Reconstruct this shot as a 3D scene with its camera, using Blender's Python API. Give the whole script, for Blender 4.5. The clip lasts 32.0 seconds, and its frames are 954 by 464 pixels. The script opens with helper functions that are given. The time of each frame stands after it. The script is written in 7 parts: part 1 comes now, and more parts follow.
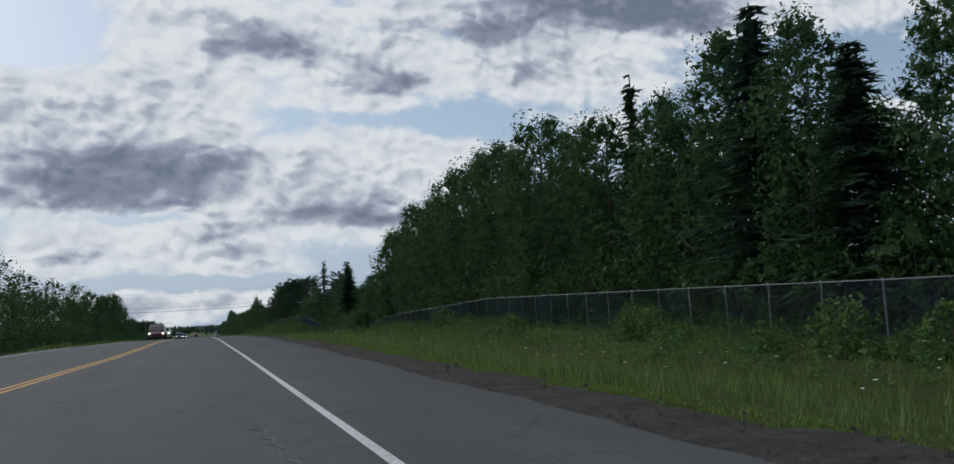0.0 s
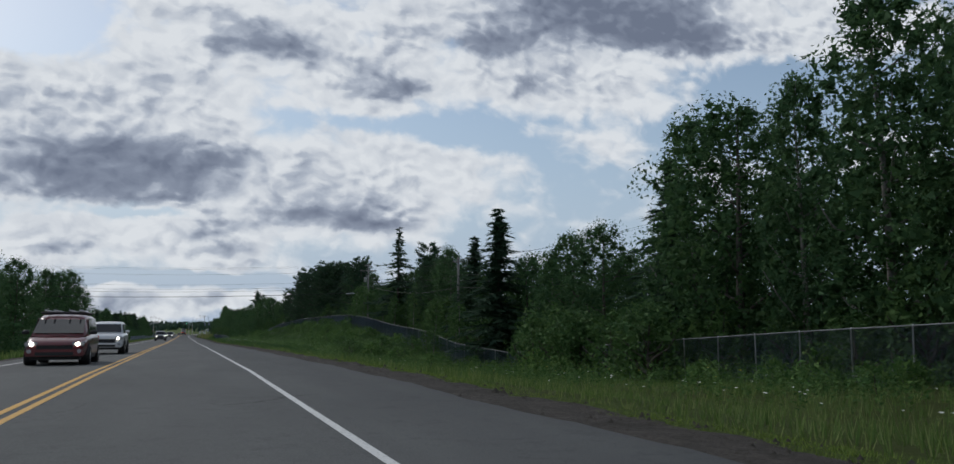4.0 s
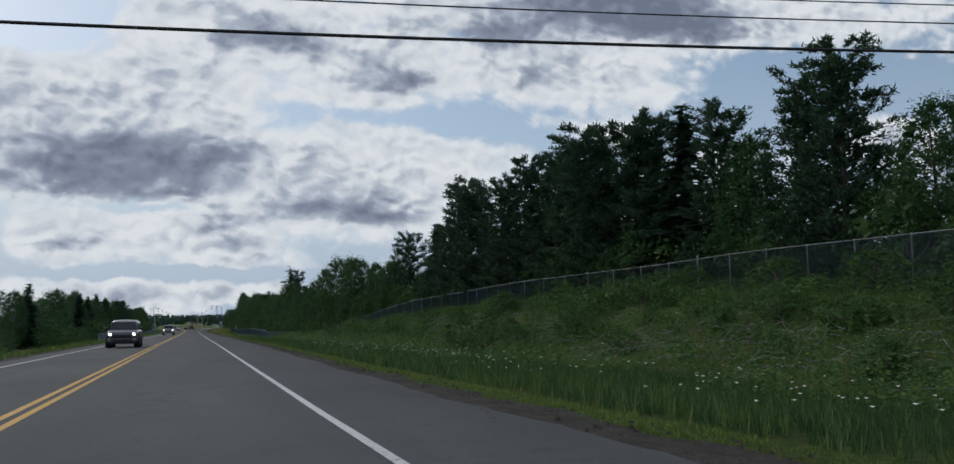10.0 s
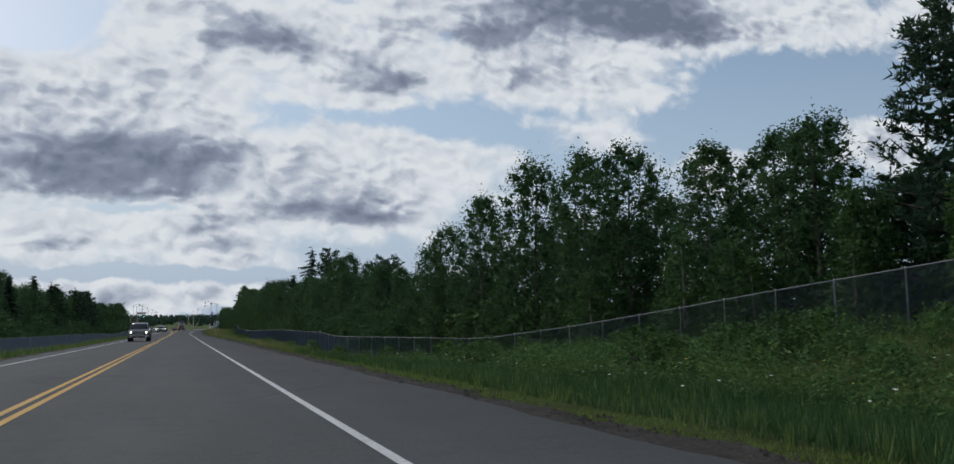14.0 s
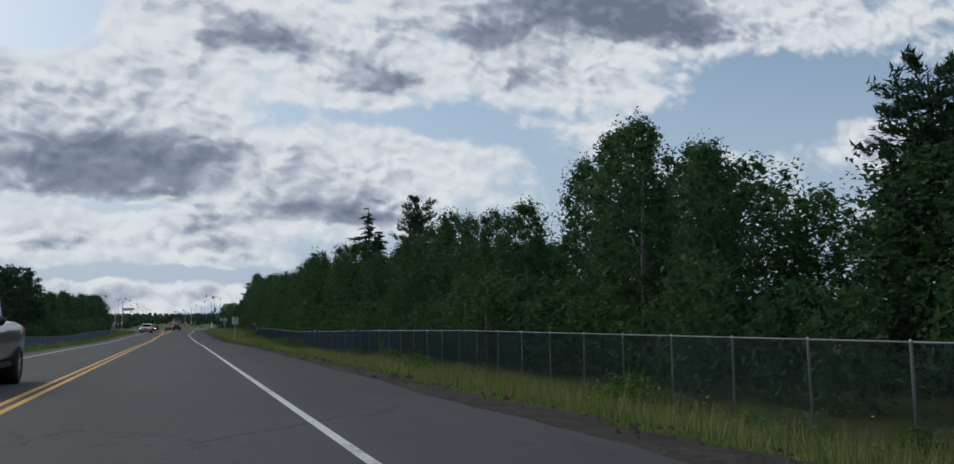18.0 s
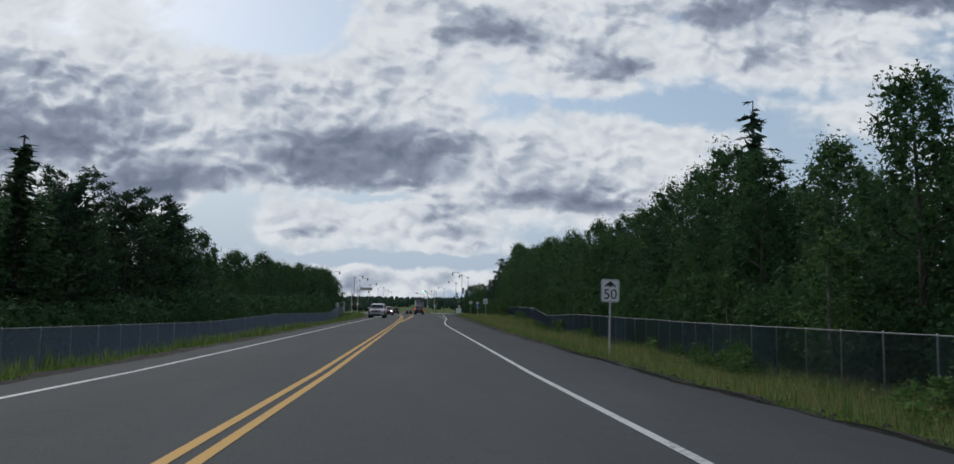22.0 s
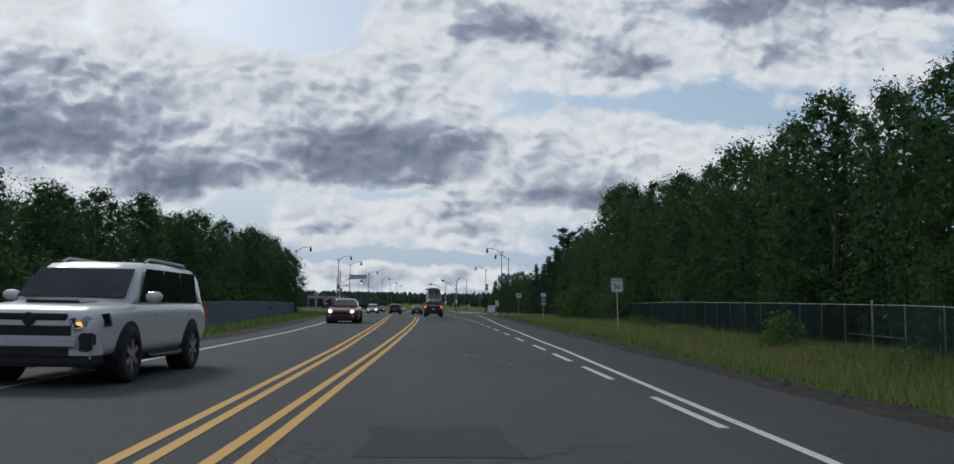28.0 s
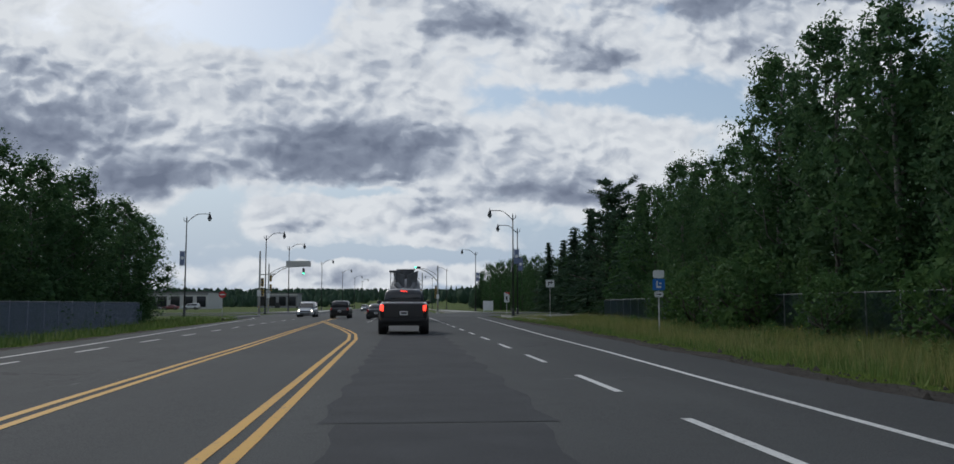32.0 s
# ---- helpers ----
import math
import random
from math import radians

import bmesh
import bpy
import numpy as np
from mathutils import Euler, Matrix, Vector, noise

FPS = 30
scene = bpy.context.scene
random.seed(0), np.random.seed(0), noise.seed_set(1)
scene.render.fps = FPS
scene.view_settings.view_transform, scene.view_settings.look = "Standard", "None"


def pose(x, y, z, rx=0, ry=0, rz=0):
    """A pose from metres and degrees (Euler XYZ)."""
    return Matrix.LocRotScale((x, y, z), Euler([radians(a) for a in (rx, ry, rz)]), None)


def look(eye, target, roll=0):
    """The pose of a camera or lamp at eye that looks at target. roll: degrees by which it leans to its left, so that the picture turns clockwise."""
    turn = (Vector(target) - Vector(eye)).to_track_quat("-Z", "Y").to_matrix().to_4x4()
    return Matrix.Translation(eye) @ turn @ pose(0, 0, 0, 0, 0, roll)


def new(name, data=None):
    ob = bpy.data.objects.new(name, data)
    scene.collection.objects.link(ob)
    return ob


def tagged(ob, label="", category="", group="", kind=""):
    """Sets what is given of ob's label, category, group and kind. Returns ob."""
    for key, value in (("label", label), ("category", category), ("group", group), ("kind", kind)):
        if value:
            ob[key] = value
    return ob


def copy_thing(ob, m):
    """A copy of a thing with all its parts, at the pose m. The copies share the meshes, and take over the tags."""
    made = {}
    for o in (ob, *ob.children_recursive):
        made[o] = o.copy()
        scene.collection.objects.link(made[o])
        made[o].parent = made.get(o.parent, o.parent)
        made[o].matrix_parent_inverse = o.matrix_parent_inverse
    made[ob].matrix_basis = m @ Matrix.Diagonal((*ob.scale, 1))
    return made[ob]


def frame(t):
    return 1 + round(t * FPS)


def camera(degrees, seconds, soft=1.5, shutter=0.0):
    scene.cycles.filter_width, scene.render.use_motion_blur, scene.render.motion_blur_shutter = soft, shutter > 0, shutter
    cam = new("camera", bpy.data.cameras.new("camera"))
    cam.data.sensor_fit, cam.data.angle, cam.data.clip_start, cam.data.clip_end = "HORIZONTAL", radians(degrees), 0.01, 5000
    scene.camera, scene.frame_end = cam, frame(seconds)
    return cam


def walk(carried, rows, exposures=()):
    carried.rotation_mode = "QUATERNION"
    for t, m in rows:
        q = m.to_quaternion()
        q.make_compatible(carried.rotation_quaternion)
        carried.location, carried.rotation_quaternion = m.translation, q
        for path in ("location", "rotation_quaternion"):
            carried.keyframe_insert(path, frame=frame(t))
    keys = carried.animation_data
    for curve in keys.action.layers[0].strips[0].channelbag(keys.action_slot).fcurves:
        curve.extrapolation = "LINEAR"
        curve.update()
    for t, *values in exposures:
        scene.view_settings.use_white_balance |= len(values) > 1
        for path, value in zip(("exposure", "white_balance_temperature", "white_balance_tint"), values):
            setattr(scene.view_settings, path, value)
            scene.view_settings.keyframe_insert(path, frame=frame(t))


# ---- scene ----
cam = camera(57.38, 32.0)
PATH = [
    (0.0, pose(0.39, -0.01, 0.07, 95.80, 3.05, -17.75)),
    (0.5, pose(0.39, 9.50, 0.19, 96.04, 2.27, -17.60)),
    (1.0, pose(0.38, 18.96, 0.34, 96.08, 2.38, -17.83)),
    (1.5, pose(0.36, 28.37, 0.47, 96.14, 1.99, -18.00)),
    (2.0, pose(0.32, 37.73, 0.58, 96.35, 1.67, -17.37)),
    (2.5, pose(0.29, 47.10, 0.69, 96.58, 0.87, -18.65)),
    (3.0, pose(0.24, 56.39, 0.79, 96.23, 0.85, -18.51)),
    (3.5, pose(0.17, 65.49, 0.86, 96.47, 0.22, -18.43)),
    (4.0, pose(0.13, 74.73, 0.94, 96.44, 0.18, -18.48)),
    (4.5, pose(0.13, 83.87, 0.98, 96.40, 0.14, -18.53)),
    (5.0, pose(0.13, 92.87, 0.98, 96.37, 0.10, -18.58)),
    (5.5, pose(0.12, 101.65, 0.97, 96.33, 0.05, -18.63)),
    (6.0, pose(0.07, 110.33, 0.91, 96.06, 0.18, -18.48)),
    (6.5, pose(0.05, 119.17, 0.92, 96.02, 0.19, -17.93)),
    (7.0, pose(0.03, 127.74, 0.89, 95.86, 0.37, -18.86)),
    (7.5, pose(-0.02, 136.78, 0.84, 95.72, 0.43, -18.47)),
    (8.0, pose(-0.02, 146.18, 0.80, 95.95, 0.20, -18.44)),
    (8.5, pose(-0.01, 156.43, 0.74, 96.00, 0.64, -18.93)),
    (9.0, pose(0.06, 166.89, 0.67, 95.41, 0.23, -18.56)),
    (9.5, pose(0.15, 177.15, 0.62, 95.59, 0.66, -19.93)),
    (10.0, pose(0.21, 187.44, 0.56, 95.89, 0.78, -18.01)),
    (10.5, pose(0.23, 197.57, 0.49, 95.64, 0.87, -19.08)),
    (11.0, pose(0.24, 207.47, 0.45, 95.51, 0.78, -19.16)),
    (11.5, pose(0.22, 217.09, 0.42, 96.00, 0.68, -17.69)),
    (12.0, pose(0.18, 226.57, 0.40, 95.85, 0.84, -18.95)),
    (12.5, pose(0.16, 235.96, 0.40, 95.58, 0.54, -18.67)),
    (13.0, pose(0.15, 245.39, 0.37, 95.60, 0.82, -18.68)),
    (13.5, pose(0.14, 254.95, 0.34, 95.73, 1.11, -18.69)),
    (14.0, pose(0.14, 264.54, 0.32, 95.94, 0.76, -18.62)),
    (14.5, pose(0.16, 274.11, 0.29, 95.60, 0.64, -18.51)),
    (15.0, pose(0.17, 283.99, 0.25, 95.67, 0.64, -18.63)),
    (15.5, pose(0.18, 294.27, 0.22, 95.74, 0.64, -18.75)),
    (16.0, pose(0.18, 304.52, 0.18, 95.82, 0.64, -18.87)),
    (16.5, pose(0.20, 314.37, 0.14, 95.89, 0.64, -18.99)),
    (17.0, pose(0.22, 323.75, 0.11, 95.97, 0.73, -18.75)),
    (17.5, pose(0.28, 333.13, 0.08, 95.69, 0.83, -18.78)),
    (18.0, pose(0.34, 342.30, 0.06, 95.96, 0.62, -18.86)),
    (18.5, pose(0.39, 351.42, 0.02, 96.27, -0.21, -16.29)),
    (19.0, pose(0.40, 360.35, -0.02, 96.36, -0.40, -11.70)),
    (19.5, pose(0.32, 369.26, -0.01, 96.27, 0.39, -8.92)),
    (20.0, pose(0.17, 378.14, -0.01, 95.39, -0.30, -4.86)),
    (20.5, pose(0.03, 386.93, -0.04, 95.02, -0.31, -3.93)),
    (21.0, pose(-0.14, 395.61, -0.07, 95.03, -0.37, -4.04)),
    (21.5, pose(-0.25, 404.23, -0.11, 95.10, -0.48, -3.92)),
    (22.0, pose(-0.34, 412.84, -0.16, 95.18, -0.71, -3.89)),
    (22.5, pose(-0.40, 421.44, -0.20, 95.33, -0.57, -4.76)),
    (23.0, pose(-0.42, 429.73, -0.23, 95.39, -0.58, -4.51)),
    (23.5, pose(-0.42, 437.84, -0.22, 95.05, -0.50, -3.93)),
    (24.0, pose(-0.40, 445.86, -0.20, 95.12, -0.18, -4.99)),
    (24.5, pose(-0.34, 453.72, -0.17, 95.23, -0.39, -4.77)),
    (25.0, pose(-0.26, 461.37, -0.16, 95.18, -0.56, -4.47)),
    (25.5, pose(-0.17, 468.80, -0.16, 94.89, -0.71, -5.17)),
    (26.0, pose(-0.12, 476.32, -0.16, 94.89, -0.77, -4.62)),
    (26.5, pose(-0.08, 483.99, -0.15, 94.90, -0.83, -4.06)),
    (27.0, pose(-0.05, 491.82, -0.11, 94.91, -0.88, -3.51)),
    (27.5, pose(-0.04, 499.85, -0.08, 94.91, -0.94, -2.96)),
    (28.0, pose(-0.05, 508.03, -0.03, 94.99, -0.97, -2.88)),
    (28.5, pose(-0.06, 516.27, 0.01, 95.13, -0.89, -3.13)),
    (29.0, pose(-0.06, 524.40, 0.04, 95.07, -0.73, -3.40)),
    (29.5, pose(-0.05, 532.35, 0.06, 94.98, -0.47, -3.91)),
    (30.0, pose(-0.04, 540.07, 0.08, 95.02, -0.37, -4.41)),
    (30.5, pose(-0.05, 547.72, 0.11, 94.99, -0.34, -4.16)),
    (31.0, pose(-0.04, 555.15, 0.12, 95.05, -0.26, -3.68)),
    (31.5, pose(0.02, 562.32, 0.14, 94.90, -0.37, -4.20)),
    (32.0, pose(0.10, 569.30, 0.14, 94.73, 0.02, -4.64)),
]
walk(cam, PATH)

# ---- sky and light ----
world = bpy.data.worlds.new("world")
scene.world = world
world.use_nodes = True
SUN_AZ, SUN_EL = radians(-32), radians(38)


def build_sky():
    tree = world.node_tree
    tree.nodes.clear()
    n, link = tree.nodes, tree.links

    def put(sock, value):
        if isinstance(value, bpy.types.NodeSocket):
            link.new(value, sock)
        else:
            sock.default_value = value

    def m(op, a, b=0.0, c=0.0, clamp=False):
        nd = n.new("ShaderNodeMath")
        nd.operation, nd.use_clamp = op, clamp
        put(nd.inputs[0], a), put(nd.inputs[1], b), put(nd.inputs[2], c)
        return nd.outputs[0]

    def vm(op, a, b=(0, 0, 0), c=(0, 0, 0)):
        nd = n.new("ShaderNodeVectorMath")
        nd.operation = op
        put(nd.inputs[0], a), put(nd.inputs[1], b), put(nd.inputs[2], c)
        return nd.outputs["Value"] if op == "LENGTH" else nd.outputs["Vector"]

    def ramp(x, a, b, lo=0.0, hi=1.0):
        nd = n.new("ShaderNodeMapRange")
        nd.interpolation_type = "SMOOTHSTEP"
        for k, v in enumerate((x, a, b, lo, hi)):
            put(nd.inputs[k], v)
        return nd.outputs[0]

    def fbm(vec, scale, detail, rough=0.55):
        nd = n.new("ShaderNodeTexNoise")
        nd.noise_dimensions = "3D"
        put(nd.inputs["Vector"], vec)
        nd.inputs["Scale"].default_value, nd.inputs["Detail"].default_value = scale, detail
        nd.inputs["Roughness"].default_value = rough
        return nd.outputs["Fac"], nd.outputs["Color"]

    co = n.new("ShaderNodeTexCoord").outputs["Generated"]
    sep = n.new("ShaderNodeSeparateXYZ")
    link.new(co, sep.inputs[0])
    x, y, z = sep.outputs
    ahead = m("ADD", m("ABSOLUTE", y), 0.03)
    comb = n.new("ShaderNodeCombineXYZ")
    put(comb.inputs[0], m("DIVIDE", x, ahead)), put(comb.inputs[1], m("DIVIDE", z, ahead))
    uv = comb.outputs[0]
    warp = vm("MULTIPLY", vm("SUBTRACT", fbm(uv, 9.0, 4, 0.6)[1], (0.5, 0.5, 0.5)), (0.07, 0.035, 0))
    warp2 = vm("MULTIPLY", vm("SUBTRACT", fbm(uv, 38.0, 4, 0.6)[1], (0.5, 0.5, 0.5)), (0.025, 0.018, 0))
    p = vm("ADD", vm("ADD", uv, warp), warp2)
    # heaps of cloud ahead: centre, half sizes, thickness; then the openings between them and their grey undersides
    heaps = [
        (0.50, 0.392, 0.293, 0.076, 1.10), (0.85, 0.415, 0.161, 0.059, 0.60), (0.23, 0.345, 0.045, 0.045, 0.50), (0.41, 0.295, 0.274, 0.041, 0.75), (0.06, 0.335, 0.175, 0.057, 0.85),
        (0.20, 0.275, 0.088, 0.033, 0.60), (-0.06, 0.254, 0.171, 0.040, 0.75), (-0.06, 0.177, 0.182, 0.060, 1.00), (0.23, 0.185, 0.170, 0.062, 0.75), (0.15, 0.128, 0.132, 0.035, 0.85),
        (-0.12, 0.097, 0.075, 0.027, 0.95), (0.02, 0.093, 0.096, 0.032, 0.85), (-0.06, 0.033, 0.156, 0.018, 0.62), (0.91, 0.239, 0.120, 0.045, 0.65), (0.66, 0.209, 0.067, 0.029, 0.50),
        (1.05, 0.454, 0.095, 0.029, 0.40), (0.48, 0.232, 0.078, 0.024, 0.30),
    ]
    more = [
        (-0.36, 0.247, 0.200, 0.077, 0.90), (-0.39, 0.173, 0.218, 0.062, 1.00), (-0.30, 0.123, 0.080, 0.028, 0.75), (-0.43, 0.344, 0.133, 0.036, 0.50), (-0.62, 0.205, 0.191, 0.102, 0.90),
        (0.02, 0.031, 0.139, 0.017, 0.55), (-0.51, 0.051, 0.192, 0.040, 0.60), (0.01, 0.480, 0.362, 0.045, 0.80), (0.62, 0.486, 0.238, 0.063, 0.60),
    ]
    gaps = [
        (-0.17, 0.317, 0.090, 0.036, 0.65), (0.33, 0.227, 0.102, 0.020, 0.45), (0.82, 0.322, 0.272, 0.044, 0.60), (0.18, 0.241, 0.107, 0.012, 0.35), (0.71, 0.259, 0.148, 0.031, 0.45),
        (-0.02, 0.058, 0.185, 0.007, 0.60), (-0.22, 0.100, 0.040, 0.031, 0.55), (0.20, 0.341, 0.016, 0.034, 0.35), (-0.03, 0.121, 0.124, 0.005, 0.30),
    ]
    grey = [
        (0.50, 0.396, 0.275, 0.055, 1.05), (0.33, 0.341, 0.096, 0.025, 0.80), (0.58, 0.375, 0.157, 0.025, 0.60), (0.09, 0.320, 0.096, 0.032, 0.60), (0.22, 0.276, 0.059, 0.016, 0.50),
        (-0.08, 0.148, 0.174, 0.030, 1.10), (-0.01, 0.187, 0.120, 0.028, 0.60), (0.15, 0.119, 0.105, 0.018, 0.80), (0.28, 0.194, 0.084, 0.015, 0.18), (-0.11, 0.086, 0.044, 0.013, 0.85),
        (0.07, 0.073, 0.053, 0.010, 0.60), (0.02, 0.097, 0.038, 0.011, 0.30), (0.02, 0.261, 0.052, 0.015, 0.35),
    ]
    lower_grey = [
        (-0.08, 0.188, 0.180, 0.043, 0.55), (0.25, 0.288, 0.066, 0.018, 0.50), (0.15, 0.129, 0.093, 0.019, 0.50), (0.07, 0.319, 0.115, 0.029, 0.35), (-0.42, 0.183, 0.145, 0.035, 0.85),
        (-0.29, 0.137, 0.100, 0.026, 0.90), (-0.62, 0.184, 0.159, 0.048, 0.70), (-0.34, 0.248, 0.080, 0.021, 0.30), (0.01, 0.480, 0.289, 0.030, 0.70), (-0.06, 0.024, 0.120, 0.005, 0.12),
        (0.89, 0.216, 0.086, 0.012, 0.25),
    ]

    def gather(rows, edge):
        out = 0.0
        for cu, cv, ru, rv, s in rows:
            d = vm("LENGTH", vm("MULTIPLY_ADD", p, (1 / ru, 1 / rv, 0), (-cu / ru, -cv / rv, 0)))
            out = m("ADD", out, ramp(d, 1.4, edge, 0.0, s))
        return out

    total, under = m("SUBTRACT", gather(heaps + more, 0.1), m("MULTIPLY", gather(gaps, 0.1), 1.35)), gather(grey + lower_grey, 0.0)
    # the open sky overhead carries broken cloud too
    high = n.new("ShaderNodeCombineXYZ")
    zz = m("ADD", m("ABSOLUTE", z), 0.15)
    put(high.inputs[0], m("DIVIDE", x, zz)), put(high.inputs[1], m("DIVIDE", y, zz)), put(high.inputs[2], 3.7)
    over = m("MULTIPLY", ramp(fbm(high.outputs[0], 1.1, 6, 0.55)[0], 0.44, 0.66, 0.0, 0.9), ramp(z, 0.40, 0.55))
    total = m("ADD", total, over)
    def cells(vec, scale):
        nd = n.new("ShaderNodeTexVoronoi")
        nd.feature = "SMOOTH_F1"
        put(nd.inputs["Vector"], vec)
        nd.inputs["Scale"].default_value, nd.inputs["Smoothness"].default_value = scale, 0.4
        return nd.outputs["Distance"]

    # billows, a little flattened
    layer = vm("MULTIPLY", uv, (1.0, 1.45, 1.0))
    sway = vm("MULTIPLY", vm("SUBTRACT", fbm(layer, 14.0, 4, 0.55)[1], (0.5, 0.5, 0.5)), (0.06, 0.06, 0.0))
    flow = vm("ADD", layer, sway)
    lit = vm("ADD", flow, (-0.006, 0.012, 0.0))
    big, fine = fbm(flow, 9.0, 7, 0.54)[0], fbm(flow, 30.0, 6, 0.58)[0]
    puff, puff2 = cells(flow, 22.0), cells(lit, 22.0)
    tuft, tuft2 = cells(flow, 56.0), cells(lit, 56.0)
    big2, fine2 = fbm(lit, 9.0, 7, 0.54)[0], fbm(lit, 30.0, 6, 0.58)[0]
    total = m("SUBTRACT", total, m("ADD", m("MULTIPLY", m("SUBTRACT", puff, 0.45), 0.45), m("MULTIPLY", m("SUBTRACT", tuft, 0.45), 0.22)))
    dens = m("ADD", total, m("ADD", m("MULTIPLY", m("SUBTRACT", big, 0.5), 1.25), m("MULTIPLY", m("SUBTRACT", fine, 0.5), 0.6)))
    alpha = ramp(dens, -0.12, 0.42)
    # thick cloud is grey below, thin edges and tops glow
    relief = m("ADD", m("MULTIPLY", m("SUBTRACT", big, big2), 1.0), m("MULTIPLY", m("SUBTRACT", fine, fine2), 0.8))
    relief = m("SUBTRACT", relief, m("ADD", m("MULTIPLY", m("SUBTRACT", puff, puff2), 0.5), m("MULTIPLY", m("SUBTRACT", tuft, tuft2), 0.40)))
    under = m("MULTIPLY", under, m("ADD", m("MULTIPLY", big, 0.7), m("ADD", m("MULTIPLY", fine, 0.4), 0.45)))
    body = m("ADD", m("MULTIPLY", ramp(under, -0.05, 1.6), 0.70), m("MULTIPLY", ramp(dens, 0.3, 1.6), 0.36))
    body = m("ADD", body, m("MULTIPLY", over, 0.35))
    shade = m("SUBTRACT", m("ADD", body, m("MULTIPLY", m("SUBTRACT", big, 0.5), 0.30)), relief)
    shade = m("MULTIPLY", m("ADD", shade, 0.10), m("MAXIMUM", ramp(dens, 0.25, 0.95, 0.35, 1.05), ramp(under, 0.25, 0.75, 0.0, 1.0)))
    cr = n.new("ShaderNodeValToRGB")
    link.new(shade, cr.inputs[0])
    e = cr.color_ramp.elements
    e[0].position, e[0].color = 0.0, (0.695, 0.73, 0.77, 1)
    e[1].position, e[1].color = 1.0, (0.150, 0.180, 0.250, 1)
    for pos, c in ((0.14, (0.595, 0.635, 0.69, 1)), (0.32, (0.41, 0.458, 0.54, 1)), (0.58, (0.245, 0.285, 0.368, 1))):
        k = e.new(pos)
        k.color = c
    sky = n.new("ShaderNodeTexSky")
    sky.sky_type, sky.sun_disc = "NISHITA", False
    sky.sun_elevation, sky.sun_rotation = SUN_EL, SUN_AZ
    sky.air_density, sky.dust_density, sky.ozone_density = 1.0, 1.2, 1.2
    blue = vm("MULTIPLY", sky.outputs[0], (0.104, 0.104, 0.100))
    pale = n.new("ShaderNodeMix")
    pale.data_type = "RGBA"
    put(pale.inputs["Factor"], ramp(z, 0.32, 0.0, 0.15, 0.97))
    link.new(blue, pale.inputs["A"])
    pale.inputs["B"].default_value = (0.37, 0.465, 0.60, 1)
    mix = n.new("ShaderNodeMix")
    mix.data_type = "RGBA"
    put(mix.inputs["Factor"], alpha)
    link.new(pale.outputs["Result"], mix.inputs["A"])
    link.new(cr.outputs[0], mix.inputs["B"])
    bg = n.new("ShaderNodeBackground")
    link.new(mix.outputs["Result"], bg.inputs[0])
    bg.inputs[1].default_value = 1.0
    link.new(bg.outputs[0], n.new("ShaderNodeOutputWorld").inputs[0])


build_sky()
sun = new("sun", bpy.data.lights.new("sun", "SUN"))
sun.data.energy, sun.data.angle, sun.data.color = 1.0, radians(12), (1.0, 0.97, 0.92)
sun.matrix_basis = look((0, 0, 0), (-math.sin(SUN_AZ) * math.cos(SUN_EL), -math.cos(SUN_AZ) * math.cos(SUN_EL), -math.sin(SUN_EL)))
scene.view_settings.exposure = 0.0


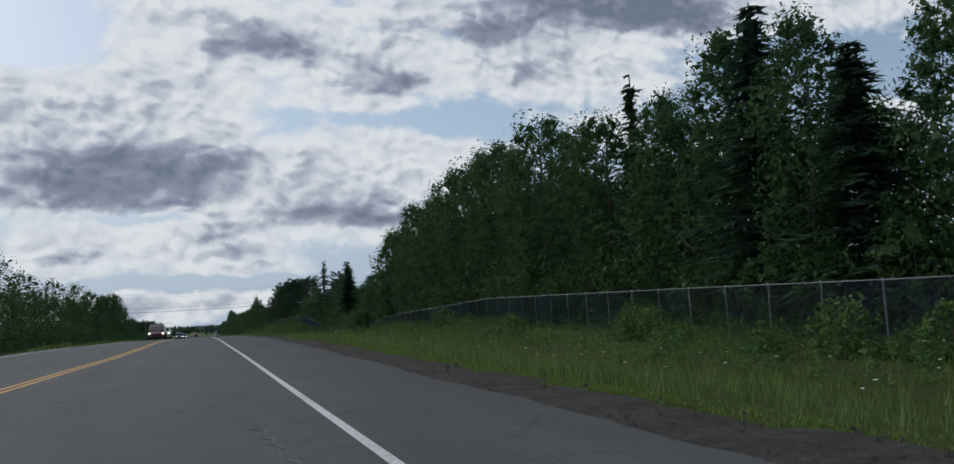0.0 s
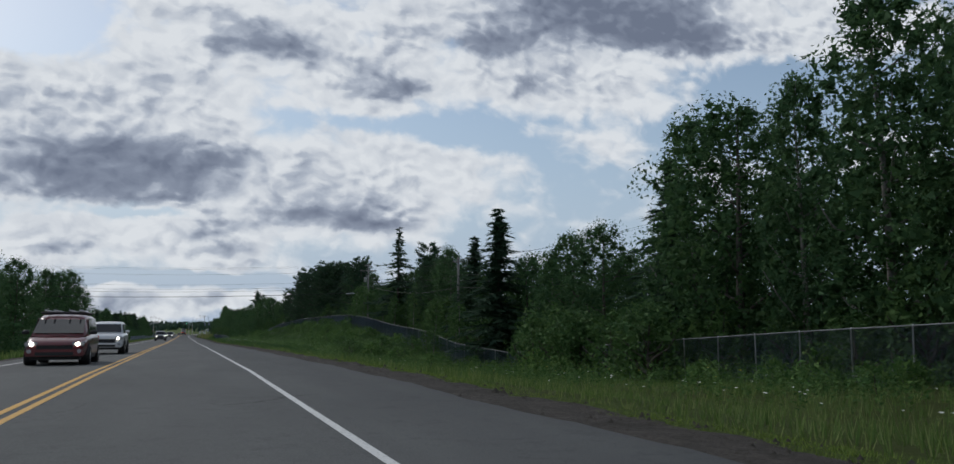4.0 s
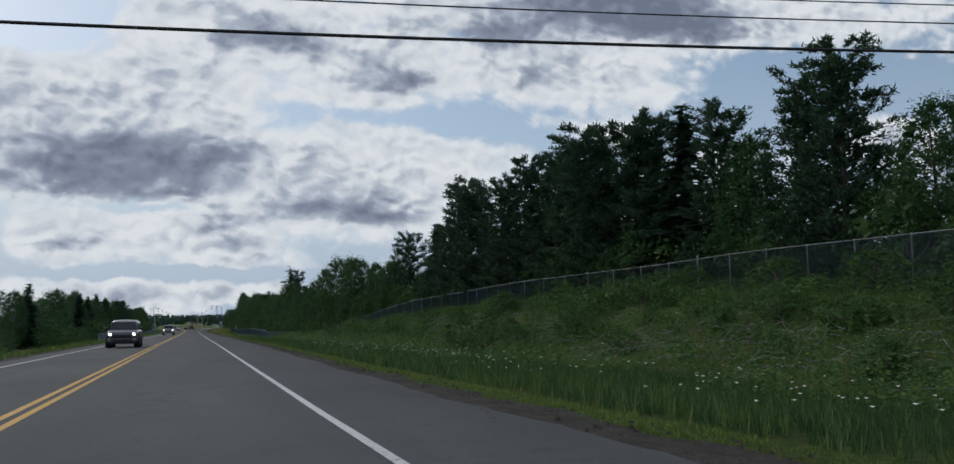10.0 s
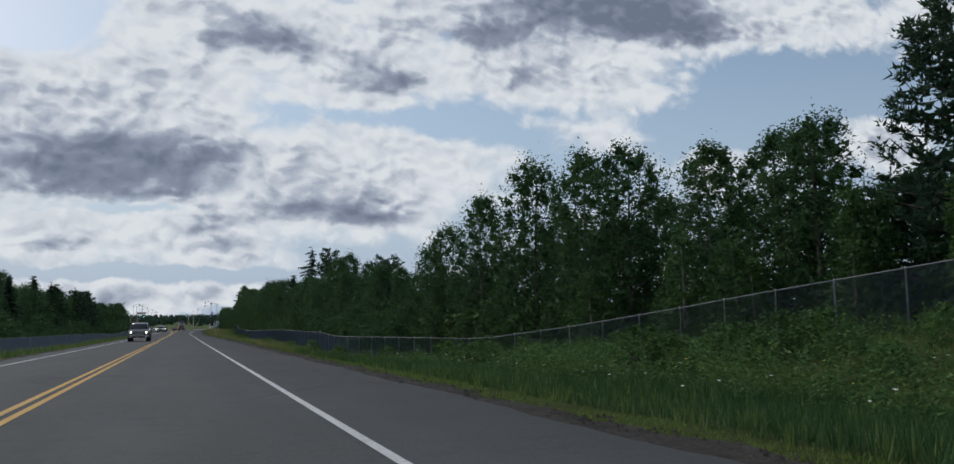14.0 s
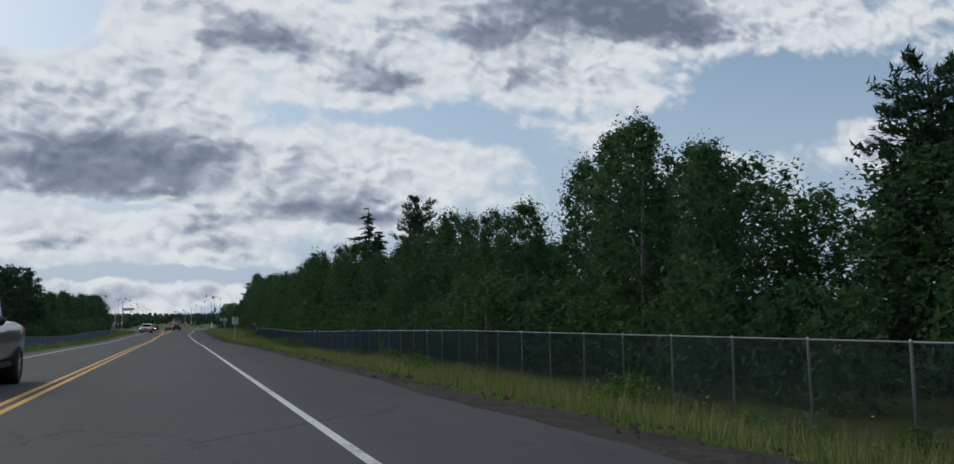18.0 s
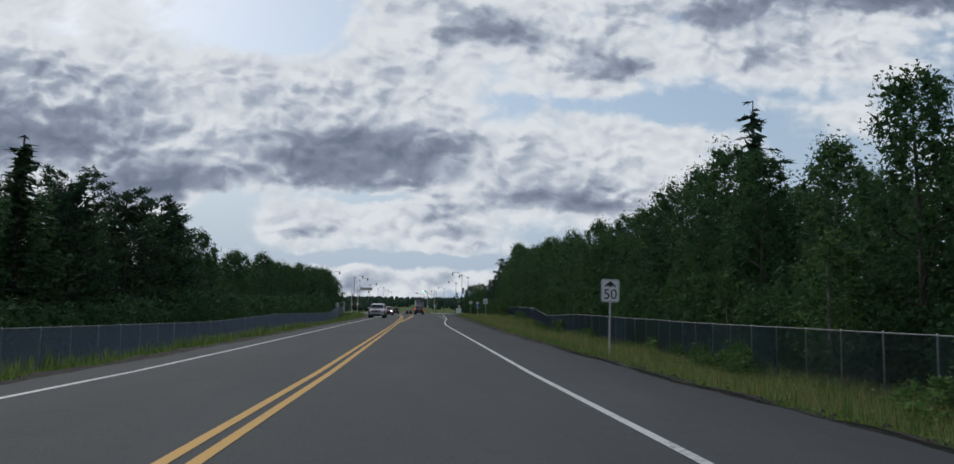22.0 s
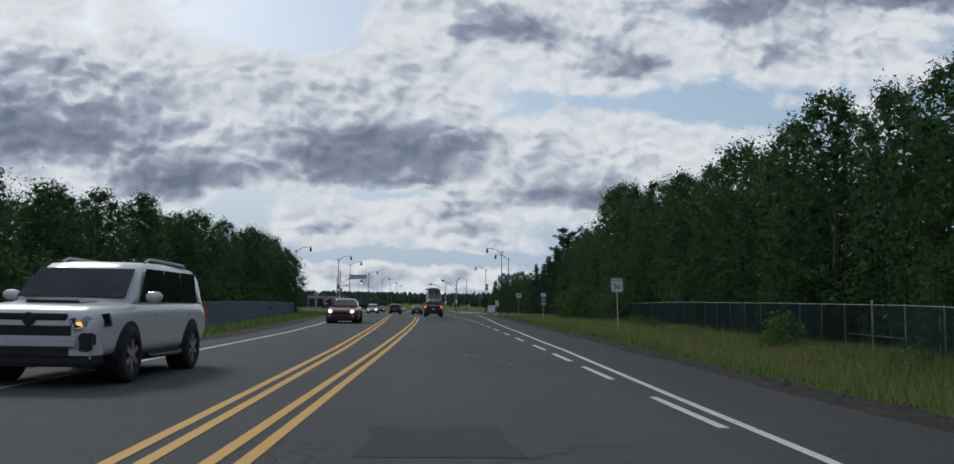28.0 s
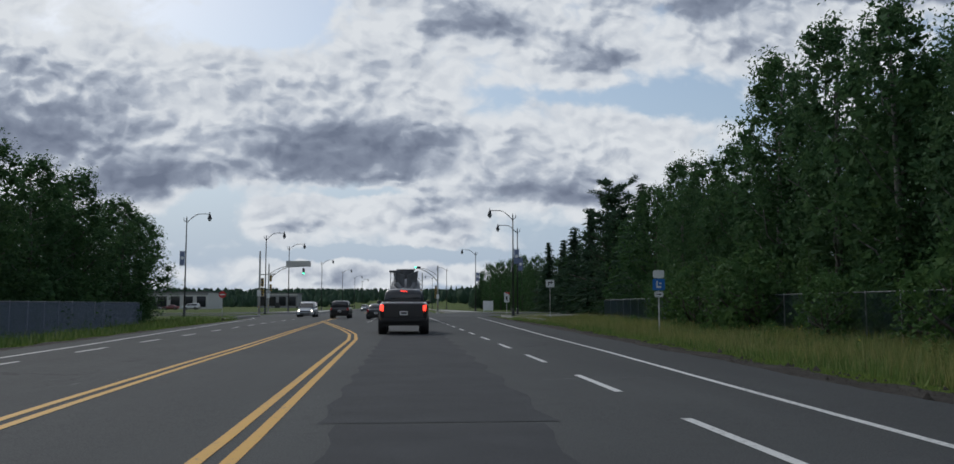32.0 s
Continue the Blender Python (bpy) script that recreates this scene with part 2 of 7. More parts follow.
# ---- materials ----
class Mat:
    """A small builder for node materials."""

    def __init__(self, name, rough=0.6, metal=0.0, spec=0.5):
        self.mat = bpy.data.materials.new(name)
        self.mat.use_nodes = True
        self.n, self.link = self.mat.node_tree.nodes, self.mat.node_tree.links
        self.bsdf = self.n["Principled BSDF"]
        self.bsdf.inputs["Roughness"].default_value = rough
        self.bsdf.inputs["Metallic"].default_value = metal
        self.bsdf.inputs["Specular IOR Level"].default_value = spec
        self.co = self.n.new("ShaderNodeTexCoord").outputs["Object"]
        self.geo = self.n.new("ShaderNodeNewGeometry")
        self.world = self.geo.outputs["Position"]

    def put(self, sock, value):
        if isinstance(value, bpy.types.NodeSocket):
            self.link.new(value, sock)
        else:
            sock.default_value = value

    def noise(self, scale, detail=4, rough=0.55, vec=None, stretch=None):
        v = vec or self.world
        if stretch:
            mp = self.n.new("ShaderNodeVectorMath")
            mp.operation = "MULTIPLY"
            self.link.new(v, mp.inputs[0])
            mp.inputs[1].default_value = stretch
            v = mp.outputs[0]
        nd = self.n.new("ShaderNodeTexNoise")
        self.link.new(v, nd.inputs["Vector"])
        nd.inputs["Scale"].default_value, nd.inputs["Detail"].default_value = scale, detail
        nd.inputs["Roughness"].default_value = rough
        return nd.outputs["Fac"]

    def ramp(self, fac, *stops):
        cr = self.n.new("ShaderNodeValToRGB")
        self.put(cr.inputs[0], fac)
        e = cr.color_ramp.elements
        e[0].position, e[0].color = stops[0][0], (*stops[0][1], 1)
        e[1].position, e[1].color = stops[-1][0], (*stops[-1][1], 1)
        for pos, c in stops[1:-1]:
            k = e.new(pos)
            k.color = (*c, 1)
        return cr.outputs[0]

    def mix(self, fac, a, b, kind="MIX"):
        nd = self.n.new("ShaderNodeMix")
        nd.data_type, nd.blend_type = "RGBA", kind
        self.put(nd.inputs["Factor"], fac)
        for key, v in (("A", a), ("B", b)):
            self.put(nd.inputs[key], v if isinstance(v, bpy.types.NodeSocket) else (*v, 1))
        return nd.outputs["Result"]

    def math(self, op, a, b=0.0):
        nd = self.n.new("ShaderNodeMath")
        nd.operation = op
        self.put(nd.inputs[0], a), self.put(nd.inputs[1], b)
        return nd.outputs[0]

    def color(self, c):
        self.put(self.bsdf.inputs["Base Color"], c if isinstance(c, bpy.types.NodeSocket) else (*c, 1))
        return self

    def bump(self, height, strength=0.3, dist=0.02):
        nd = self.n.new("ShaderNodeBump")
        nd.inputs["Strength"].default_value, nd.inputs["Distance"].default_value = strength, dist
        self.put(nd.inputs["Height"], height)
        self.link.new(nd.outputs[0], self.bsdf.inputs["Normal"])
        return self

    def random(self):
        return self.n.new("ShaderNodeObjectInfo").outputs["Random"]

    def island(self):
        return self.geo.outputs["Random Per Island"]


def foliage(name, dark, mid, light, trans=0.25, rough=0.65):
    m = Mat(name, rough, spec=0.08)
    c = m.ramp(m.island(), (0.0, dark), (0.55, mid), (1.0, light))
    c = m.mix(m.math("MULTIPLY", m.random(), 0.5), c, m.mix(1.0, c, (0.75, 0.85, 0.70), "MULTIPLY"))
    c = m.mix(m.ramp(m.noise(0.35, 3), (0.35, (0, 0, 0)), (0.7, (0.6, 0.6, 0.6))), c, m.mix(1.0, c, (1.3, 1.2, 0.9), "MULTIPLY"))
    m.color(c)
    tr = m.n.new("ShaderNodeBsdfTranslucent")
    m.link.new(c, tr.inputs[0])
    ms = m.n.new("ShaderNodeMixShader")
    ms.inputs[0].default_value = trans
    m.link.new(m.bsdf.outputs[0], ms.inputs[1])
    m.link.new(tr.outputs[0], ms.inputs[2])
    m.link.new(ms.outputs[0], m.n["Material Output"].inputs[0])
    return m.mat


def bark(name, dark, light):
    m = Mat(name, 0.9, spec=0.2)
    f = m.noise(6, 5, stretch=(1, 1, 0.25))
    m.color(m.ramp(f, (0.35, dark), (0.65, light))).bump(f, 0.6, 0.03)
    return m.mat


def paint(name, c, rough=0.35, metal=0.0, wear=0.12, coat=0.0):
    m = Mat(name, rough, metal)
    f = m.noise(3.0, 5)
    k = 1 - wear
    m.color(m.ramp(f, (0.35, c), (0.75, tuple(v * k for v in c))))
    m.bsdf.inputs["Coat Weight"].default_value = coat
    return m.mat


def make_asphalt():
    m = Mat("asphalt", 0.9, spec=0.16)
    grain = m.noise(55, 3, 0.7)
    blotch = m.noise(0.55, 5, stretch=(1.0, 0.22, 1.0))
    tracks = m.noise(0.9, 3, stretch=(1.2, 0.02, 1.0))
    c = m.ramp(blotch, (0.3, (0.078, 0.083, 0.083)), (0.7, (0.118, 0.123, 0.121)))
    c = m.mix(m.ramp(tracks, (0.42, (0, 0, 0)), (0.62, (0.5, 0.5, 0.5))), c, (0.086, 0.089, 0.090))
    # colour goes from lighter to darker between y 120 and 470
    sp = m.n.new("ShaderNodeSeparateXYZ")
    m.link.new(m.world, sp.inputs[0])
    y_fade = m.n.new("ShaderNodeMapRange")
    m.link.new(sp.outputs[1], y_fade.inputs[0])
    for k, v in enumerate((120.0, 470.0, 0.0, 1.0)):
        y_fade.inputs[k + 1].default_value = v
    c = m.mix(y_fade.outputs[0], m.mix(1.0, c, (1.18, 1.17, 1.15), "MULTIPLY"), m.mix(1.0, c, (0.74, 0.75, 0.77), "MULTIPLY"))
    stain = m.noise(2.6, 6, 0.72)
    c = m.mix(m.ramp(stain, (0.30, (0.55, 0.55, 0.55)), (0.46, (0, 0, 0))), c, (0.045, 0.046, 0.049))
    c = m.mix(m.ramp(m.noise(7.0, 5, 0.75), (0.58, (0, 0, 0)), (0.72, (0.35, 0.35, 0.35))), c, (0.15, 0.15, 0.148))
    c = m.mix(0.30, c, m.ramp(grain, (0.35, (0.03, 0.03, 0.03)), (0.65, (0.21, 0.21, 0.20))))
    # long cracks
    wob = m.noise(0.5, 5, 0.7)
    vor = m.n.new("ShaderNodeTexVoronoi")
    vor.feature = "DISTANCE_TO_EDGE"
    sc = m.n.new("ShaderNodeVectorMath")
    sc.operation = "MULTIPLY_ADD"
    m.link.new(m.world, sc.inputs[0])
    sc.inputs[1].default_value = (0.35, 0.13, 1)
    cv = m.n.new("ShaderNodeCombineXYZ")
    m.put(cv.inputs[0], m.math("MULTIPLY", wob, 1.2)), m.put(cv.inputs[1], m.math("MULTIPLY", wob, 0.6))
    m.link.new(cv.outputs[0], sc.inputs[2])
    m.link.new(sc.outputs[0], vor.inputs["Vector"])
    vor.inputs["Scale"].default_value = 1.0
    crack = m.ramp(vor.outputs["Distance"], (0.0, (1, 1, 1)), (0.008, (0, 0, 0)))
    gate = m.ramp(m.noise(0.12, 2), (0.52, (0, 0, 0)), (0.6, (0.8, 0.8, 0.8)))
    c = m.mix(m.math("MULTIPLY", crack, gate), c, (0.025, 0.025, 0.025))
    m.color(c).bump(grain, 0.25, 0.01)
    return m.mat


def make_patch():
    m = Mat("asphalt_patch", 0.9, spec=0.16)
    grain = m.noise(60, 3, 0.7)
    m.color(m.mix(0.25, m.ramp(m.noise(1.2, 4), (0.3, (0.042, 0.045, 0.050)), (0.7, (0.060, 0.064, 0.069))), m.ramp(grain, (0.35, (0.03, 0.03, 0.03)), (0.65, (0.14, 0.14, 0.14))))).bump(grain, 0.25, 0.01)
    return m.mat


def make_marking(name, c, worn):
    m = Mat(name, 0.6, spec=0.4)
    f = m.noise(14, 5, 0.75)
    g = m.noise(0.4, 3)
    k = m.ramp(m.math("ADD", f, m.math("MULTIPLY", g, 0.35)), (0.80 - worn, (0, 0, 0)), (0.92, (1, 1, 1)))
    m.color(m.mix(k, c, (0.12, 0.12, 0.115)))
    return m.mat


def make_gravel():
    m = Mat("gravel", 0.95, spec=0.2)
    f, g, b = m.noise(26, 4, 0.7), m.noise(1.1, 4), m.noise(70, 2, 0.8)
    c = m.ramp(f, (0.3, (0.030, 0.027, 0.024)), (0.52, (0.078, 0.069, 0.060)), (0.75, (0.19, 0.172, 0.152)))
    c = m.mix(m.ramp(g, (0.4, (0, 0, 0)), (0.6, (0.75, 0.75, 0.75))), c, (0.050, 0.044, 0.038))
    c = m.mix(m.ramp(m.noise(4.0, 4, 0.7), (0.5, (0, 0, 0)), (0.62, (0.6, 0.6, 0.6))), c, (0.112, 0.100, 0.086))
    m.color(c).bump(m.math("ADD", f, b), 0.9, 0.04)
    return m.mat


def make_ground():
    m = Mat("ground_cover", 0.95, spec=0.1)
    f, g, b = m.noise(9, 5, 0.7), m.noise(0.25, 4), m.noise(45, 3, 0.8)
    c = m.ramp(f, (0.28, (0.05, 0.07, 0.02)), (0.5, (0.09, 0.13, 0.034)), (0.72, (0.145, 0.18, 0.06)))
    c = m.mix(m.ramp(g, (0.42, (0, 0, 0)), (0.66, (0.6, 0.6, 0.6))), c, (0.072, 0.075, 0.03))
    m.color(c).bump(m.math("ADD", f, b), 1.0, 0.08)
    return m.mat


M = dict(
    asphalt=make_asphalt(), patch=make_patch(), gravel=make_gravel(), ground=make_ground(),
    white_line=make_marking("white_line_paint", (0.62, 0.62, 0.60), 0.10),
    yellow_line=make_marking("yellow_line_paint", (0.62, 0.33, 0.035), 0.06),
    concrete=paint("concrete", (0.34, 0.33, 0.31), 0.85, wear=0.3),
    spruce=foliage("spruce_needles", (0.036, 0.068, 0.050), (0.046, 0.085, 0.060), (0.060, 0.104, 0.070), 0.28),
    pine=foliage("pine_needles", (0.036, 0.070, 0.046), (0.047, 0.089, 0.055), (0.060, 0.108, 0.066), 0.28),
    aspen=foliage("aspen_leaves", (0.052, 0.106, 0.053), (0.066, 0.130, 0.062), (0.090, 0.160, 0.074), 0.38),
    maple=foliage("maple_leaves", (0.045, 0.096, 0.046), (0.058, 0.118, 0.054), (0.080, 0.146, 0.062), 0.36),
    young=foliage("young_leaves", (0.048, 0.100, 0.040), (0.070, 0.138, 0.052), (0.105, 0.180, 0.068), 0.30),
    tamarack=foliage("tamarack_needles", (0.036, 0.070, 0.040), (0.046, 0.088, 0.048), (0.060, 0.106, 0.055), 0.2),
    weeds=foliage("weed_leaves", (0.048, 0.108, 0.040), (0.088, 0.172, 0.058), (0.165, 0.255, 0.090), 0.35),
    grass=foliage("grass_blades", (0.080, 0.145, 0.042), (0.140, 0.215, 0.066), (0.260, 0.300, 0.130), 0.3),
    hay=foliage("seeding_grass", (0.120, 0.158, 0.056), (0.205, 0.225, 0.086), (0.35, 0.325, 0.16), 0.33),
    sedge=foliage("sedge_blades", (0.034, 0.088, 0.036), (0.055, 0.122, 0.048), (0.100, 0.170, 0.072), 0.3),
    lawn=foliage("short_grass", (0.098, 0.162, 0.040), (0.155, 0.228, 0.056), (0.235, 0.300, 0.088), 0.3),
    petal=paint("white_petals", (0.75, 0.75, 0.68), 0.7), gold=paint("yellow_petals", (0.62, 0.45, 0.04), 0.7),
    dead=bark("dead_wood", (0.12, 0.112, 0.10), (0.32, 0.31, 0.285)),
    bark=bark("grey_bark", (0.045, 0.040, 0.034), (0.13, 0.115, 0.10)), birch=bark("pale_bark", (0.09, 0.085, 0.075), (0.26, 0.25, 0.23)),
    pole=bark("weathered_pole_wood", (0.11, 0.105, 0.10), (0.27, 0.26, 0.245)),
    rail=paint("weathered_rail_steel", (0.20, 0.21, 0.22), 0.6, 0.3, 0.3), galv=paint("galvanised_steel", (0.50, 0.51, 0.52), 0.55, 0.15, 0.3), wire=paint("chain_link_wire", (0.125, 0.16, 0.21), 0.55, 0.1, 0.2),
    black=paint("black_paint", (0.012, 0.013, 0.014), 0.4), cable=paint("cable_sheath", (0.012, 0.012, 0.013), 0.6),
    sign_white=paint("sign_white", (0.72, 0.73, 0.74), 0.4, wear=0.06), sign_ink=paint("sign_black", (0.015, 0.015, 0.02), 0.5),
    sign_blue=paint("sign_blue", (0.02, 0.16, 0.52), 0.4), sign_red=paint("sign_red", (0.55, 0.03, 0.03), 0.4), sign_yellow=paint("sign_yellow", (0.75, 0.42, 0.03), 0.4),
    sign_back=paint("sign_back_aluminium", (0.38, 0.40, 0.42), 0.45, 0.5), signal_yellow=paint("signal_housing_yellow", (0.52, 0.33, 0.05), 0.5),
    grey_pole=paint("grey_painted_steel", (0.36, 0.36, 0.35), 0.5), banner=paint("banner_cloth", (0.16, 0.20, 0.32), 0.8),
    tyre=paint("tyre_rubber", (0.018, 0.018, 0.019), 0.85), rim=paint("alloy_rim", (0.50, 0.50, 0.52), 0.3, 0.8), chrome=paint("chrome", (0.6, 0.6, 0.62), 0.15, 1.0),
    plastic=paint("black_trim_plastic", (0.016, 0.016, 0.018), 0.55), building=paint("grey_cladding", (0.24, 0.24, 0.245), 0.8, wear=0.2),
    building_pale=paint("pale_cladding", (0.48, 0.47, 0.45), 0.8, wear=0.15), roof=paint("flat_roof", (0.12, 0.12, 0.12), 0.9),
)


def car_paint(name, c, rough=0.28):
    m = Mat(name, rough, 0.0)
    m.color(m.ramp(m.noise(2.0, 4), (0.3, c), (0.8, tuple(v * 0.9 for v in c))))
    m.bsdf.inputs["Coat Weight"].default_value = 0.6
    m.bsdf.inputs["Coat Roughness"].default_value = 0.08
    return m.mat


def glass(name, c=(0.012, 0.014, 0.016)):
    m = Mat(name, 0.05, 0.0, 0.4)
    m.color(c)
    return m.mat


def lamp_glow(name, c, power):
    m = Mat(name, 0.2)
    m.color(tuple(min(1, v * 0.6) for v in c))
    m.bsdf.inputs["Emission Color"].default_value = (*c, 1)
    m.bsdf.inputs["Emission Strength"].default_value = power
    return m.mat


M.update(white_car=car_paint("white_car_paint", (0.66, 0.67, 0.68)), black_car=car_paint("black_car_paint", (0.012, 0.013, 0.016)),
         red_car=car_paint("dark_red_car_paint", (0.14, 0.02, 0.025)), grey_car=car_paint("grey_car_paint", (0.10, 0.105, 0.12)),
         silver_car=car_paint("silver_car_paint", (0.55, 0.56, 0.58)), glass=glass("tinted_glass"), lens=glass("clear_lens", (0.35, 0.36, 0.38)),
         head=lamp_glow("lit_headlamp", (1.0, 0.93, 0.78), 6.0), tail=lamp_glow("lit_tail_lamp", (1.0, 0.05, 0.03), 2.5), green=lamp_glow("green_signal_light", (0.1, 1.0, 0.55), 5.0),
         amber=lamp_glow("amber_indicator", (1.0, 0.5, 0.12), 1.2))


# ---- building helpers ----
def mesh_of(name, verts, faces, mats, index=None, smooth=False):
    me = bpy.data.meshes.new(name)
    verts = np.asarray(verts, dtype=np.float32)
    if isinstance(faces, np.ndarray):
        k = faces.shape[1]
        me.vertices.add(len(verts))
        me.vertices.foreach_set("co", verts.ravel())
        me.loops.add(faces.size)
        me.loops.foreach_set("vertex_index", faces.astype(np.int32).ravel())
        me.polygons.add(len(faces))
        me.polygons.foreach_set("loop_start", np.arange(0, faces.size, k, dtype=np.int32))
        me.update(calc_edges=True)
    else:
        me.from_pydata(verts.tolist(), [], faces)
    for m in mats if isinstance(mats, (list, tuple)) else [mats]:
        me.materials.append(m)
    if index is not None:
        me.polygons.foreach_set("material_index", np.asarray(index, dtype=np.int32))
    if smooth:
        me.polygons.foreach_set("use_smooth", np.ones(len(me.polygons), dtype=bool))
    me.update()
    return me


def bm_mesh(name, bm, mat, smooth=False):
    me = bpy.data.meshes.new(name)
    bm.to_mesh(me)
    bm.free()
    me.materials.append(mat)
    if smooth:
        me.polygons.foreach_set("use_smooth", np.ones(len(me.polygons), dtype=bool))
    return me


def part(name, data, mat, parent, label="", at=None, smooth=False):
    """One mesh object under a thing or a part, from a bmesh or a mesh."""
    me = bm_mesh(name, data, mat, smooth) if isinstance(data, bmesh.types.BMesh) else data
    ob = new(name, me)
    ob.parent = parent
    if at is not None:
        ob.matrix_basis = at
    if label:
        tagged(ob, label)
    return ob


def thing(name, label, category, at=None, group="", kind="", data=None):
    ob = tagged(new(name, data), label, category, group, kind)
    if at is not None:
        ob.matrix_basis = at
    return ob


def box(bm, x0, x1, y0, y1, z0, z1, bevel=0.0):
    m = Matrix.Translation(((x0 + x1) / 2, (y0 + y1) / 2, (z0 + z1) / 2)) @ Matrix.Diagonal((x1 - x0, y1 - y0, z1 - z0, 1))
    r = bmesh.ops.create_cube(bm, size=1, matrix=m)
    if bevel:
        edges = list({e for v in r["verts"] for e in v.link_edges})
        bmesh.ops.bevel(bm, geom=edges, offset=bevel, segments=2, affect="EDGES")
    return bm


def boxed(x0, x1, y0, y1, z0, z1, bevel=0.0):
    return box(bmesh.new(), x0, x1, y0, y1, z0, z1, bevel)


def rod(bm, a, b, r0, r1=None, sides=8):
    a, b = Vector(a), Vector(b)
    m = Matrix.Translation((a + b) / 2) @ (b - a).to_track_quat("Z", "Y").to_matrix().to_4x4()
    bmesh.ops.create_cone(bm, cap_ends=True, segments=sides, radius1=r0, radius2=r0 if r1 is None else r1, depth=(b - a).length, matrix=m)
    return bm


def rods(points, r, sides=8):
    bm = bmesh.new()
    for a, b in zip(points[:-1], points[1:]):
        rod(bm, a, b, r, r, sides)
    return bm


def tubes(paths, sides=5):
    """Tapered tubes along many paths of (point, radius), as one vertex and face list."""
    verts, faces = [], []
    for path in paths:
        base = len(verts)
        for i, (pt, r) in enumerate(path):
            nxt = Vector(path[min(i + 1, len(path) - 1)][0]) - Vector(path[max(i - 1, 0)][0])
            q = nxt.to_track_quat("Z", "Y")
            for k in range(sides):
                a = 2 * math.pi * k / sides
                verts.append(tuple(Vector(pt) + q @ Vector((r * math.cos(a), r * math.sin(a), 0))))
        for i in range(len(path) - 1):
            for k in range(sides):
                a, b = base + i * sides + k, base + i * sides + (k + 1) % sides
                faces.append((a, b, b + sides, a + sides))
    return verts, np.array(faces)


def lathe(profile, sides=24, axis="z", caps=True):
    """A turned solid from (radius, height) pairs."""
    bm = bmesh.new()
    rings = []
    for r, z in profile:
        ring = []
        for k in range(sides):
            a = 2 * math.pi * k / sides
            c = (r * math.cos(a), r * math.sin(a), z)
            ring.append(bm.verts.new(c if axis == "z" else (c[2], c[0], c[1])))
        rings.append(ring)
    for p, q in zip(rings[:-1], rings[1:]):
        for k in range(sides):
            bm.faces.new((p[k], p[(k + 1) % sides], q[(k + 1) % sides], q[k]))
    if caps:
        bm.faces.new(rings[0]), bm.faces.new(rings[-1])
    bmesh.ops.recalc_face_normals(bm, faces=bm.faces)
    return bm


def words(text, size, mat, parent, at, name="lettering", label=""):
    cu = bpy.data.curves.new(name, "FONT")
    cu.body, cu.size, cu.align_x, cu.align_y, cu.extrude = text, size, "CENTER", "CENTER", 0.002
    tmp = bpy.data.objects.new(name, cu)
    me = bpy.data.meshes.new_from_object(tmp)
    bpy.data.objects.remove(tmp)
    me.materials.clear()
    me.materials.append(mat)
    return part(name, me, mat, parent, label, at)


# ---- the lie of the land ----
def knots(*pairs):
    xs, vs = [p[0] for p in pairs], [p[1] for p in pairs]
    return lambda y: np.interp(y, xs, vs)


road_z = knots((-300, -3.4), (-100, -1.98), (0, -1.16), (30, -0.72), (65, -0.30), (100, -0.17), (150, -0.37), (200, -0.66), (250, -0.77),
               (300, -0.94), (350, -1.11), (400, -1.22), (430, -1.38), (470, -1.33), (510, -1.21), (550, -1.04), (570, -1.00), (620, -1.15), (675, -1.33), (720, -1.4), (1200, -1.4))
fence_x = knots((-60, 18), (25, 18.7), (70, 20.5), (165, 22.2), (205, 23.4), (228, 23.3), (243, 21.3), (262, 21.6), (278, 20.1), (295, 18.6), (335, 12.3), (385, 12.5), (425, 11.6), (462, 13.3), (492, 13.1), (548, 17.01), (590, 18.25), (700, 20.05))
fence_top = knots((-60, 1.4), (18, 1.45), (58, 1.95), (75, 1.65), (90, 1.45), (112, 0.6), (132, -0.3), (145, 0.2), (157, 1.37), (171, 2.1), (190, 3.36), (203, 3.88), (220, 4.17),
                  (246, 3.96), (262, 3.79), (271, 3.55), (277, 3.15), (290, 2.11), (302, 1.04), (311, 0.4), (338, 0.42), (346, 0.72), (370, 0.85), (380, 0.9), (420, 0.78), (455, 0.75),
                  (486, 0.94), (512, 0.6), (536, 1.39), (573, 1.66), (654, 1.8))
FENCE_H = 1.9
left_fence_x = knots((-100, -15), (340, -14), (420, -12.5), (540, -12.7), (600, -16.36), (645, -21.35))
left_fence_top = knots((-100, 0.4), (330, 0.6), (425, 0.7), (440, 0.5), (465, 0.33), (492, 0.62), (532, 0.45), (560, 1.05), (600, 1.35), (640, 1.5))
right_line = knots((-100, 1.92), (484, 1.93), (500, 2.4), (510, 2.85), (515, 3.10), (520, 3.2), (531, 3.48), (537, 3.55), (546, 3.72), (553, 3.82), (562, 4.02), (570, 4.29), (576, 4.53), (582, 4.77), (591, 5.17), (602, 5.5), (620, 6.2), (666, 8.0))
left_line = knots((-100, -9.6), (42, -9.6), (75, -6.9), (105, -5.7), (440, -5.68), (475, -5.9), (500, -5.75), (530, -5.6), (542, -5.6), (554, -6.04), (561, -6.5), (567, -6.9), (573, -7.3), (579, -7.95), (590, -9.05), (596, -9.5), (625, -12.1), (657, -14.8), (672, -17.5))
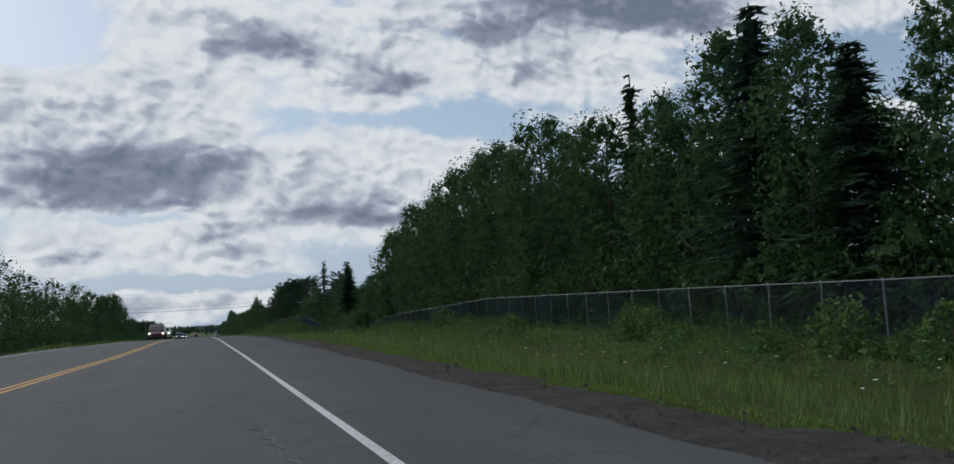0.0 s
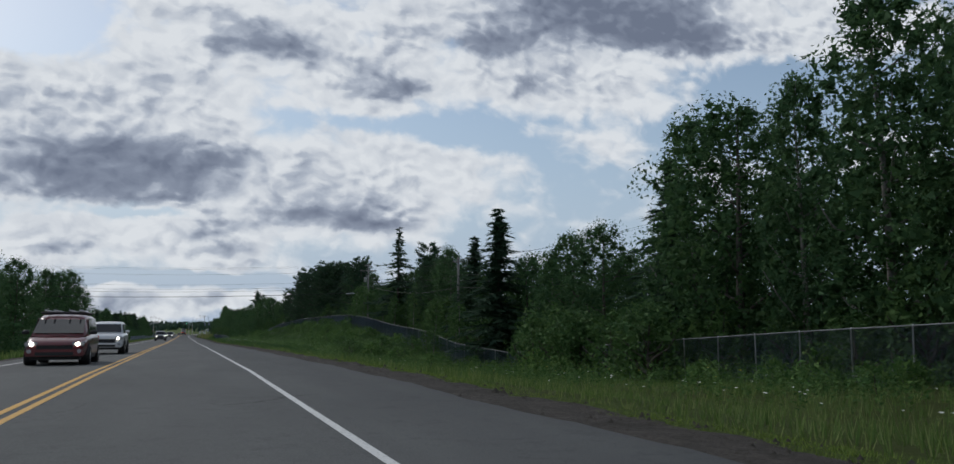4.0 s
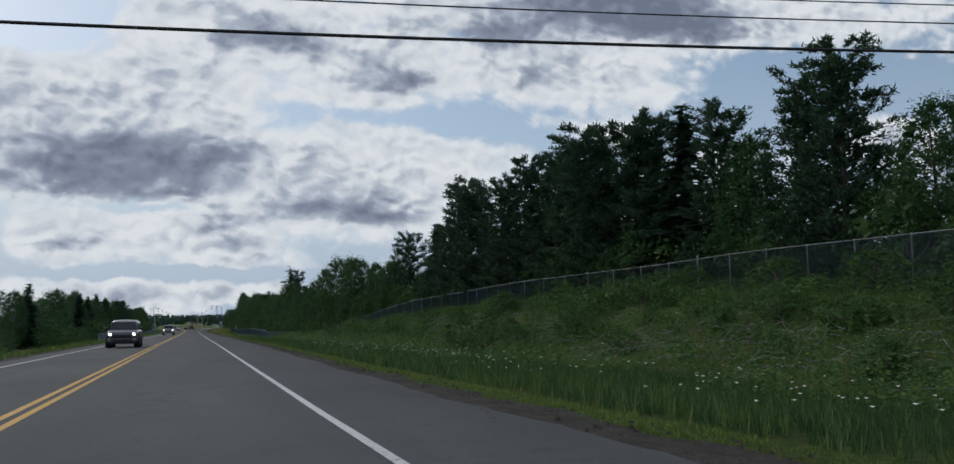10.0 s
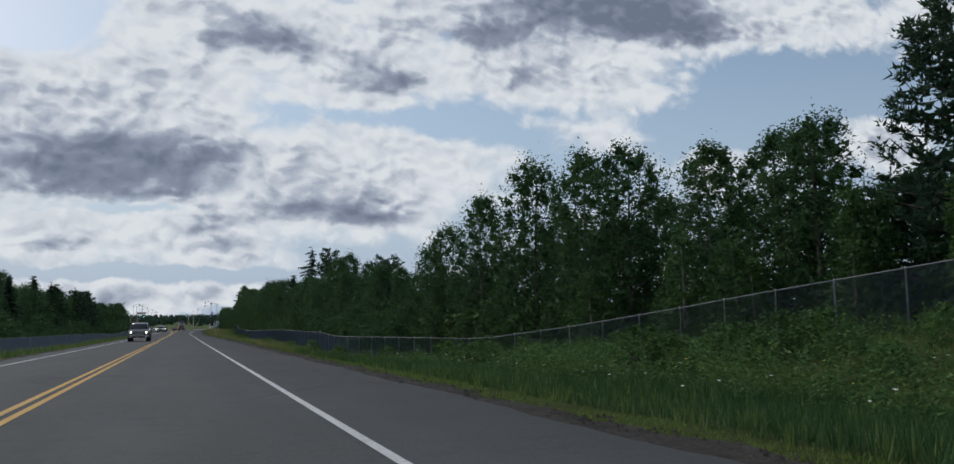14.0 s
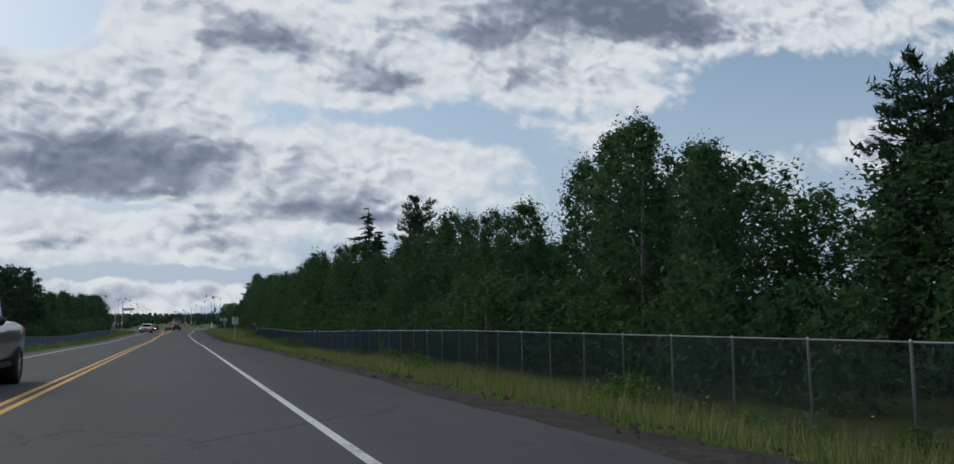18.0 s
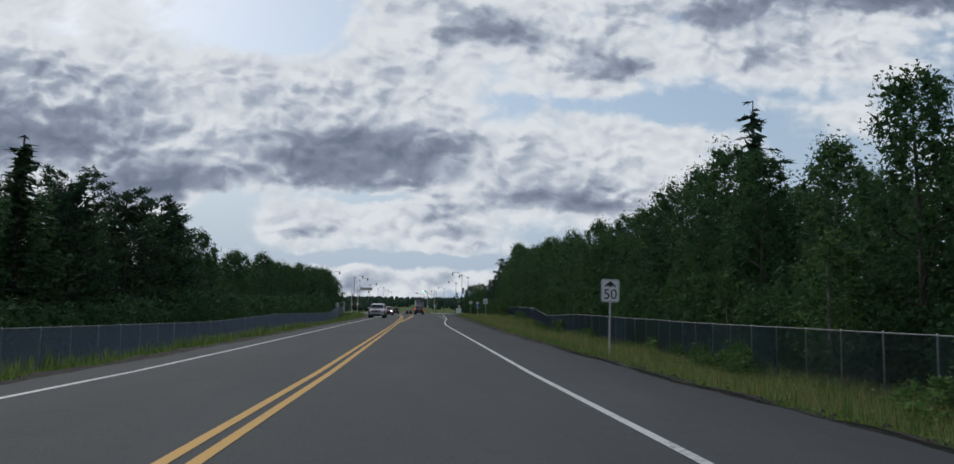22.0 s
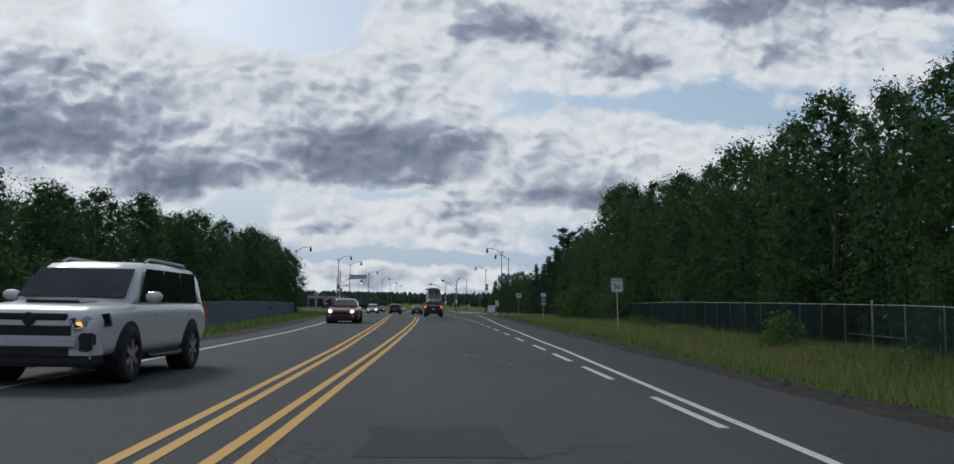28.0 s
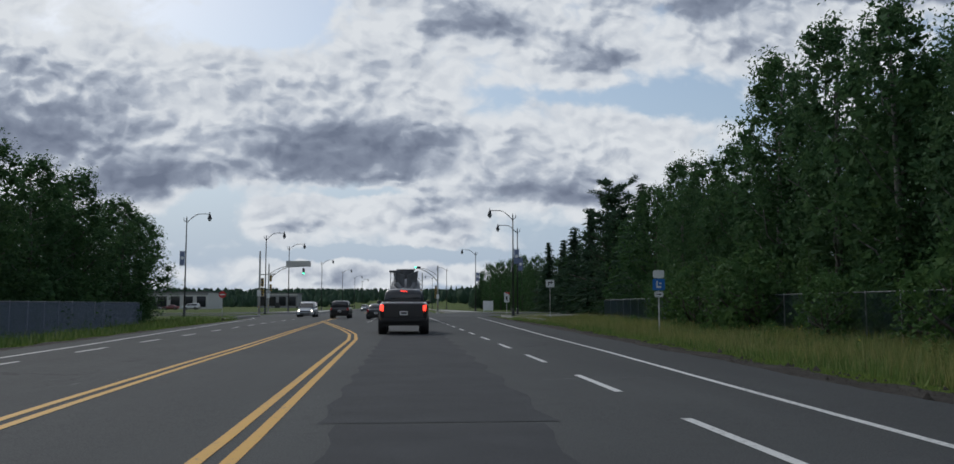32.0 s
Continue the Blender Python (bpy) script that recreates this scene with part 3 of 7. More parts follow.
yellow_left = knots((-100, -3.6), (20, -3.5), (36, -2.75), (55, -2.42), (78, -2.25), (100, -2.11), (486, -2.11), (515, -2.25), (531, -2.43), (547, -2.78), (557, -3.06), (563, -3.24), (573, -3.58), (580, -3.95), (587, -4.25), (595, -4.5), (635, -6.2), (664, -7.3))
yellow_right = knots((488, -2.11), (502, -1.75), (515, -1.53), (531, -1.32), (547, -1.19), (562, -1.2), (577, -1.32), (600, -1.75), (606, -2.1), (613, -2.9), (624, -4.4), (637, -6.1))
paved_edge = knots((-100, 4.3), (10, 4.45), (48, 5.0), (90, 4.8), (140, 4.6), (180, 4.25), (213, 4.15), (240, 4.35), (276, 4.45), (352, 4.35), (388, 4.45), (424, 4.25), (465, 4.3), (480, 4.5), (515, 5.0), (540, 5.35), (566, 5.6), (579, 6.4), (620, 8.0), (666, 9.6))
gravel_edge = knots((-100, 5.8), (6, 5.9), (48, 6.5), (75, 6.3), (138, 6.1), (156, 5.75), (195, 5.3), (215, 5.0), (232, 5.1), (254, 5.2), (330, 5.25), (350, 5.5), (372, 5.25), (408, 4.85), (440, 4.8), (473, 5.3), (515, 6.1), (540, 6.5), (570, 7.0), (582, 7.6), (620, 9.2), (666, 10.1))


def paved_left(y):
    return left_line(y) - np.interp(y, (0, 500, 600, 670), (1.0, 1.0, 1.2, 0.5))


def gravel_left(y):
    return paved_left(y) - np.interp(y, (0, 500, 560, 670), (0.9, 0.9, 1.6, 0.3))


def veer(y):
    """The road swings a little to the left towards the junction."""
    return -float(np.interp(y, (500, 540, 700, 1000), (0, 0.2, 1.95, 5.2)))


def ease(a):
    a = np.clip(a, 0, 1)
    return a * a * (3 - 2 * a)


def wave(x, y):
    return 0.5 * np.sin(x * 0.9 + 1.3 * np.sin(y * 0.31)) * np.sin(y * 0.57 + 0.8 * np.sin(x * 0.43)) + 0.3 * np.sin(x * 2.1 + y * 1.3) * np.sin(y * 1.9 - x)


def ground_z(x, y):
    """Height of the open ground at arrays x, y."""
    x, y = np.asarray(x, dtype=float), np.asarray(y, dtype=float)
    near = 1 - ease((y - 636) / 26)
    fx, gx = fence_x(y), gravel_edge(y)
    fb = (fence_top(y) - FENCE_H) * near
    dip = np.minimum(-0.35, fb * 0.6 - 0.3) * near
    dx = gx + 0.38 * (fx - gx)
    z = -0.10 + ease((x - gx) / (dx - gx)) * (dip + 0.10) + ease((x - dx) / (fx - dx)) * (fb - dip)
    lx, lgx = left_fence_x(y), gravel_left(y)
    lb = (left_fence_top(y) - FENCE_H) * near
    zl = -0.12 + ease((lgx - x) / np.maximum(lgx - lx, 1)) * (lb + 0.12)
    out = np.where(x > 0, z, zl)
    rough = wave(x, y) * 0.09 * ease((x - gx - 0.5) / 3) + wave(x, y) * 0.08 * ease((lgx - x - 0.5) / 3)
    far = 14 * ease((np.abs(x) - 150) / 500) + 11 * ease((y - 900) / 700)
    return road_z(y) + out + rough + far


def surface(x, y):
    """Height of the pavement."""
    return road_z(y) - 0.002 * np.maximum(0, -2.1 - np.asarray(x))


def sheet(name, cols, ys, lift, mat, zfun):
    """A strip mesh whose columns are functions of y."""
    ys = np.asarray(ys, dtype=float)
    xs = np.stack([c(ys) for c in cols], 1)
    yy = np.repeat(ys[:, None], xs.shape[1], 1)
    z = zfun(xs, yy) + np.asarray(lift)
    v = np.stack([xs, yy, z], 2).reshape(-1, 3)
    r, c = xs.shape
    i = (np.arange(r - 1)[:, None] * c + np.arange(c - 1)[None, :]).ravel()
    return mesh_of(name, v, np.stack([i, i + 1, i + c + 1, i + c], 1), mat, smooth=True)


def build_ground():
    xs = np.concatenate([[-2500, -1200, -600, -350, -220, -150, -100, -70, -50, -40], np.arange(-32, -16, 2), np.arange(-16, 30, 0.75), np.arange(30, 46, 2), [50, 70, 100, 150, 220, 350, 600, 1200, 2500]])
    ys = np.concatenate([[-400, -200, -100, -60], np.arange(-40, 700, 2.0), np.arange(700, 960, 10), [1000, 1100, 1200, 1350, 1500, 1800, 2300, 3000, 4000]])
    xx, yy = np.meshgrid(xs, ys)
    v = np.stack([xx, yy, ground_z(xx, yy)], 2).reshape(-1, 3)
    c = len(xs)
    i = (np.arange(len(ys) - 1)[:, None] * c + np.arange(c - 1)[None, :]).ravel()
    me = mesh_of("ground", v, np.stack([i, i + 1, i + c + 1, i + c], 1), M["ground"], smooth=True)
    thing("ground", "rough roadside grass and weeds on uneven soil", "ground", kind="structure", data=me)


build_ground()


def ragged(y, seed):
    return 0.03 * np.sin(y * 2.3 + seed) + 0.022 * np.sin(y * 5.1 + 2 * seed) + 0.07 * np.sin(y * 0.61 + seed)


def build_road():
    ys = np.concatenate([np.arange(-60, 672, 0.5)])
    me = sheet("road", [lambda y: paved_left(y) - 0.25 - ragged(y, 3), lambda y: paved_left(y) - ragged(y, 3), lambda y: y * 0 - 2.1, lambda y: y * 0, lambda y: paved_edge(y) + ragged(y, 1), lambda y: paved_edge(y) + ragged(y, 1) + 0.06],
               ys, [-0.14, 0, 0, 0, 0, -0.12], M["asphalt"], surface)
    road = thing("road", "grey two-lane asphalt road with worn wheel tracks and cracks", "road", kind="structure", data=me)
    cross = sheet("crossing_road", [lambda y: y * 0 - 300, lambda y: y * 0 - 60, lambda y: y * 0 - 24, lambda y: y * 0 - 2.1, lambda y: y * 0 + 14, lambda y: y * 0 + 60, lambda y: y * 0 + 300],
                  np.arange(684, 713, 4.0), -0.005, M["asphalt"], surface)
    thing("crossing_road", "grey asphalt side road crossing at the lights", "road", kind="structure", data=cross)
    junction = sheet("junction", [lambda y: np.interp(y, (672, 684), (-18.0, -31)), lambda y: y * 0 - 2.1, lambda y: np.interp(y, (672, 678, 684), (9.7, 10.4, 20))], np.arange(672, 684.5, 1.0), 0.0, M["asphalt"], surface)
    thing("junction_apron", "asphalt mouth of the junction with rounded corners", "road", kind="structure", data=junction)
    far = sheet("far_road", [lambda y: np.interp(y, (712, 722, 900, 1300), (-26, -17, -16, -20)), lambda y: np.interp(y, (712, 1300), (-4, -11)), lambda y: np.interp(y, (712, 720, 900, 1300), (10, 5, 2.8, -2))], np.arange(712, 1300, 6.0), 0.0, M["asphalt"], surface)
    thing("far_road", "asphalt road running on beyond the lights", "road", kind="structure", data=far)
    for name, cols in (("gravel_shoulder", [lambda y: paved_edge(y) - 0.12, lambda y: paved_edge(y) + 0.3, lambda y: 0.5 * (paved_edge(y) + gravel_edge(y)), lambda y: gravel_edge(y) + 1.5 * ragged(y, 5), lambda y: gravel_edge(y) + 0.7]),
                       ("gravel_shoulder", [lambda y: gravel_left(y) - 0.7, lambda y: gravel_left(y) + 1.5 * ragged(y, 7), lambda y: 0.5 * (paved_left(y) + gravel_left(y)), lambda y: paved_left(y) - 0.2, lambda y: paved_left(y) + 0.4])):
        ys = np.arange(-60, 672, 0.5)
        b = 0.015 * np.sin(ys * 3.1) + 0.02 * np.sin(ys * 1.3)
        lift = np.stack([-0.05 + 0 * b, -0.03 + b, -0.05 + b, -0.075 + b, -0.2 + 0 * b], 1)
        if cols[0](np.array([100.0]))[0] < 0:
            lift = lift[:, ::-1]
        me = sheet(name, cols, ys, lift, M["gravel"], surface)
        thing(name, "loose dark gravel shoulder beside the asphalt", "shoulder", kind="structure", data=me)
    return road


road = build_road()


def stripe(name, centre, width, y0, y1, mat, label, step=1.0, lift=0.006):
    ys = np.linspace(y0, y1, max(2, int((y1 - y0) / step) + 1))
    me = sheet(name, [lambda y: centre(y) - width / 2, lambda y: centre(y) + width / 2], ys, lift, mat, surface)
    return part(name, me, mat, road, label)


def build_markings():
    for k in (-0.125, 0.125):
        stripe("yellow_line", lambda y, k=k: yellow_left(y) + k, 0.12, -60, 664, M["yellow_line"], "solid yellow centre line")
        stripe("yellow_line", lambda y, k=k: yellow_right(y) + k, 0.12, 489, 636, M["yellow_line"], "solid yellow line of the turning bay")
    stripe("edge_line", right_line, 0.115, -60, 666, M["white_line"], "solid white edge line")
    stripe("edge_line", left_line, 0.12, -60, 668, M["white_line"], "solid white edge line")
    lane = knots((505, 2.8), (517, 2.87), (533, 2.97), (577, 2.95), (600, 2.95), (664, 2.5))
    for y0 in (510.9, 516.7, 522.3, 526.8, 531.3, 536.9, 542.4, 548.0, 553.7, 559.6, 565.3, 570.7, 575.2, 580.9, 587.1, 593.2, 599.3, 605.4, 611.5, 617.6, 623.7, 629.8, 635.9):
        stripe("lane_dash", lane, 0.115, y0, y0 + 2.9, M["white_line"], "white dash of the turning lane")
    stripe("lane_line", lane, 0.13, 641, 668, M["white_line"], "solid white lane line before the stop bar")
    turn = knots((560, -6.2), (590, -8.15), (640, -10.2))
    for y0 in np.arange(586, 650, 6.35):
        stripe("lane_dash", turn, 0.12, y0, y0 + 2.6, M["white_line"], "worn white dash")
    bay = knots((625, -2.6), (668, -3.0))
    for y0 in np.arange(634, 666, 4.0):
        stripe("lane_dash", bay, 0.12, y0, y0 + 2.0, M["white_line"], "white dash of the turning bay")
    ys = np.array([669.0, 669.6])
    part("stop_bar", sheet("stop_bar", [lambda y: y * 0 - 2.8, lambda y: y * 0 + 1.8], ys, 0.006, M["white_line"], surface), M["white_line"], road, "white stop bar")
    far_c = knots((716, -7.0), (1300, -11.0))
    for k in (-0.125, 0.125):
        stripe("yellow_line", lambda y, k=k: far_c(y) + k, 0.13, 722, 1290, M["yellow_line"], "solid yellow centre line", 6)
    # dark repair strips
    for x0, x1, y0, y1 in ((-0.55, 1.40, 571, 577.9), (-0.62, 0.66, 514.9, 516.6), (-0.75, 1.6, 578, 606)):
        me = sheet("repair_patch", [lambda y: x0 + 0.05 * np.sin(y * 3), lambda y: x1 + 0.07 * np.sin(y * 2.2)], np.linspace(y0, y1, max(3, int((y1 - y0) * 2))), 0.004 if y0 != 578 else 0.005, M["patch"], surface)
        part("repair_patch", me, M["patch"], road, "dark asphalt repair patch")
    rng = random.Random(4)
    for x, y, dx, dy in ((1.0, 10.5, 0.15, -3.4), (-4.9, 452, 2.2, 0.6), (0.6, 529, 1.1, -4.0), (-6.5, 580, 3.0, 5.0), (-1.0, 555, 4.5, -0.6), (4.1, 560, 1.6, -8), (2.2, 583, 3.2, 0.3), (-3.0, 536, 1.6, 3.5), (5.2, 575, 1.4, -6)):
        pts, n = [], 22
        for i in range(n + 1):
            s = i / n
            pts.append((x + dx * s + rng.uniform(-0.09, 0.09), y + dy * s + rng.uniform(-0.09, 0.09)))
        v, f = [], []
        for i, (px, py) in enumerate(pts):
            w = 0.008 + 0.022 * rng.random()
            z = float(surface(px, py)) + 0.0045
            v += [(px - w, py - w, z), (px + w, py + w, z)]
            if i:
                f.append((2 * i - 2, 2 * i - 1, 2 * i + 1, 2 * i))
        part("crack", mesh_of("crack", v, f, M["sign_ink"]), M["sign_ink"], road, "dark open crack in the asphalt")


build_markings()


# ---- plants ----
def rot_about(v, axis, a):
    return Vector(v) @ Matrix.Rotation(a, 3, axis)


def blades(centres, normals, ups, size, aspect, rng):
    """Small pointed leaves, one triangle each, at centres, lying across normals and pointing along ups."""
    n = len(centres)
    side = np.cross(normals, ups)
    side /= np.linalg.norm(side, axis=1, keepdims=True) + 1e-9
    s = size * (0.6 + 0.8 * rng.random((n, 1)))
    v = np.stack([centres - ups * s * 0.8 + side * s * aspect, centres + ups * s, centres - ups * s * 0.6 - side * s * aspect], 1).reshape(-1, 3)
    return v, np.arange(3 * n).reshape(-1, 3)


def unit(rng, n):
    v = rng.normal(size=(n, 3))
    return v / np.linalg.norm(v, axis=1, keepdims=True)


def trunk_mesh(name, h, r, lean, limbs, mat, sides=6):
    path = [((lean[0] * s * s, lean[1] * s * s, h * s), r * (1 - 0.93 * s) + 0.01) for s in np.linspace(0, 1, 7)]
    v, f = tubes([path] + limbs, sides)
    return mesh_of(name, v, f, mat, smooth=True)


def spruce_meshes(seed, h=10.0, radius=2.1, whorls=26, droop=0.28, gaps=0.1, twigs=7, bare=0.06, lump=0.0, loose=0.7):
    rng = np.random.default_rng(seed)
    vs, fs, base = [], [], 0
    C, N, U, L, Wd = [], [], [], [], []
    for w in range(whorls):
        s = bare + (1 - bare) * (w / whorls) ** 0.92
        z = h * s
        reach = radius * (1 - s) ** 0.95 * (1 + lump * math.sin(w * 1.9 + seed)) + 0.10
        for k in range(9 if s < 0.8 else 6):
            if rng.random() < gaps:
                continue
            z = h * min(0.985, s + loose * rng.normal() / whorls)
            a = rng.random() * 2 * math.pi
            r = reach * (0.6 + 0.55 * rng.random())
            d = np.array([math.cos(a), math.sin(a), 0])
            t = np.array([-d[1], d[0], 0])
            m = max(3, int(twigs * (0.4 + r / radius)))
            for q in range(m):
                u = (q + 0.7) / m
                zz = z - droop * r * u * u + 0.10 * r * max(0, u - 0.75) * 4 * 0.5
                c = d * r * u + np.array([0, 0, zz])
                ln = (0.20 + 0.20 * r * (1 - 0.6 * u)) * (0.8 + 0.5 * rng.random())
                for sg in (-1, 1):
                    dirn = d * 0.75 + t * sg * (0.95 - 0.5 * u) + np.array([0, 0, -0.22 + 0.25 * rng.normal()])
                    dirn /= np.linalg.norm(dirn)
                    C.append(c + dirn * ln * 0.5), U.append(dirn), L.append(ln * 0.62), N.append(np.array([0, 0, 1.0]) + 0.55 * rng.normal(size=3))
    C, U, N, L = np.array(C), np.array(U), np.array(N), np.array(L)[:, None]
    side = np.cross(N, U)
    side /= np.linalg.norm(side, axis=1, keepdims=True)
    wd = 0.05 + 0.10 * L
    v = np.stack([C - U * L + side * wd, C + U * L, C - U * L - side * wd], 1).reshape(-1, 3)
    # short inner boughs that close the heart of the tree
    n = 330 if gaps < 0.2 else 150
    z = rng.uniform(bare, 0.93, n)
    a, r = rng.uniform(0, 6.283, n), radius * (1 - z) ** 0.8 * 0.42 * rng.random(n)
    c = np.stack([r * np.cos(a), r * np.sin(a), z * h], 1)
    q, _ = blades(c, unit(rng, n), unit(rng, n), 0.28, 0.45, rng)
    v = np.concatenate([v, q])
    return v, np.arange(len(v)).reshape(-1, 3)


def limb_paths(rng, h, count, z0, z1, reach, rise, r0):
    out = []
    for k in range(count):
        s = z0 + (z1 - z0) * (k + rng.random()) / count
        a, ln = k * 2.4 + rng.random(), reach * (1.15 - 0.7 * (s - z0) / (z1 - z0 + 1e-6)) * (0.7 + 0.5 * rng.random())
        d = np.array([math.cos(a), math.sin(a), 0])
        p = [((0, 0, h * s), r0 * (1.1 - s))]
        for q in (0.35, 0.7, 1.0):
            p.append((tuple(d * ln * q + np.array([0, 0, h * s + rise * ln * q * (0.6 + 0.6 * q)]) + 0.06 * ln * rng.normal(size=3)), r0 * (1.1 - s) * (1 - 0.85 * q) + 0.006))
        out.append(p)
    return out


def pine_meshes(seed, h=10.0):
    rng = np.random.default_rng(seed)
    limbs = limb_paths(rng, h, 54, 0.10, 0.985, 2.25, 0.34, 0.09)
    V, base = [], 0
    for p in limbs:
        tips = [p[1][0], p[2][0], p[3][0]]
        pts = [np.array(p[2][0]) * (1 - q) + np.array(p[3][0]) * q for q in (0.0, 0.35, 0.7, 1.05)] + [np.array(p[1][0]) * (1 - q) + np.array(p[2][0]) * q for q in (0.1, 0.55)]
        out = np.array(p[3][0]) - np.array(p[1][0])
        out /= np.linalg.norm(out) + 1e-9
        for c in pts:
            c = c + 0.16 * rng.normal(size=3)
            n = 30
            d = unit(rng, n) + 0.55 * out + np.array([0, 0, 0.45])
            d /= np.linalg.norm(d, axis=1, keepdims=True)
            ln = (0.17 + 0.13 * rng.random((n, 1)))
            side = np.cross(d, unit(rng, n))
            side /= np.linalg.norm(side, axis=1, keepdims=True)
            a = c + out * rng.uniform(-0.28, 0.28, (n, 1)) + 0.06 * rng.normal(size=(n, 3))
            V.append(np.stack([a - side * 0.042, a + side * 0.042, a + d * ln], 1).reshape(-1, 3))
    v = np.concatenate(V)
    # needled twigs close to the trunk keep the heart of the tree dark
    n = 1000
    s = rng.uniform(0.08, 0.90, n)
    a, r = rng.uniform(0, 6.283, n), 1.75 * (1.05 - s) ** 0.7 * rng.random(n) ** 0.6
    q, _ = blades(np.stack([r * np.cos(a), r * np.sin(a), s * h + 0.25 * r], 1), unit(rng, n), unit(rng, n), 0.19, 0.45, rng)
    v = np.concatenate([v, q])
    return v, np.arange(len(v)).reshape(-1, 3), limbs


def broad_meshes(seed, h=10.0, width=2.4, low=0.16, lobes=26, leaves=44, leaf=0.15, narrow=1.0, crown_pow=0.8, core=6, core_size=2.1):
    """Leafy crown: many lobes on the limbs, each a loose ball of leaves with gaps between."""
    rng = np.random.default_rng(seed)
    limbs = limb_paths(rng, h, 15, low, 0.9, width * 0.8, 0.75, 0.075)
    C, N, cores = [], [], []
    for k in range(lobes):
        s = low + (1.0 - low) * ((k + rng.random()) / lobes)
        t = (s - low) / (1 - low)
        prof = math.sin(math.pi * min(0.97, 0.16 + 0.80 * t)) ** crown_pow
        a = k * 2.39996 + 0.5 * rng.random()
        rad = width * prof * (0.35 + 0.6 * rng.random())
        c = np.array([math.cos(a) * rad, math.sin(a) * rad, h * (low + (0.965 - low) * t)])
        R = np.array([0.62, 0.62, 0.80]) * (0.55 + 0.75 * rng.random()) * narrow * (0.55 + 0.55 * prof)
        cores.append(c + unit(rng, core) * R * 0.55 * rng.random((core, 1)))
        d = unit(rng, leaves)
        rr = 0.45 + 0.62 * rng.random((leaves, 1)) ** 0.6
        C.append(c + d * R * rr), N.append(d + 0.9 * rng.normal(size=(leaves, 3)))
    top = np.array([0, 0, h])
    d = rng.normal(size=(leaves // 2, 3)) * np.array([0.20, 0.20, 0.42])
    C.append(top - np.array([0, 0, 0.35]) + d * 0.8), N.append(unit(rng, leaves // 2))
    C, N = np.concatenate(C), np.concatenate(N)
    N /= np.linalg.norm(N, axis=1, keepdims=True)
    U = unit(rng, len(C)) + np.array([0, 0, -0.35])
    U -= N * np.sum(U * N, axis=1, keepdims=True)
    U /= np.linalg.norm(U, axis=1, keepdims=True) + 1e-9
    v, _ = blades(C, N, U, leaf, 0.55, rng)
    # larger leaves deep inside the lobes keep the crown closed
    c = np.concatenate(cores)
    q, _ = blades(c, unit(rng, len(c)), unit(rng, len(c)), leaf * core_size, 0.6, rng)
    v = np.concatenate([v, q])
    return v, np.arange(len(v)).reshape(-1, 3), limbs


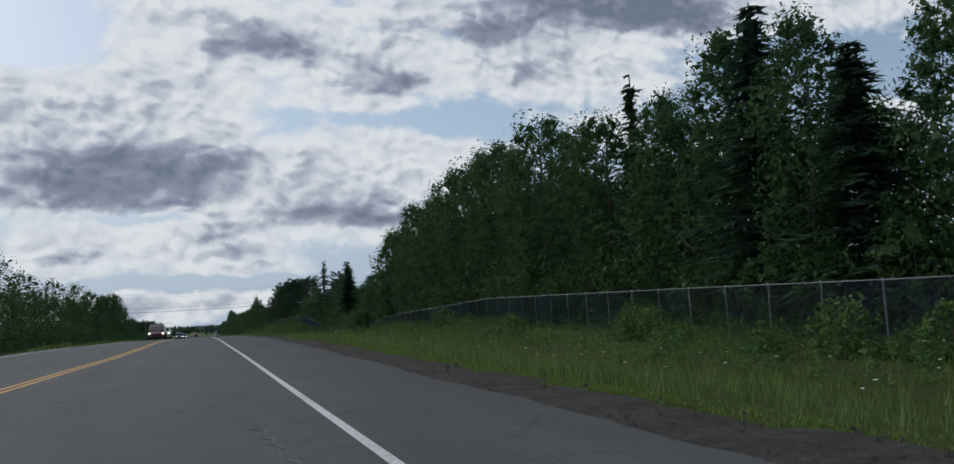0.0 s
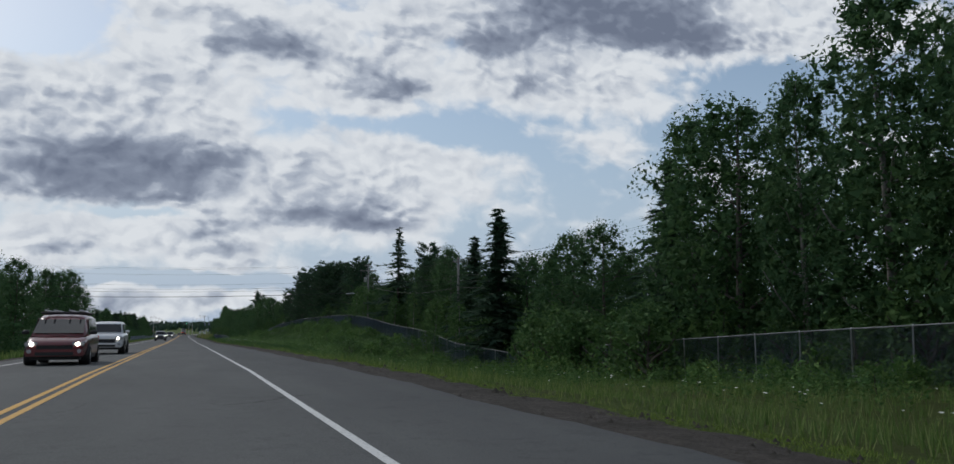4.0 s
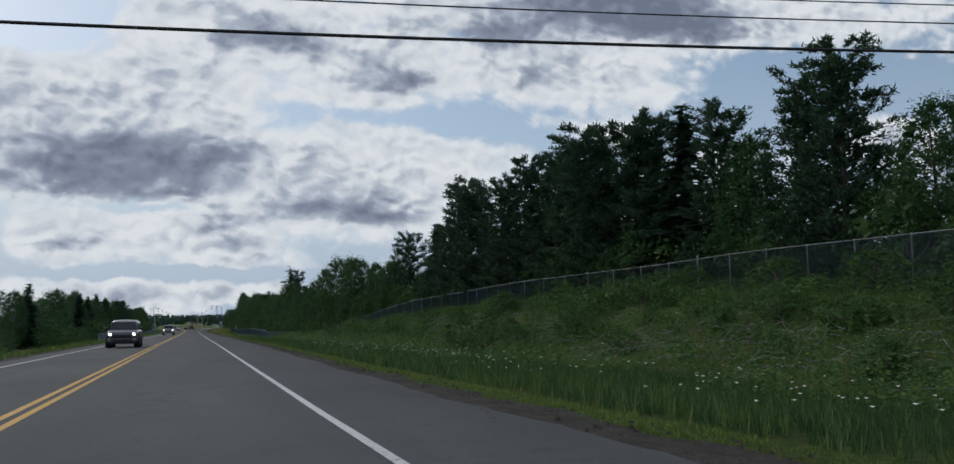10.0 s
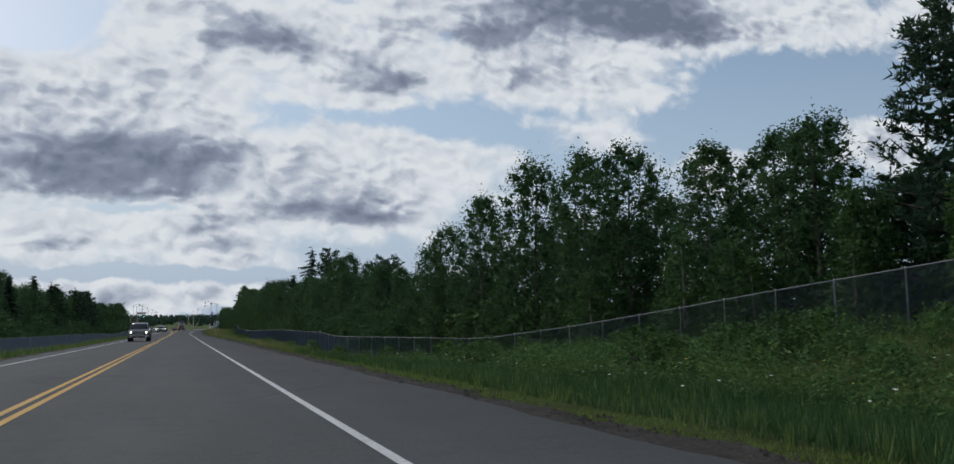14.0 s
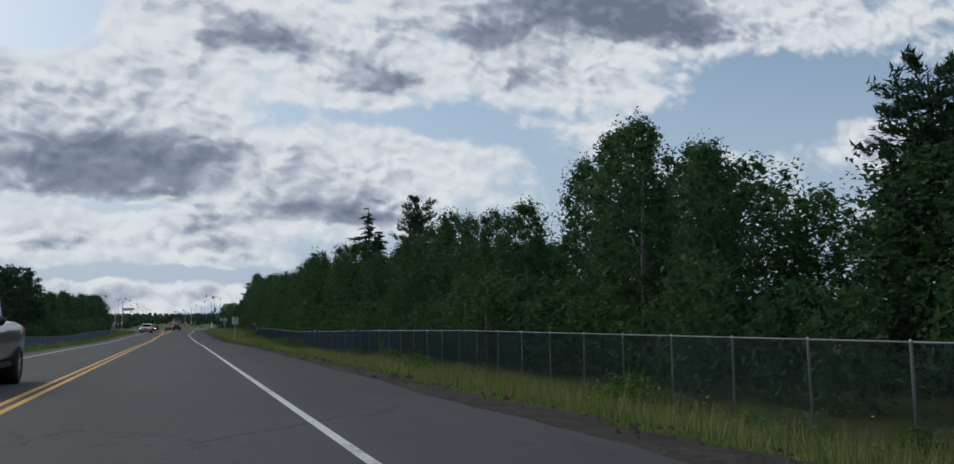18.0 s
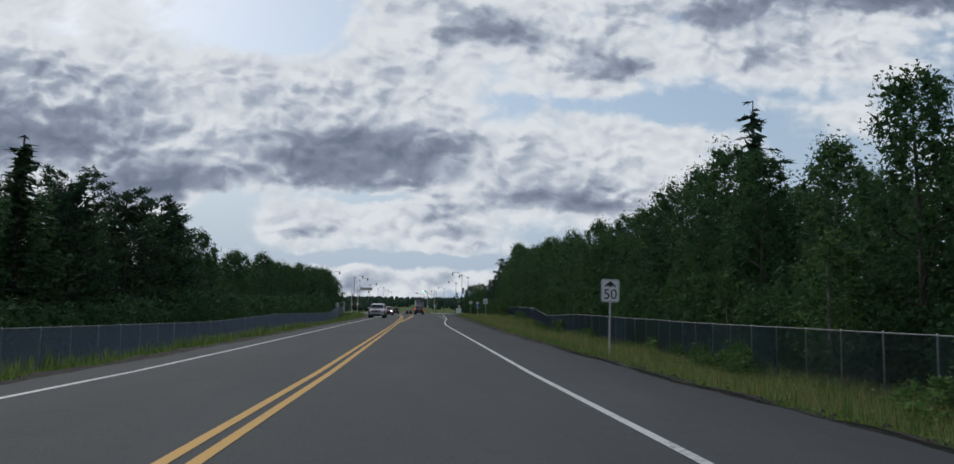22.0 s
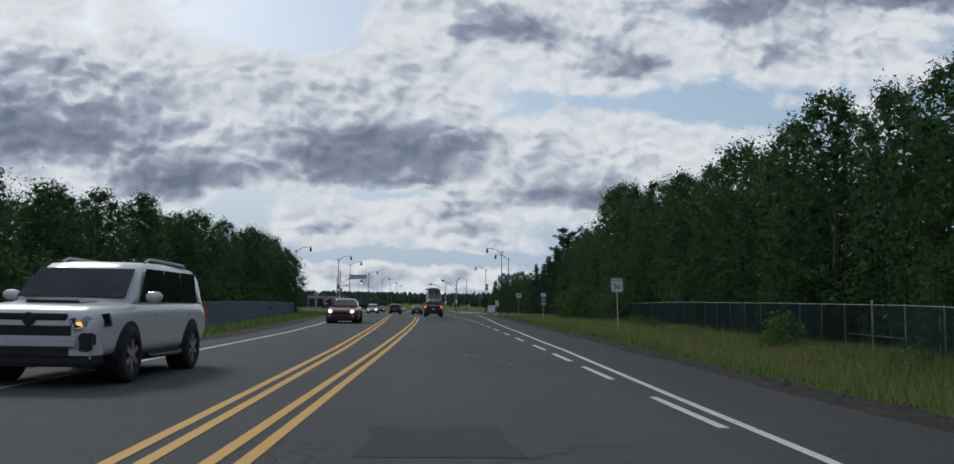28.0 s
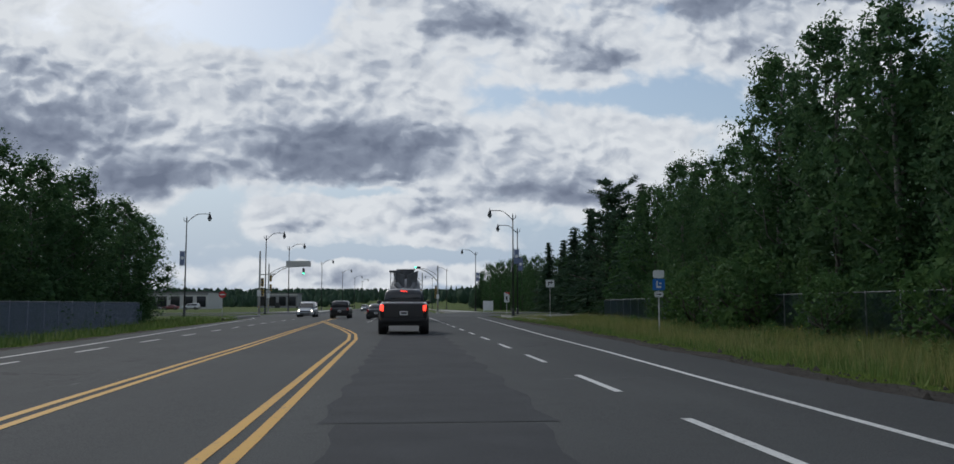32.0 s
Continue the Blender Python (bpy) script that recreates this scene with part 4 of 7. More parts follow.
def tree_proto(kind, seed):
    """Crown and trunk meshes of a ten-metre tree of the kind."""
    if kind in "ST":
        opts = dict(whorls=38, radius=2.15, twigs=7) if kind == "S" else dict(whorls=26, radius=1.5, droop=0.05, gaps=0.25, twigs=5)
        v, f = spruce_meshes(seed, lump=0.12 if seed % 2 else 0.05, **opts)
        crown = mesh_of("crown", v, f, M["spruce" if kind == "S" else "tamarack"])
        return crown, trunk_mesh("trunk", 9.9, 0.15, (0, 0), [], M["bark"])
    if kind == "G":  # gaunt old spruce with open layers
        v, f = spruce_meshes(seed, radius=3.3, whorls=15, droop=0.16, gaps=0.25, twigs=13, bare=0.20, lump=0.35, loose=0.45)
        return mesh_of("crown", v, f, M["spruce"]), trunk_mesh("trunk", 9.9, 0.17, (0, 0), [], M["bark"])
    if kind == "P":
        v, f, limbs = pine_meshes(seed)
        return mesh_of("crown", v, f, M["pine"]), trunk_mesh("trunk", 9.8, 0.17, (0.1, 0), limbs, M["bark"], 4)
    if kind in "Bb":  # shrub, three metres
        v, f, limbs = broad_meshes(seed, 3.0, 1.25, 0.05, 20, 44, 0.085, 0.80, 0.5, 7)
        return mesh_of("crown", v, f, M["maple" if seed % 2 else "young"]), trunk_mesh("trunk", 2.6, 0.05, (0.1, 0.1), limbs[:6], M["bark"], 4)
    if kind == "W":
        v, f, limbs = broad_meshes(seed, 1.0, 0.62, 0.05, 14, 36, 0.050, 0.36, 0.5, 5)
        return mesh_of("crown", v, f, M["weeds"]), trunk_mesh("trunk", 0.7, 0.012, (0.05, 0.05), [], M["bark"], 4)
    if kind == "Y":  # young poplar
        v, f, limbs = broad_meshes(seed, 5.0, 0.85, 0.08, 26, 50, 0.075, 0.62, 0.6, 6)
        return mesh_of("crown", v, f, M["young"]), trunk_mesh("trunk", 4.8, 0.06, (0.1, 0.1), [], M["birch"], 5)
    if kind == "A":
        v, f, limbs = broad_meshes(seed, 10, 1.75, 0.12, 62, 110, 0.074, 1.14, 0.7, 30)
        return mesh_of("crown", v, f, M["aspen"]), trunk_mesh("trunk", 9.7, 0.13, (0.25, 0.15), limbs, M["birch"], 4)
    if kind == "R":  # ragged rear trees, kept light
        v, f, limbs = broad_meshes(seed, 10, 2.2, 0.02, 42, 46, 0.108, 1.5, 0.5, 26, 1.4)
        return mesh_of("crown", v, f, M["maple"]), trunk_mesh("trunk", 9.5, 0.14, (0.2, 0.2), [], M["bark"], 5)
    v, f, limbs = broad_meshes(seed, 10, 2.25, 0.04, 68, 116, 0.076, 1.26, 0.65, 32)
    return mesh_of("crown", v, f, M["maple"]), trunk_mesh("trunk", 9.6, 0.15, (0.2, 0.1), limbs, M["bark"], 4)


KINDS = {"W": ("weed_clump", "rank leafy weeds in a clump on the bank", 1, 3), "S": ("spruce_tree", "dark green spruce with drooping boughs", 10, 3), "T": ("tamarack_tree", "thin light green tamarack", 10, 1), "G": ("gaunt_spruce", "tall gaunt spruce with open dark boughs", 10, 2),
         "P": ("pine_tree", "dark pine with tufted upturned boughs", 10, 3), "A": ("aspen_tree", "slender aspen with a pale trunk", 10, 4), "D": ("maple_tree", "broad-leaved tree with a dense dark green crown", 10, 4),
         "R": ("maple_tree", "broad-leaved tree deeper in the dark wood", 10, 3), "B": ("shrub", "leafy green shrub at the wood's edge", 3, 4), "b": ("shrub", "", 3, 3), "Y": ("young_poplar", "young light green poplar by the fence", 5, 3)}
PROTO = {}


DEEP, DEEP_PROTO = {1: [], -1: []}, {}


def plant(kind, x, y, height, rng, group, spread=1.0, lean=True):
    name, label, unit_h, variants = KINDS[kind]
    k = (kind, rng.randrange(variants))
    z = float(ground_z(x, y)) - 0.05
    s = height / unit_h
    w = max(s ** 0.8, 0.72 if kind in "DARP" else 0.0) * spread * rng.uniform(0.9, 1.15)
    m = pose(x, y, z, rng.uniform(-0.8, 0.8) if lean else 0, rng.uniform(-0.8, 0.8) if lean else 0, rng.uniform(0, 360)) @ Matrix.Diagonal((w, w, s, 1))
    if kind in "Rb":  # trees deep in the wood merge with one another
        if k not in DEEP_PROTO:
            crown, trunk = tree_proto(kind, 10 * k[1] + ord(kind))
            co = np.empty(3 * len(crown.vertices), np.float32)
            crown.vertices.foreach_get("co", co)
            DEEP_PROTO[k] = co.reshape(-1, 3)
            bpy.data.meshes.remove(crown), bpy.data.meshes.remove(trunk)
        mm = np.array(m)
        DEEP[1 if x > 0 else -1].append(DEEP_PROTO[k] @ mm[:3, :3].T + mm[:3, 3])
        return None
    if k in PROTO:
        back = Matrix.Diagonal((*(1 / c for c in PROTO[k].scale), 1))
        return tagged(copy_thing(PROTO[k], m @ back), label, group=group)
    crown, trunk = tree_proto(kind, 10 * k[1] + ord(kind))
    ob = thing(name, label, {"B": "shrub", "W": "weeds"}.get(kind, "tree"), m, group)
    part("stem" if kind == "W" else "trunk", trunk, None, ob), part("leaves" if kind == "W" else "crown", crown, None, ob)
    PROTO[k] = ob
    return ob


# trees along the right of the road: distance, offset, height over the road, kind
EDGE_A = [(25, 23.2, 10.4, "S"), (22, 24.5, 11, "D"), (28, 23.3, 12.4, "A"), (31, 23.6, 14, "S"), (34, 24, 13.7, "A"), (38, 23.7, 10.9, "D"), (43, 24, 14.2, "T"), (47, 24, 12.6, "D"), (40.5, 24.4, 12.2, "A"),
          (52, 24.6, 13, "D"), (58, 24.5, 15, "D"), (64, 24.8, 13.8, "A"), (68, 24.9, 15.3, "A"), (72, 25, 15.4, "A"), (77, 25.1, 15.2, "D"), (83, 25.2, 15.6, "A"), (87, 25.2, 13.4, "D"), (91, 25.4, 14, "A"),
          (96, 25.5, 13.4, "D"), (101, 25.5, 14.6, "A"), (106, 25.6, 12.6, "A"), (111, 25.7, 12.6, "D"), (115, 25.8, 12.8, "A"), (119, 27, 11.5, "S")]
EDGE_B = [(126, 26, 8.2, "D"), (131, 26.1, 8.2, "D"), (135, 26.2, 6.6, "A"), (139.6, 23.6, 11.1, "S"), (140.5, 26.5, 7.4, "D"), (150.2, 33, 9.2, "S"), (151, 27, 7, "D"), (154.2, 26.6, 10.6, "S"), (163, 26.7, 10.2, "A"), (165.5, 27.2, 9.4, "A"), (159.5, 27.6, 8.6, "D"), (168, 27.6, 9.0, "D"), (170.5, 26.9, 9.4, "P"), (172.5, 28.0, 9.6, "D"),
          (174.2, 27.6, 11.5, "P"), (176.8, 28.2, 10.6, "A"), (179, 28.3, 9.2, "D"), (184.5, 28.6, 9.6, "D"), (184.3, 26.0, 15.1, "G"), (189.5, 28.2, 9.1, "D"), (193, 27.5, 8.5, "A"), (198, 27.7, 8.4, "D"), (204, 27.9, 8.4, "A"), (209, 27.9, 10.7, "A"), (214, 28, 10, "D"), (219, 27.8, 13.7, "P"),
          (222, 28.6, 13, "P"), (226, 28, 11, "D"), (229, 28.4, 13.2, "P"), (232.5, 27.9, 14.2, "S"), (235.2, 27.4, 13.8, "P"), (237, 27.2, 14.2, "P"), (239.3, 25.8, 13.7, "P")]
EDGE_C = [(242, 25.9, 14.6, "P"), (245.6, 27, 13.8, "P"), (248.6, 26.4, 14, "P"), (251.8, 25.6, 14.3, "P"), (250.4, 27.6, 11, "D"), (255.5, 24.9, 13.1, "P"), (259, 27.4, 9.4, "D"), (262.6, 24.0, 13.7, "P"), (267, 25.5, 15, "P"), (273, 25.1, 11.6, "P"), (276, 24.8, 12, "S"), (279, 25.5, 9, "D"),
          (286, 24.2, 11.6, "P"), (292, 23.4, 9.2, "D"), (295, 24, 9.4, "D"), (298, 22.6, 9.4, "A"), (304, 21.7, 10.4, "D"), (308, 21.1, 10.8, "A"), (313, 20.2, 11.1, "D"), (320, 19.2, 10, "A"), (326, 19, 8.6, "D"),
          (332, 19, 7.6, "D"), (342, 19, 6.8, "A"), (347, 19, 5.4, "S"), (351, 19, 7.6, "D"), (357, 19, 6.4, "D")]
EDGE_D = [(362.9, 22.4, 9.0, "P"), (370, 19, 8, "A"), (375, 19, 10, "A"), (380.8, 21.2, 11.2, "A"), (377.5, 23.5, 9.7, "A"), (384.6, 21, 10.2, "A"), (388, 19, 8.2, "A"), (393, 19, 8.3, "D"), (398, 19, 8.6, "A"), (402, 19, 9.4, "D"), (406, 20, 9.2, "S"), (409.5, 19.6, 9.3, "D"), (413, 19, 9.0, "D"),
          (420, 20, 9, "D"), (426, 19, 8.5, "A"), (431, 20, 11.2, "S"), (437, 19, 10.6, "D"), (445, 19, 10.9, "D"), (452.5, 30, 17.4, "P"), (454, 20, 10, "A"), (461, 19, 10.6, "D"), (466, 19, 11.9, "D"), (471, 19, 11.3, "A"),
          (478, 19, 11.1, "D"), (495.2, 32.4, 22.4, "G"), (483, 20, 10.7, "S")]
EDGE_E = [(485.5, 19.6, 10.4, "D"), (489, 19.4, 10.2, "A"), (493, 19.2, 10.4, "D"), (502.5, 19.59, 10.2, "D"), (496, 19.5, 9.6, "S"), (500, 19, 9, "D"), (505, 18.98, 11, "A"), (511, 19.45, 9, "D"), (517, 19.31, 9.8, "A"), (529, 20.36, 12, "D"), (523, 19.89, 10.5, "D"), (535, 20.82, 11, "A"), (542, 21.18, 11.8, "D"), (548, 21.51, 12.1, "A"),
          (554, 21.65, 13.3, "D"), (560, 21.88, 12.9, "A"), (565, 22.03, 12, "D"), (570, 22.17, 13.3, "D"), (577, 22.4, 13, "A"), (582, 22.54, 12.8, "D"), (587, 22.59, 14, "A"), (595, 22.8, 14.4, "D"), (602, 23.12, 14, "A")]
EDGE_F = [(608, 23.06, 16, "A"), (614, 23.09, 17, "A"), (622, 23.3, 17.2, "A"), (629, 23.43, 12.9, "D"), (636, 23.75, 13, "D"), (642, 23.58, 13.9, "A"), (652, 24.07, 13, "D"), (660, 24.99, 14.5, "S"), (676, 25.81, 16.6, "P"), (686, 25.2, 14.8, "S"), (697, 25.08, 13.2, "S"),
          (706, 24.98, 12, "S"), (722, 25.31, 12.6, "S"), (736, 25.16, 11, "D"), (752, 24.49, 12, "D"), (770, 24.29, 12, "A"), (790, 24.07, 12.5, "D"), (815, 23.8, 13, "D"), (840, 23.53, 12, "S")]
# and along the left
EDGE_L = [(60, 11, "R"), (86, 11, "R"), (113, 10.6, "R"), (133, 10.4, "R"), (155, 10.8, "R"), (178, 11.4, "R"), (205, 11.5, "D"), (230, 11.9, "A"), (248, 12.5, "D"), (259, 13.7, "D"), (270, 11, "D"), (323, 7.9, "S"), (345, 8, "D"),
          (371, 8.3, "S"), (390, 8.5, "S"), (415, 9.9, "S"), (430, 9.8, "T"), (441, 10, "S"), (448, 9.6, "T"), (458, 10, "T"), (466, 9, "P"), (477, 9.4, "P"), (485, 9.8, "P"), (492, 9.6, "S"), (499, 8.6, "A"), (505, 7.8, "T")]
EDGE_M = [(512, 7.4, "D"), (518, 7.8, "D"), (529, 8.3, "A"), (535, 7.6, "D"), (540, 8, "A"), (550, 8.2, "D"), (557, 7.6, "D"), (563, 8, "A"), (575, 9.4, "A"), (582, 8.6, "D"), (590, 9.6, "D"), (599, 9.8, "A"), (609, 10, "D"), (618, 10.6, "D"), (625, 10.5, "A"),
          (632, 10.7, "D"), (640, 9.8, "D"), (647, 9.3, "D")]


def plant_forest():
    rng = random.Random(11)
    ahead = EDGE_A + EDGE_B + EDGE_C + EDGE_D + EDGE_E + EDGE_F
    hs = np.array(sorted((y, h) for y, x, h, k in ahead if x < 28.8))
    env = lambda y: float(np.interp(y, hs[:, 0], hs[:, 1]))
    front = lambda y: max(float(fence_x(y)) + 4.5, 19.0)
    for y, x, h, k in ahead:
        base = float(ground_z(x, y) - road_z(y))
        plant(k, x, y, h - base, rng, "trees beyond the right fence", {"P": 1.16, "S": 1.5}.get(k, 1.15))
    mixed = ((5, 120, "RRRRA"), (120, 215, "RRRRS"), (215, 292, "RRRSP"), (292, 660, "RRRRA"), (660, 900, "RSR"))
    for a, b, kinds in mixed:
        y = a
        while y < b:
            x = front(y) + rng.uniform(1.8, 4.2)
            base = float(ground_z(x, y) - road_z(y))
            plant(rng.choice(kinds), x, y + rng.uniform(-1.2, 1.2), max(3.5, env(y) * (rng.uniform(0.58, 0.82) if y < 320 else rng.uniform(0.70, 0.90)) - base), rng, "trees deeper in the right wood", 1.45)
            if y < 660:
                x = front(y) + rng.uniform(6.0, 10.0)
                plant("R", x, y + rng.uniform(-1.2, 1.2), max(3.5, env(y) * (rng.uniform(0.68, 0.88) if y < 320 else rng.uniform(0.78, 0.95)) - base), rng, "trees deeper in the right wood", 1.6)
            y += rng.uniform(2.9, 3.9) if y < 660 else 7
    # shrubs and saplings under the wood's edge
    y = 12
    while y < 700:
        x = float(fence_x(y)) + rng.uniform(2.6, 4.6) if y < 650 else 24 + rng.uniform(0, 2)
        plant("B" if y < 330 else "b", x, y, rng.uniform(2.4, 4.6), rng, "shrubs along the right fence", 1.1)
        y += rng.uniform(2.2, 3.3)
    for a, b, n in ((283, 312, 16), (140, 215, 20), (345, 480, 12), (500, 640, 12)):
        for i in range(n):
            y = rng.uniform(a, b)
            plant("Y", float(fence_x(y)) + rng.uniform(1.2, 3.2), y, rng.uniform(3.0, 5.4), rng, "young poplars along the right fence", 1.2)
    for x, y, h in ((24.3, 198.2, 6.2), (24.5, 200.6, 5.2), (24.2, 203.0, 6.0), (24.6, 196.0, 5.6), (20.9, 148.9, 2.8), (20.8, 150.9, 3.2), (23.4, 149.4, 5.0)):
        plant("Y", x, y, h, rng, "young poplars along the right fence", 1.4)
    # a low thicket in the gap between the pine and the aspens
    own = random.Random(5)
    for y, x, h in ((363, 26.5, 5.6), (365.5, 24.6, 5.8), (368.5, 25.4, 6.2), (371.5, 24.2, 6.4), (370, 28, 6.4)):
        plant("R", x, y, h, own, "trees deeper in the right wood", 1.5)
    # bushes that have grown through the fence
    for i in range(14):
        y = rng.uniform(109, 128)
        plant("B", float(fence_x(y)) + rng.uniform(-1.6, 0.6), y, rng.uniform(2.8, 4.6), rng, "bushes grown over the fence", 1.15)
    for i in range(16):
        y = rng.uniform(588, 640)
        plant("B", float(fence_x(y)) + rng.uniform(-1.4, 0.4), y, rng.uniform(2.4, 4.2), rng, "bushes grown over the fence", 1.2)
    for i in range(64):
        y = rng.uniform(150, 312)
        g, fx = float(gravel_edge(y)), float(fence_x(y))
        plant("B", g + (fx - g) * rng.uniform(0.42, 0.98), y, rng.uniform(0.8, 1.6), rng, "low bushes on the bank", 1.5)
    # rank weeds on the bank and along the fence foot
    for a, b, n, lo, hi in ((132, 318, 250, 0.42, 1.03), (4, 130, 90, 0.62, 1.03), (318, 640, 60, 0.7, 1.02)):
        for i in range(n):
            y = rng.uniform(a, b)
            g, fx = float(gravel_edge(y)), float(fence_x(y))
            plant("W", g + (fx - g) * rng.uniform(lo, hi) ** 0.8, y, rng.uniform(0.5, 1.0) * rng.choice((0.8, 1.0, 1.5)), rng, "weed clumps on the bank", 1.35)
    # left side
    hl = np.array([(y, h) for y, h, k in EDGE_L + EDGE_M])
    for y, h, k in EDGE_L + EDGE_M:
        x = -21 + veer(y) + rng.uniform(-1, 0.6)
        plant(k, x, y, h - float(ground_z(x, y) - road_z(y)), rng, "trees beyond the left fence", 1.6 if k in "ST" else 1.3)
    y = 60
    while y < 652:
        if not 282 < y < 312:
            for lo, hi, f in ((0.5, 3, 0.84), (5, 10, 0.98)):
                h = float(np.interp(y, hl[:, 0], hl[:, 1])) * f * (1.1 if 405 < y < 486 else 1.0) * rng.uniform(0.82, 1.03)
                plant(rng.choice("RRRRA"), -21 + veer(y) - rng.uniform(lo, hi), y, h + 1, rng, "trees deeper in the left wood", 1.35)
        y += rng.uniform(3.4, 4.4) if y > 400 else rng.uniform(8, 11)
    y = 90
    while y < 650:
        if not 282 < y < 312:
            plant("b", min(float(left_fence_x(y)) - rng.uniform(1.5, 5), -17.0), y, rng.uniform(2.4, 4.4), rng, "shrubs along the left fence", 1.4)
        y += rng.uniform(2.6, 3.8) if y > 400 else rng.uniform(5, 7)
    for side, crowns in DEEP.items():
        v = np.concatenate(crowns)
        me = mesh_of("deep_woods", v, np.arange(len(v)).reshape(-1, 3), M["maple"])
        thing("deep_woods", "dense dark broad-leaved woods behind the edge trees", "woods", kind="stuff", data=me)


plant_forest()


def far_woods():
    """Wooded rises that close the view: small pointed and round crowns, too many to count."""
    rng = np.random.default_rng(5)
    for name, x0, x1, y0, y1, n, hmin, hmax in (("far_woods", -700, 700, 1080, 1620, 4400, 5.0, 8.5), ("far_woods", -420, -30, 950, 1080, 1100, 3.5, 6), ("far_woods", 30, 420, 860, 1250, 900, 7, 11), ("far_woods", 32, 180, 690, 860, 420, 7, 11.5),
                                                ("far_woods", -190, -36, 60, 640, 450, 4.5, 7), ("far_woods", 38, 150, 0, 640, 450, 4.5, 7), ("far_woods", -80, 80, -160, -70, 240, 8, 14)):
        x, y = rng.uniform(x0, x1, n), rng.uniform(y0, y1, n)
        keep = (np.abs(x + 3) > 14) | (y0 < 0) | (y > 1150)
        x, y = x[keep], y[keep]
        n = len(x)
        z, h = ground_z(x, y), rng.uniform(hmin, hmax, n)
        V, F, sides = [], [], 5
        conif = rng.random(n) < 0.5
        lev = np.array([0.05, 0.35, 0.62, 0.86, 1.0])
        for j, s in enumerate(lev):
            prof = np.where(conif, 1.02 - s, np.sin(np.pi * (0.15 + 0.82 * s)))
            r = h * 0.34 * prof
            for k in range(sides):
                a = 2 * math.pi * k / sides + rng.random(n)
                rr = r * rng.uniform(0.55, 1.25, n)
                V.append(np.stack([x + rr * np.cos(a), y + rr * np.sin(a), z + h * (s + 0.05 * rng.normal(size=n) * (s < 1))], 1))
        v = np.stack(V, 1).reshape(-1, 3)
        per = len(lev) * sides
        for j in range(len(lev) - 1):
            for k in range(sides):
                a, b = j * sides + k, j * sides + (k + 1) % sides
                F.append(np.stack([np.arange(n) * per + q for q in (a, b, b + sides, a + sides)], 1))
        thing(name, "dense dark mixed woods on the rise beyond", "woods", kind="stuff", data=mesh_of(name, v, np.concatenate(F), M["spruce"]))


far_woods()


# ---- verge plants ----
def tufts(name, label, mat, n, place, height, width, seed, count=4, splay=0.45):
    rng = np.random.default_rng(seed)
    x, y = place(rng, n)
    z = ground_z(x, y)
    V = []
    height = height * (0.65 + 0.7 * (wave(x * 0.5, y * 0.5)[:, None] + 0.5))
    for k in range(count):
        a = rng.uniform(0, 2 * math.pi, len(x))
        d = np.stack([np.cos(a), np.sin(a), 0 * a], 1)
        s = np.stack([-np.sin(a), np.cos(a), 0 * a], 1)
        b = np.stack([x, y, z - 0.03], 1) + d * rng.uniform(0, 0.10, (len(x), 1))
        h = height * rng.uniform(0.55, 1.25, (len(x), 1))
        tip = b + d * h * splay * rng.uniform(0.3, 1.3, (len(x), 1)) + np.array([0, 0, 1]) * h
        V.append(np.stack([b - s * width, b + s * width, tip], 1))
    v = np.concatenate(V).reshape(-1, 3)
    thing(name, label, "grass", kind="stuff", data=mesh_of(name, v, np.arange(len(v)).reshape(-1, 3), mat))


def weeds(name, label, mat, n, place, height, leaf, seed, leaves=10):
    rng = np.random.default_rng(seed)
    x, y = place(rng, n)
    n = len(x)
    z = ground_z(x, y)
    h = height * rng.uniform(0.5, 1.25, (n, 1)) * (0.75 + 0.5 * (wave(x * 0.6, y * 0.6)[:, None] + 0.5))
    C, N, U = [], [], []
    for k in range(leaves):
        s = (k + 1) / leaves
        a = rng.uniform(0, 2 * math.pi, n)
        d = np.stack([np.cos(a), np.sin(a), 0.35 + 0 * a], 1)
        C.append(np.stack([x, y, z], 1) + np.array([0, 0, 1]) * h * s + d * leaf * rng.uniform(0.6, 2.2, (n, 1)) * (1.3 - 0.7 * s))
        nn = np.array([0, 0, 1.0]) + 0.6 * rng.normal(size=(n, 3))
        N.append(nn / np.linalg.norm(nn, axis=1, keepdims=True)), U.append(d / np.linalg.norm(d, axis=1, keepdims=True))
    v, f = blades(np.concatenate(C), np.concatenate(N), np.concatenate(U), leaf, 0.42, rng)
    thing(name, label, "weeds", kind="stuff", data=mesh_of(name, v, f, mat))


def strip(a, b, lo, hi, power=1.0):
    def place(rng, n):
        y = rng.uniform(a, b, n)
        g, fx = gravel_edge(y), fence_x(y)
        s = rng.random(n) ** power
        return g + (fx - g) * (lo + (hi - lo) * s), y
    return place


def patchy(place, least):
    def kept(rng, n):
        x, y = place(rng, 2 * n)
        ok = wave(x * 0.8 + 3, y * 0.5) > least
        return x[ok][:n], y[ok][:n]
    return kept


def near_strip(a, b, w0, w1):
    def place(rng, n):
        y = rng.uniform(a, b, n)
        return gravel_edge(y) + rng.uniform(w0, w1, n), y
    return place


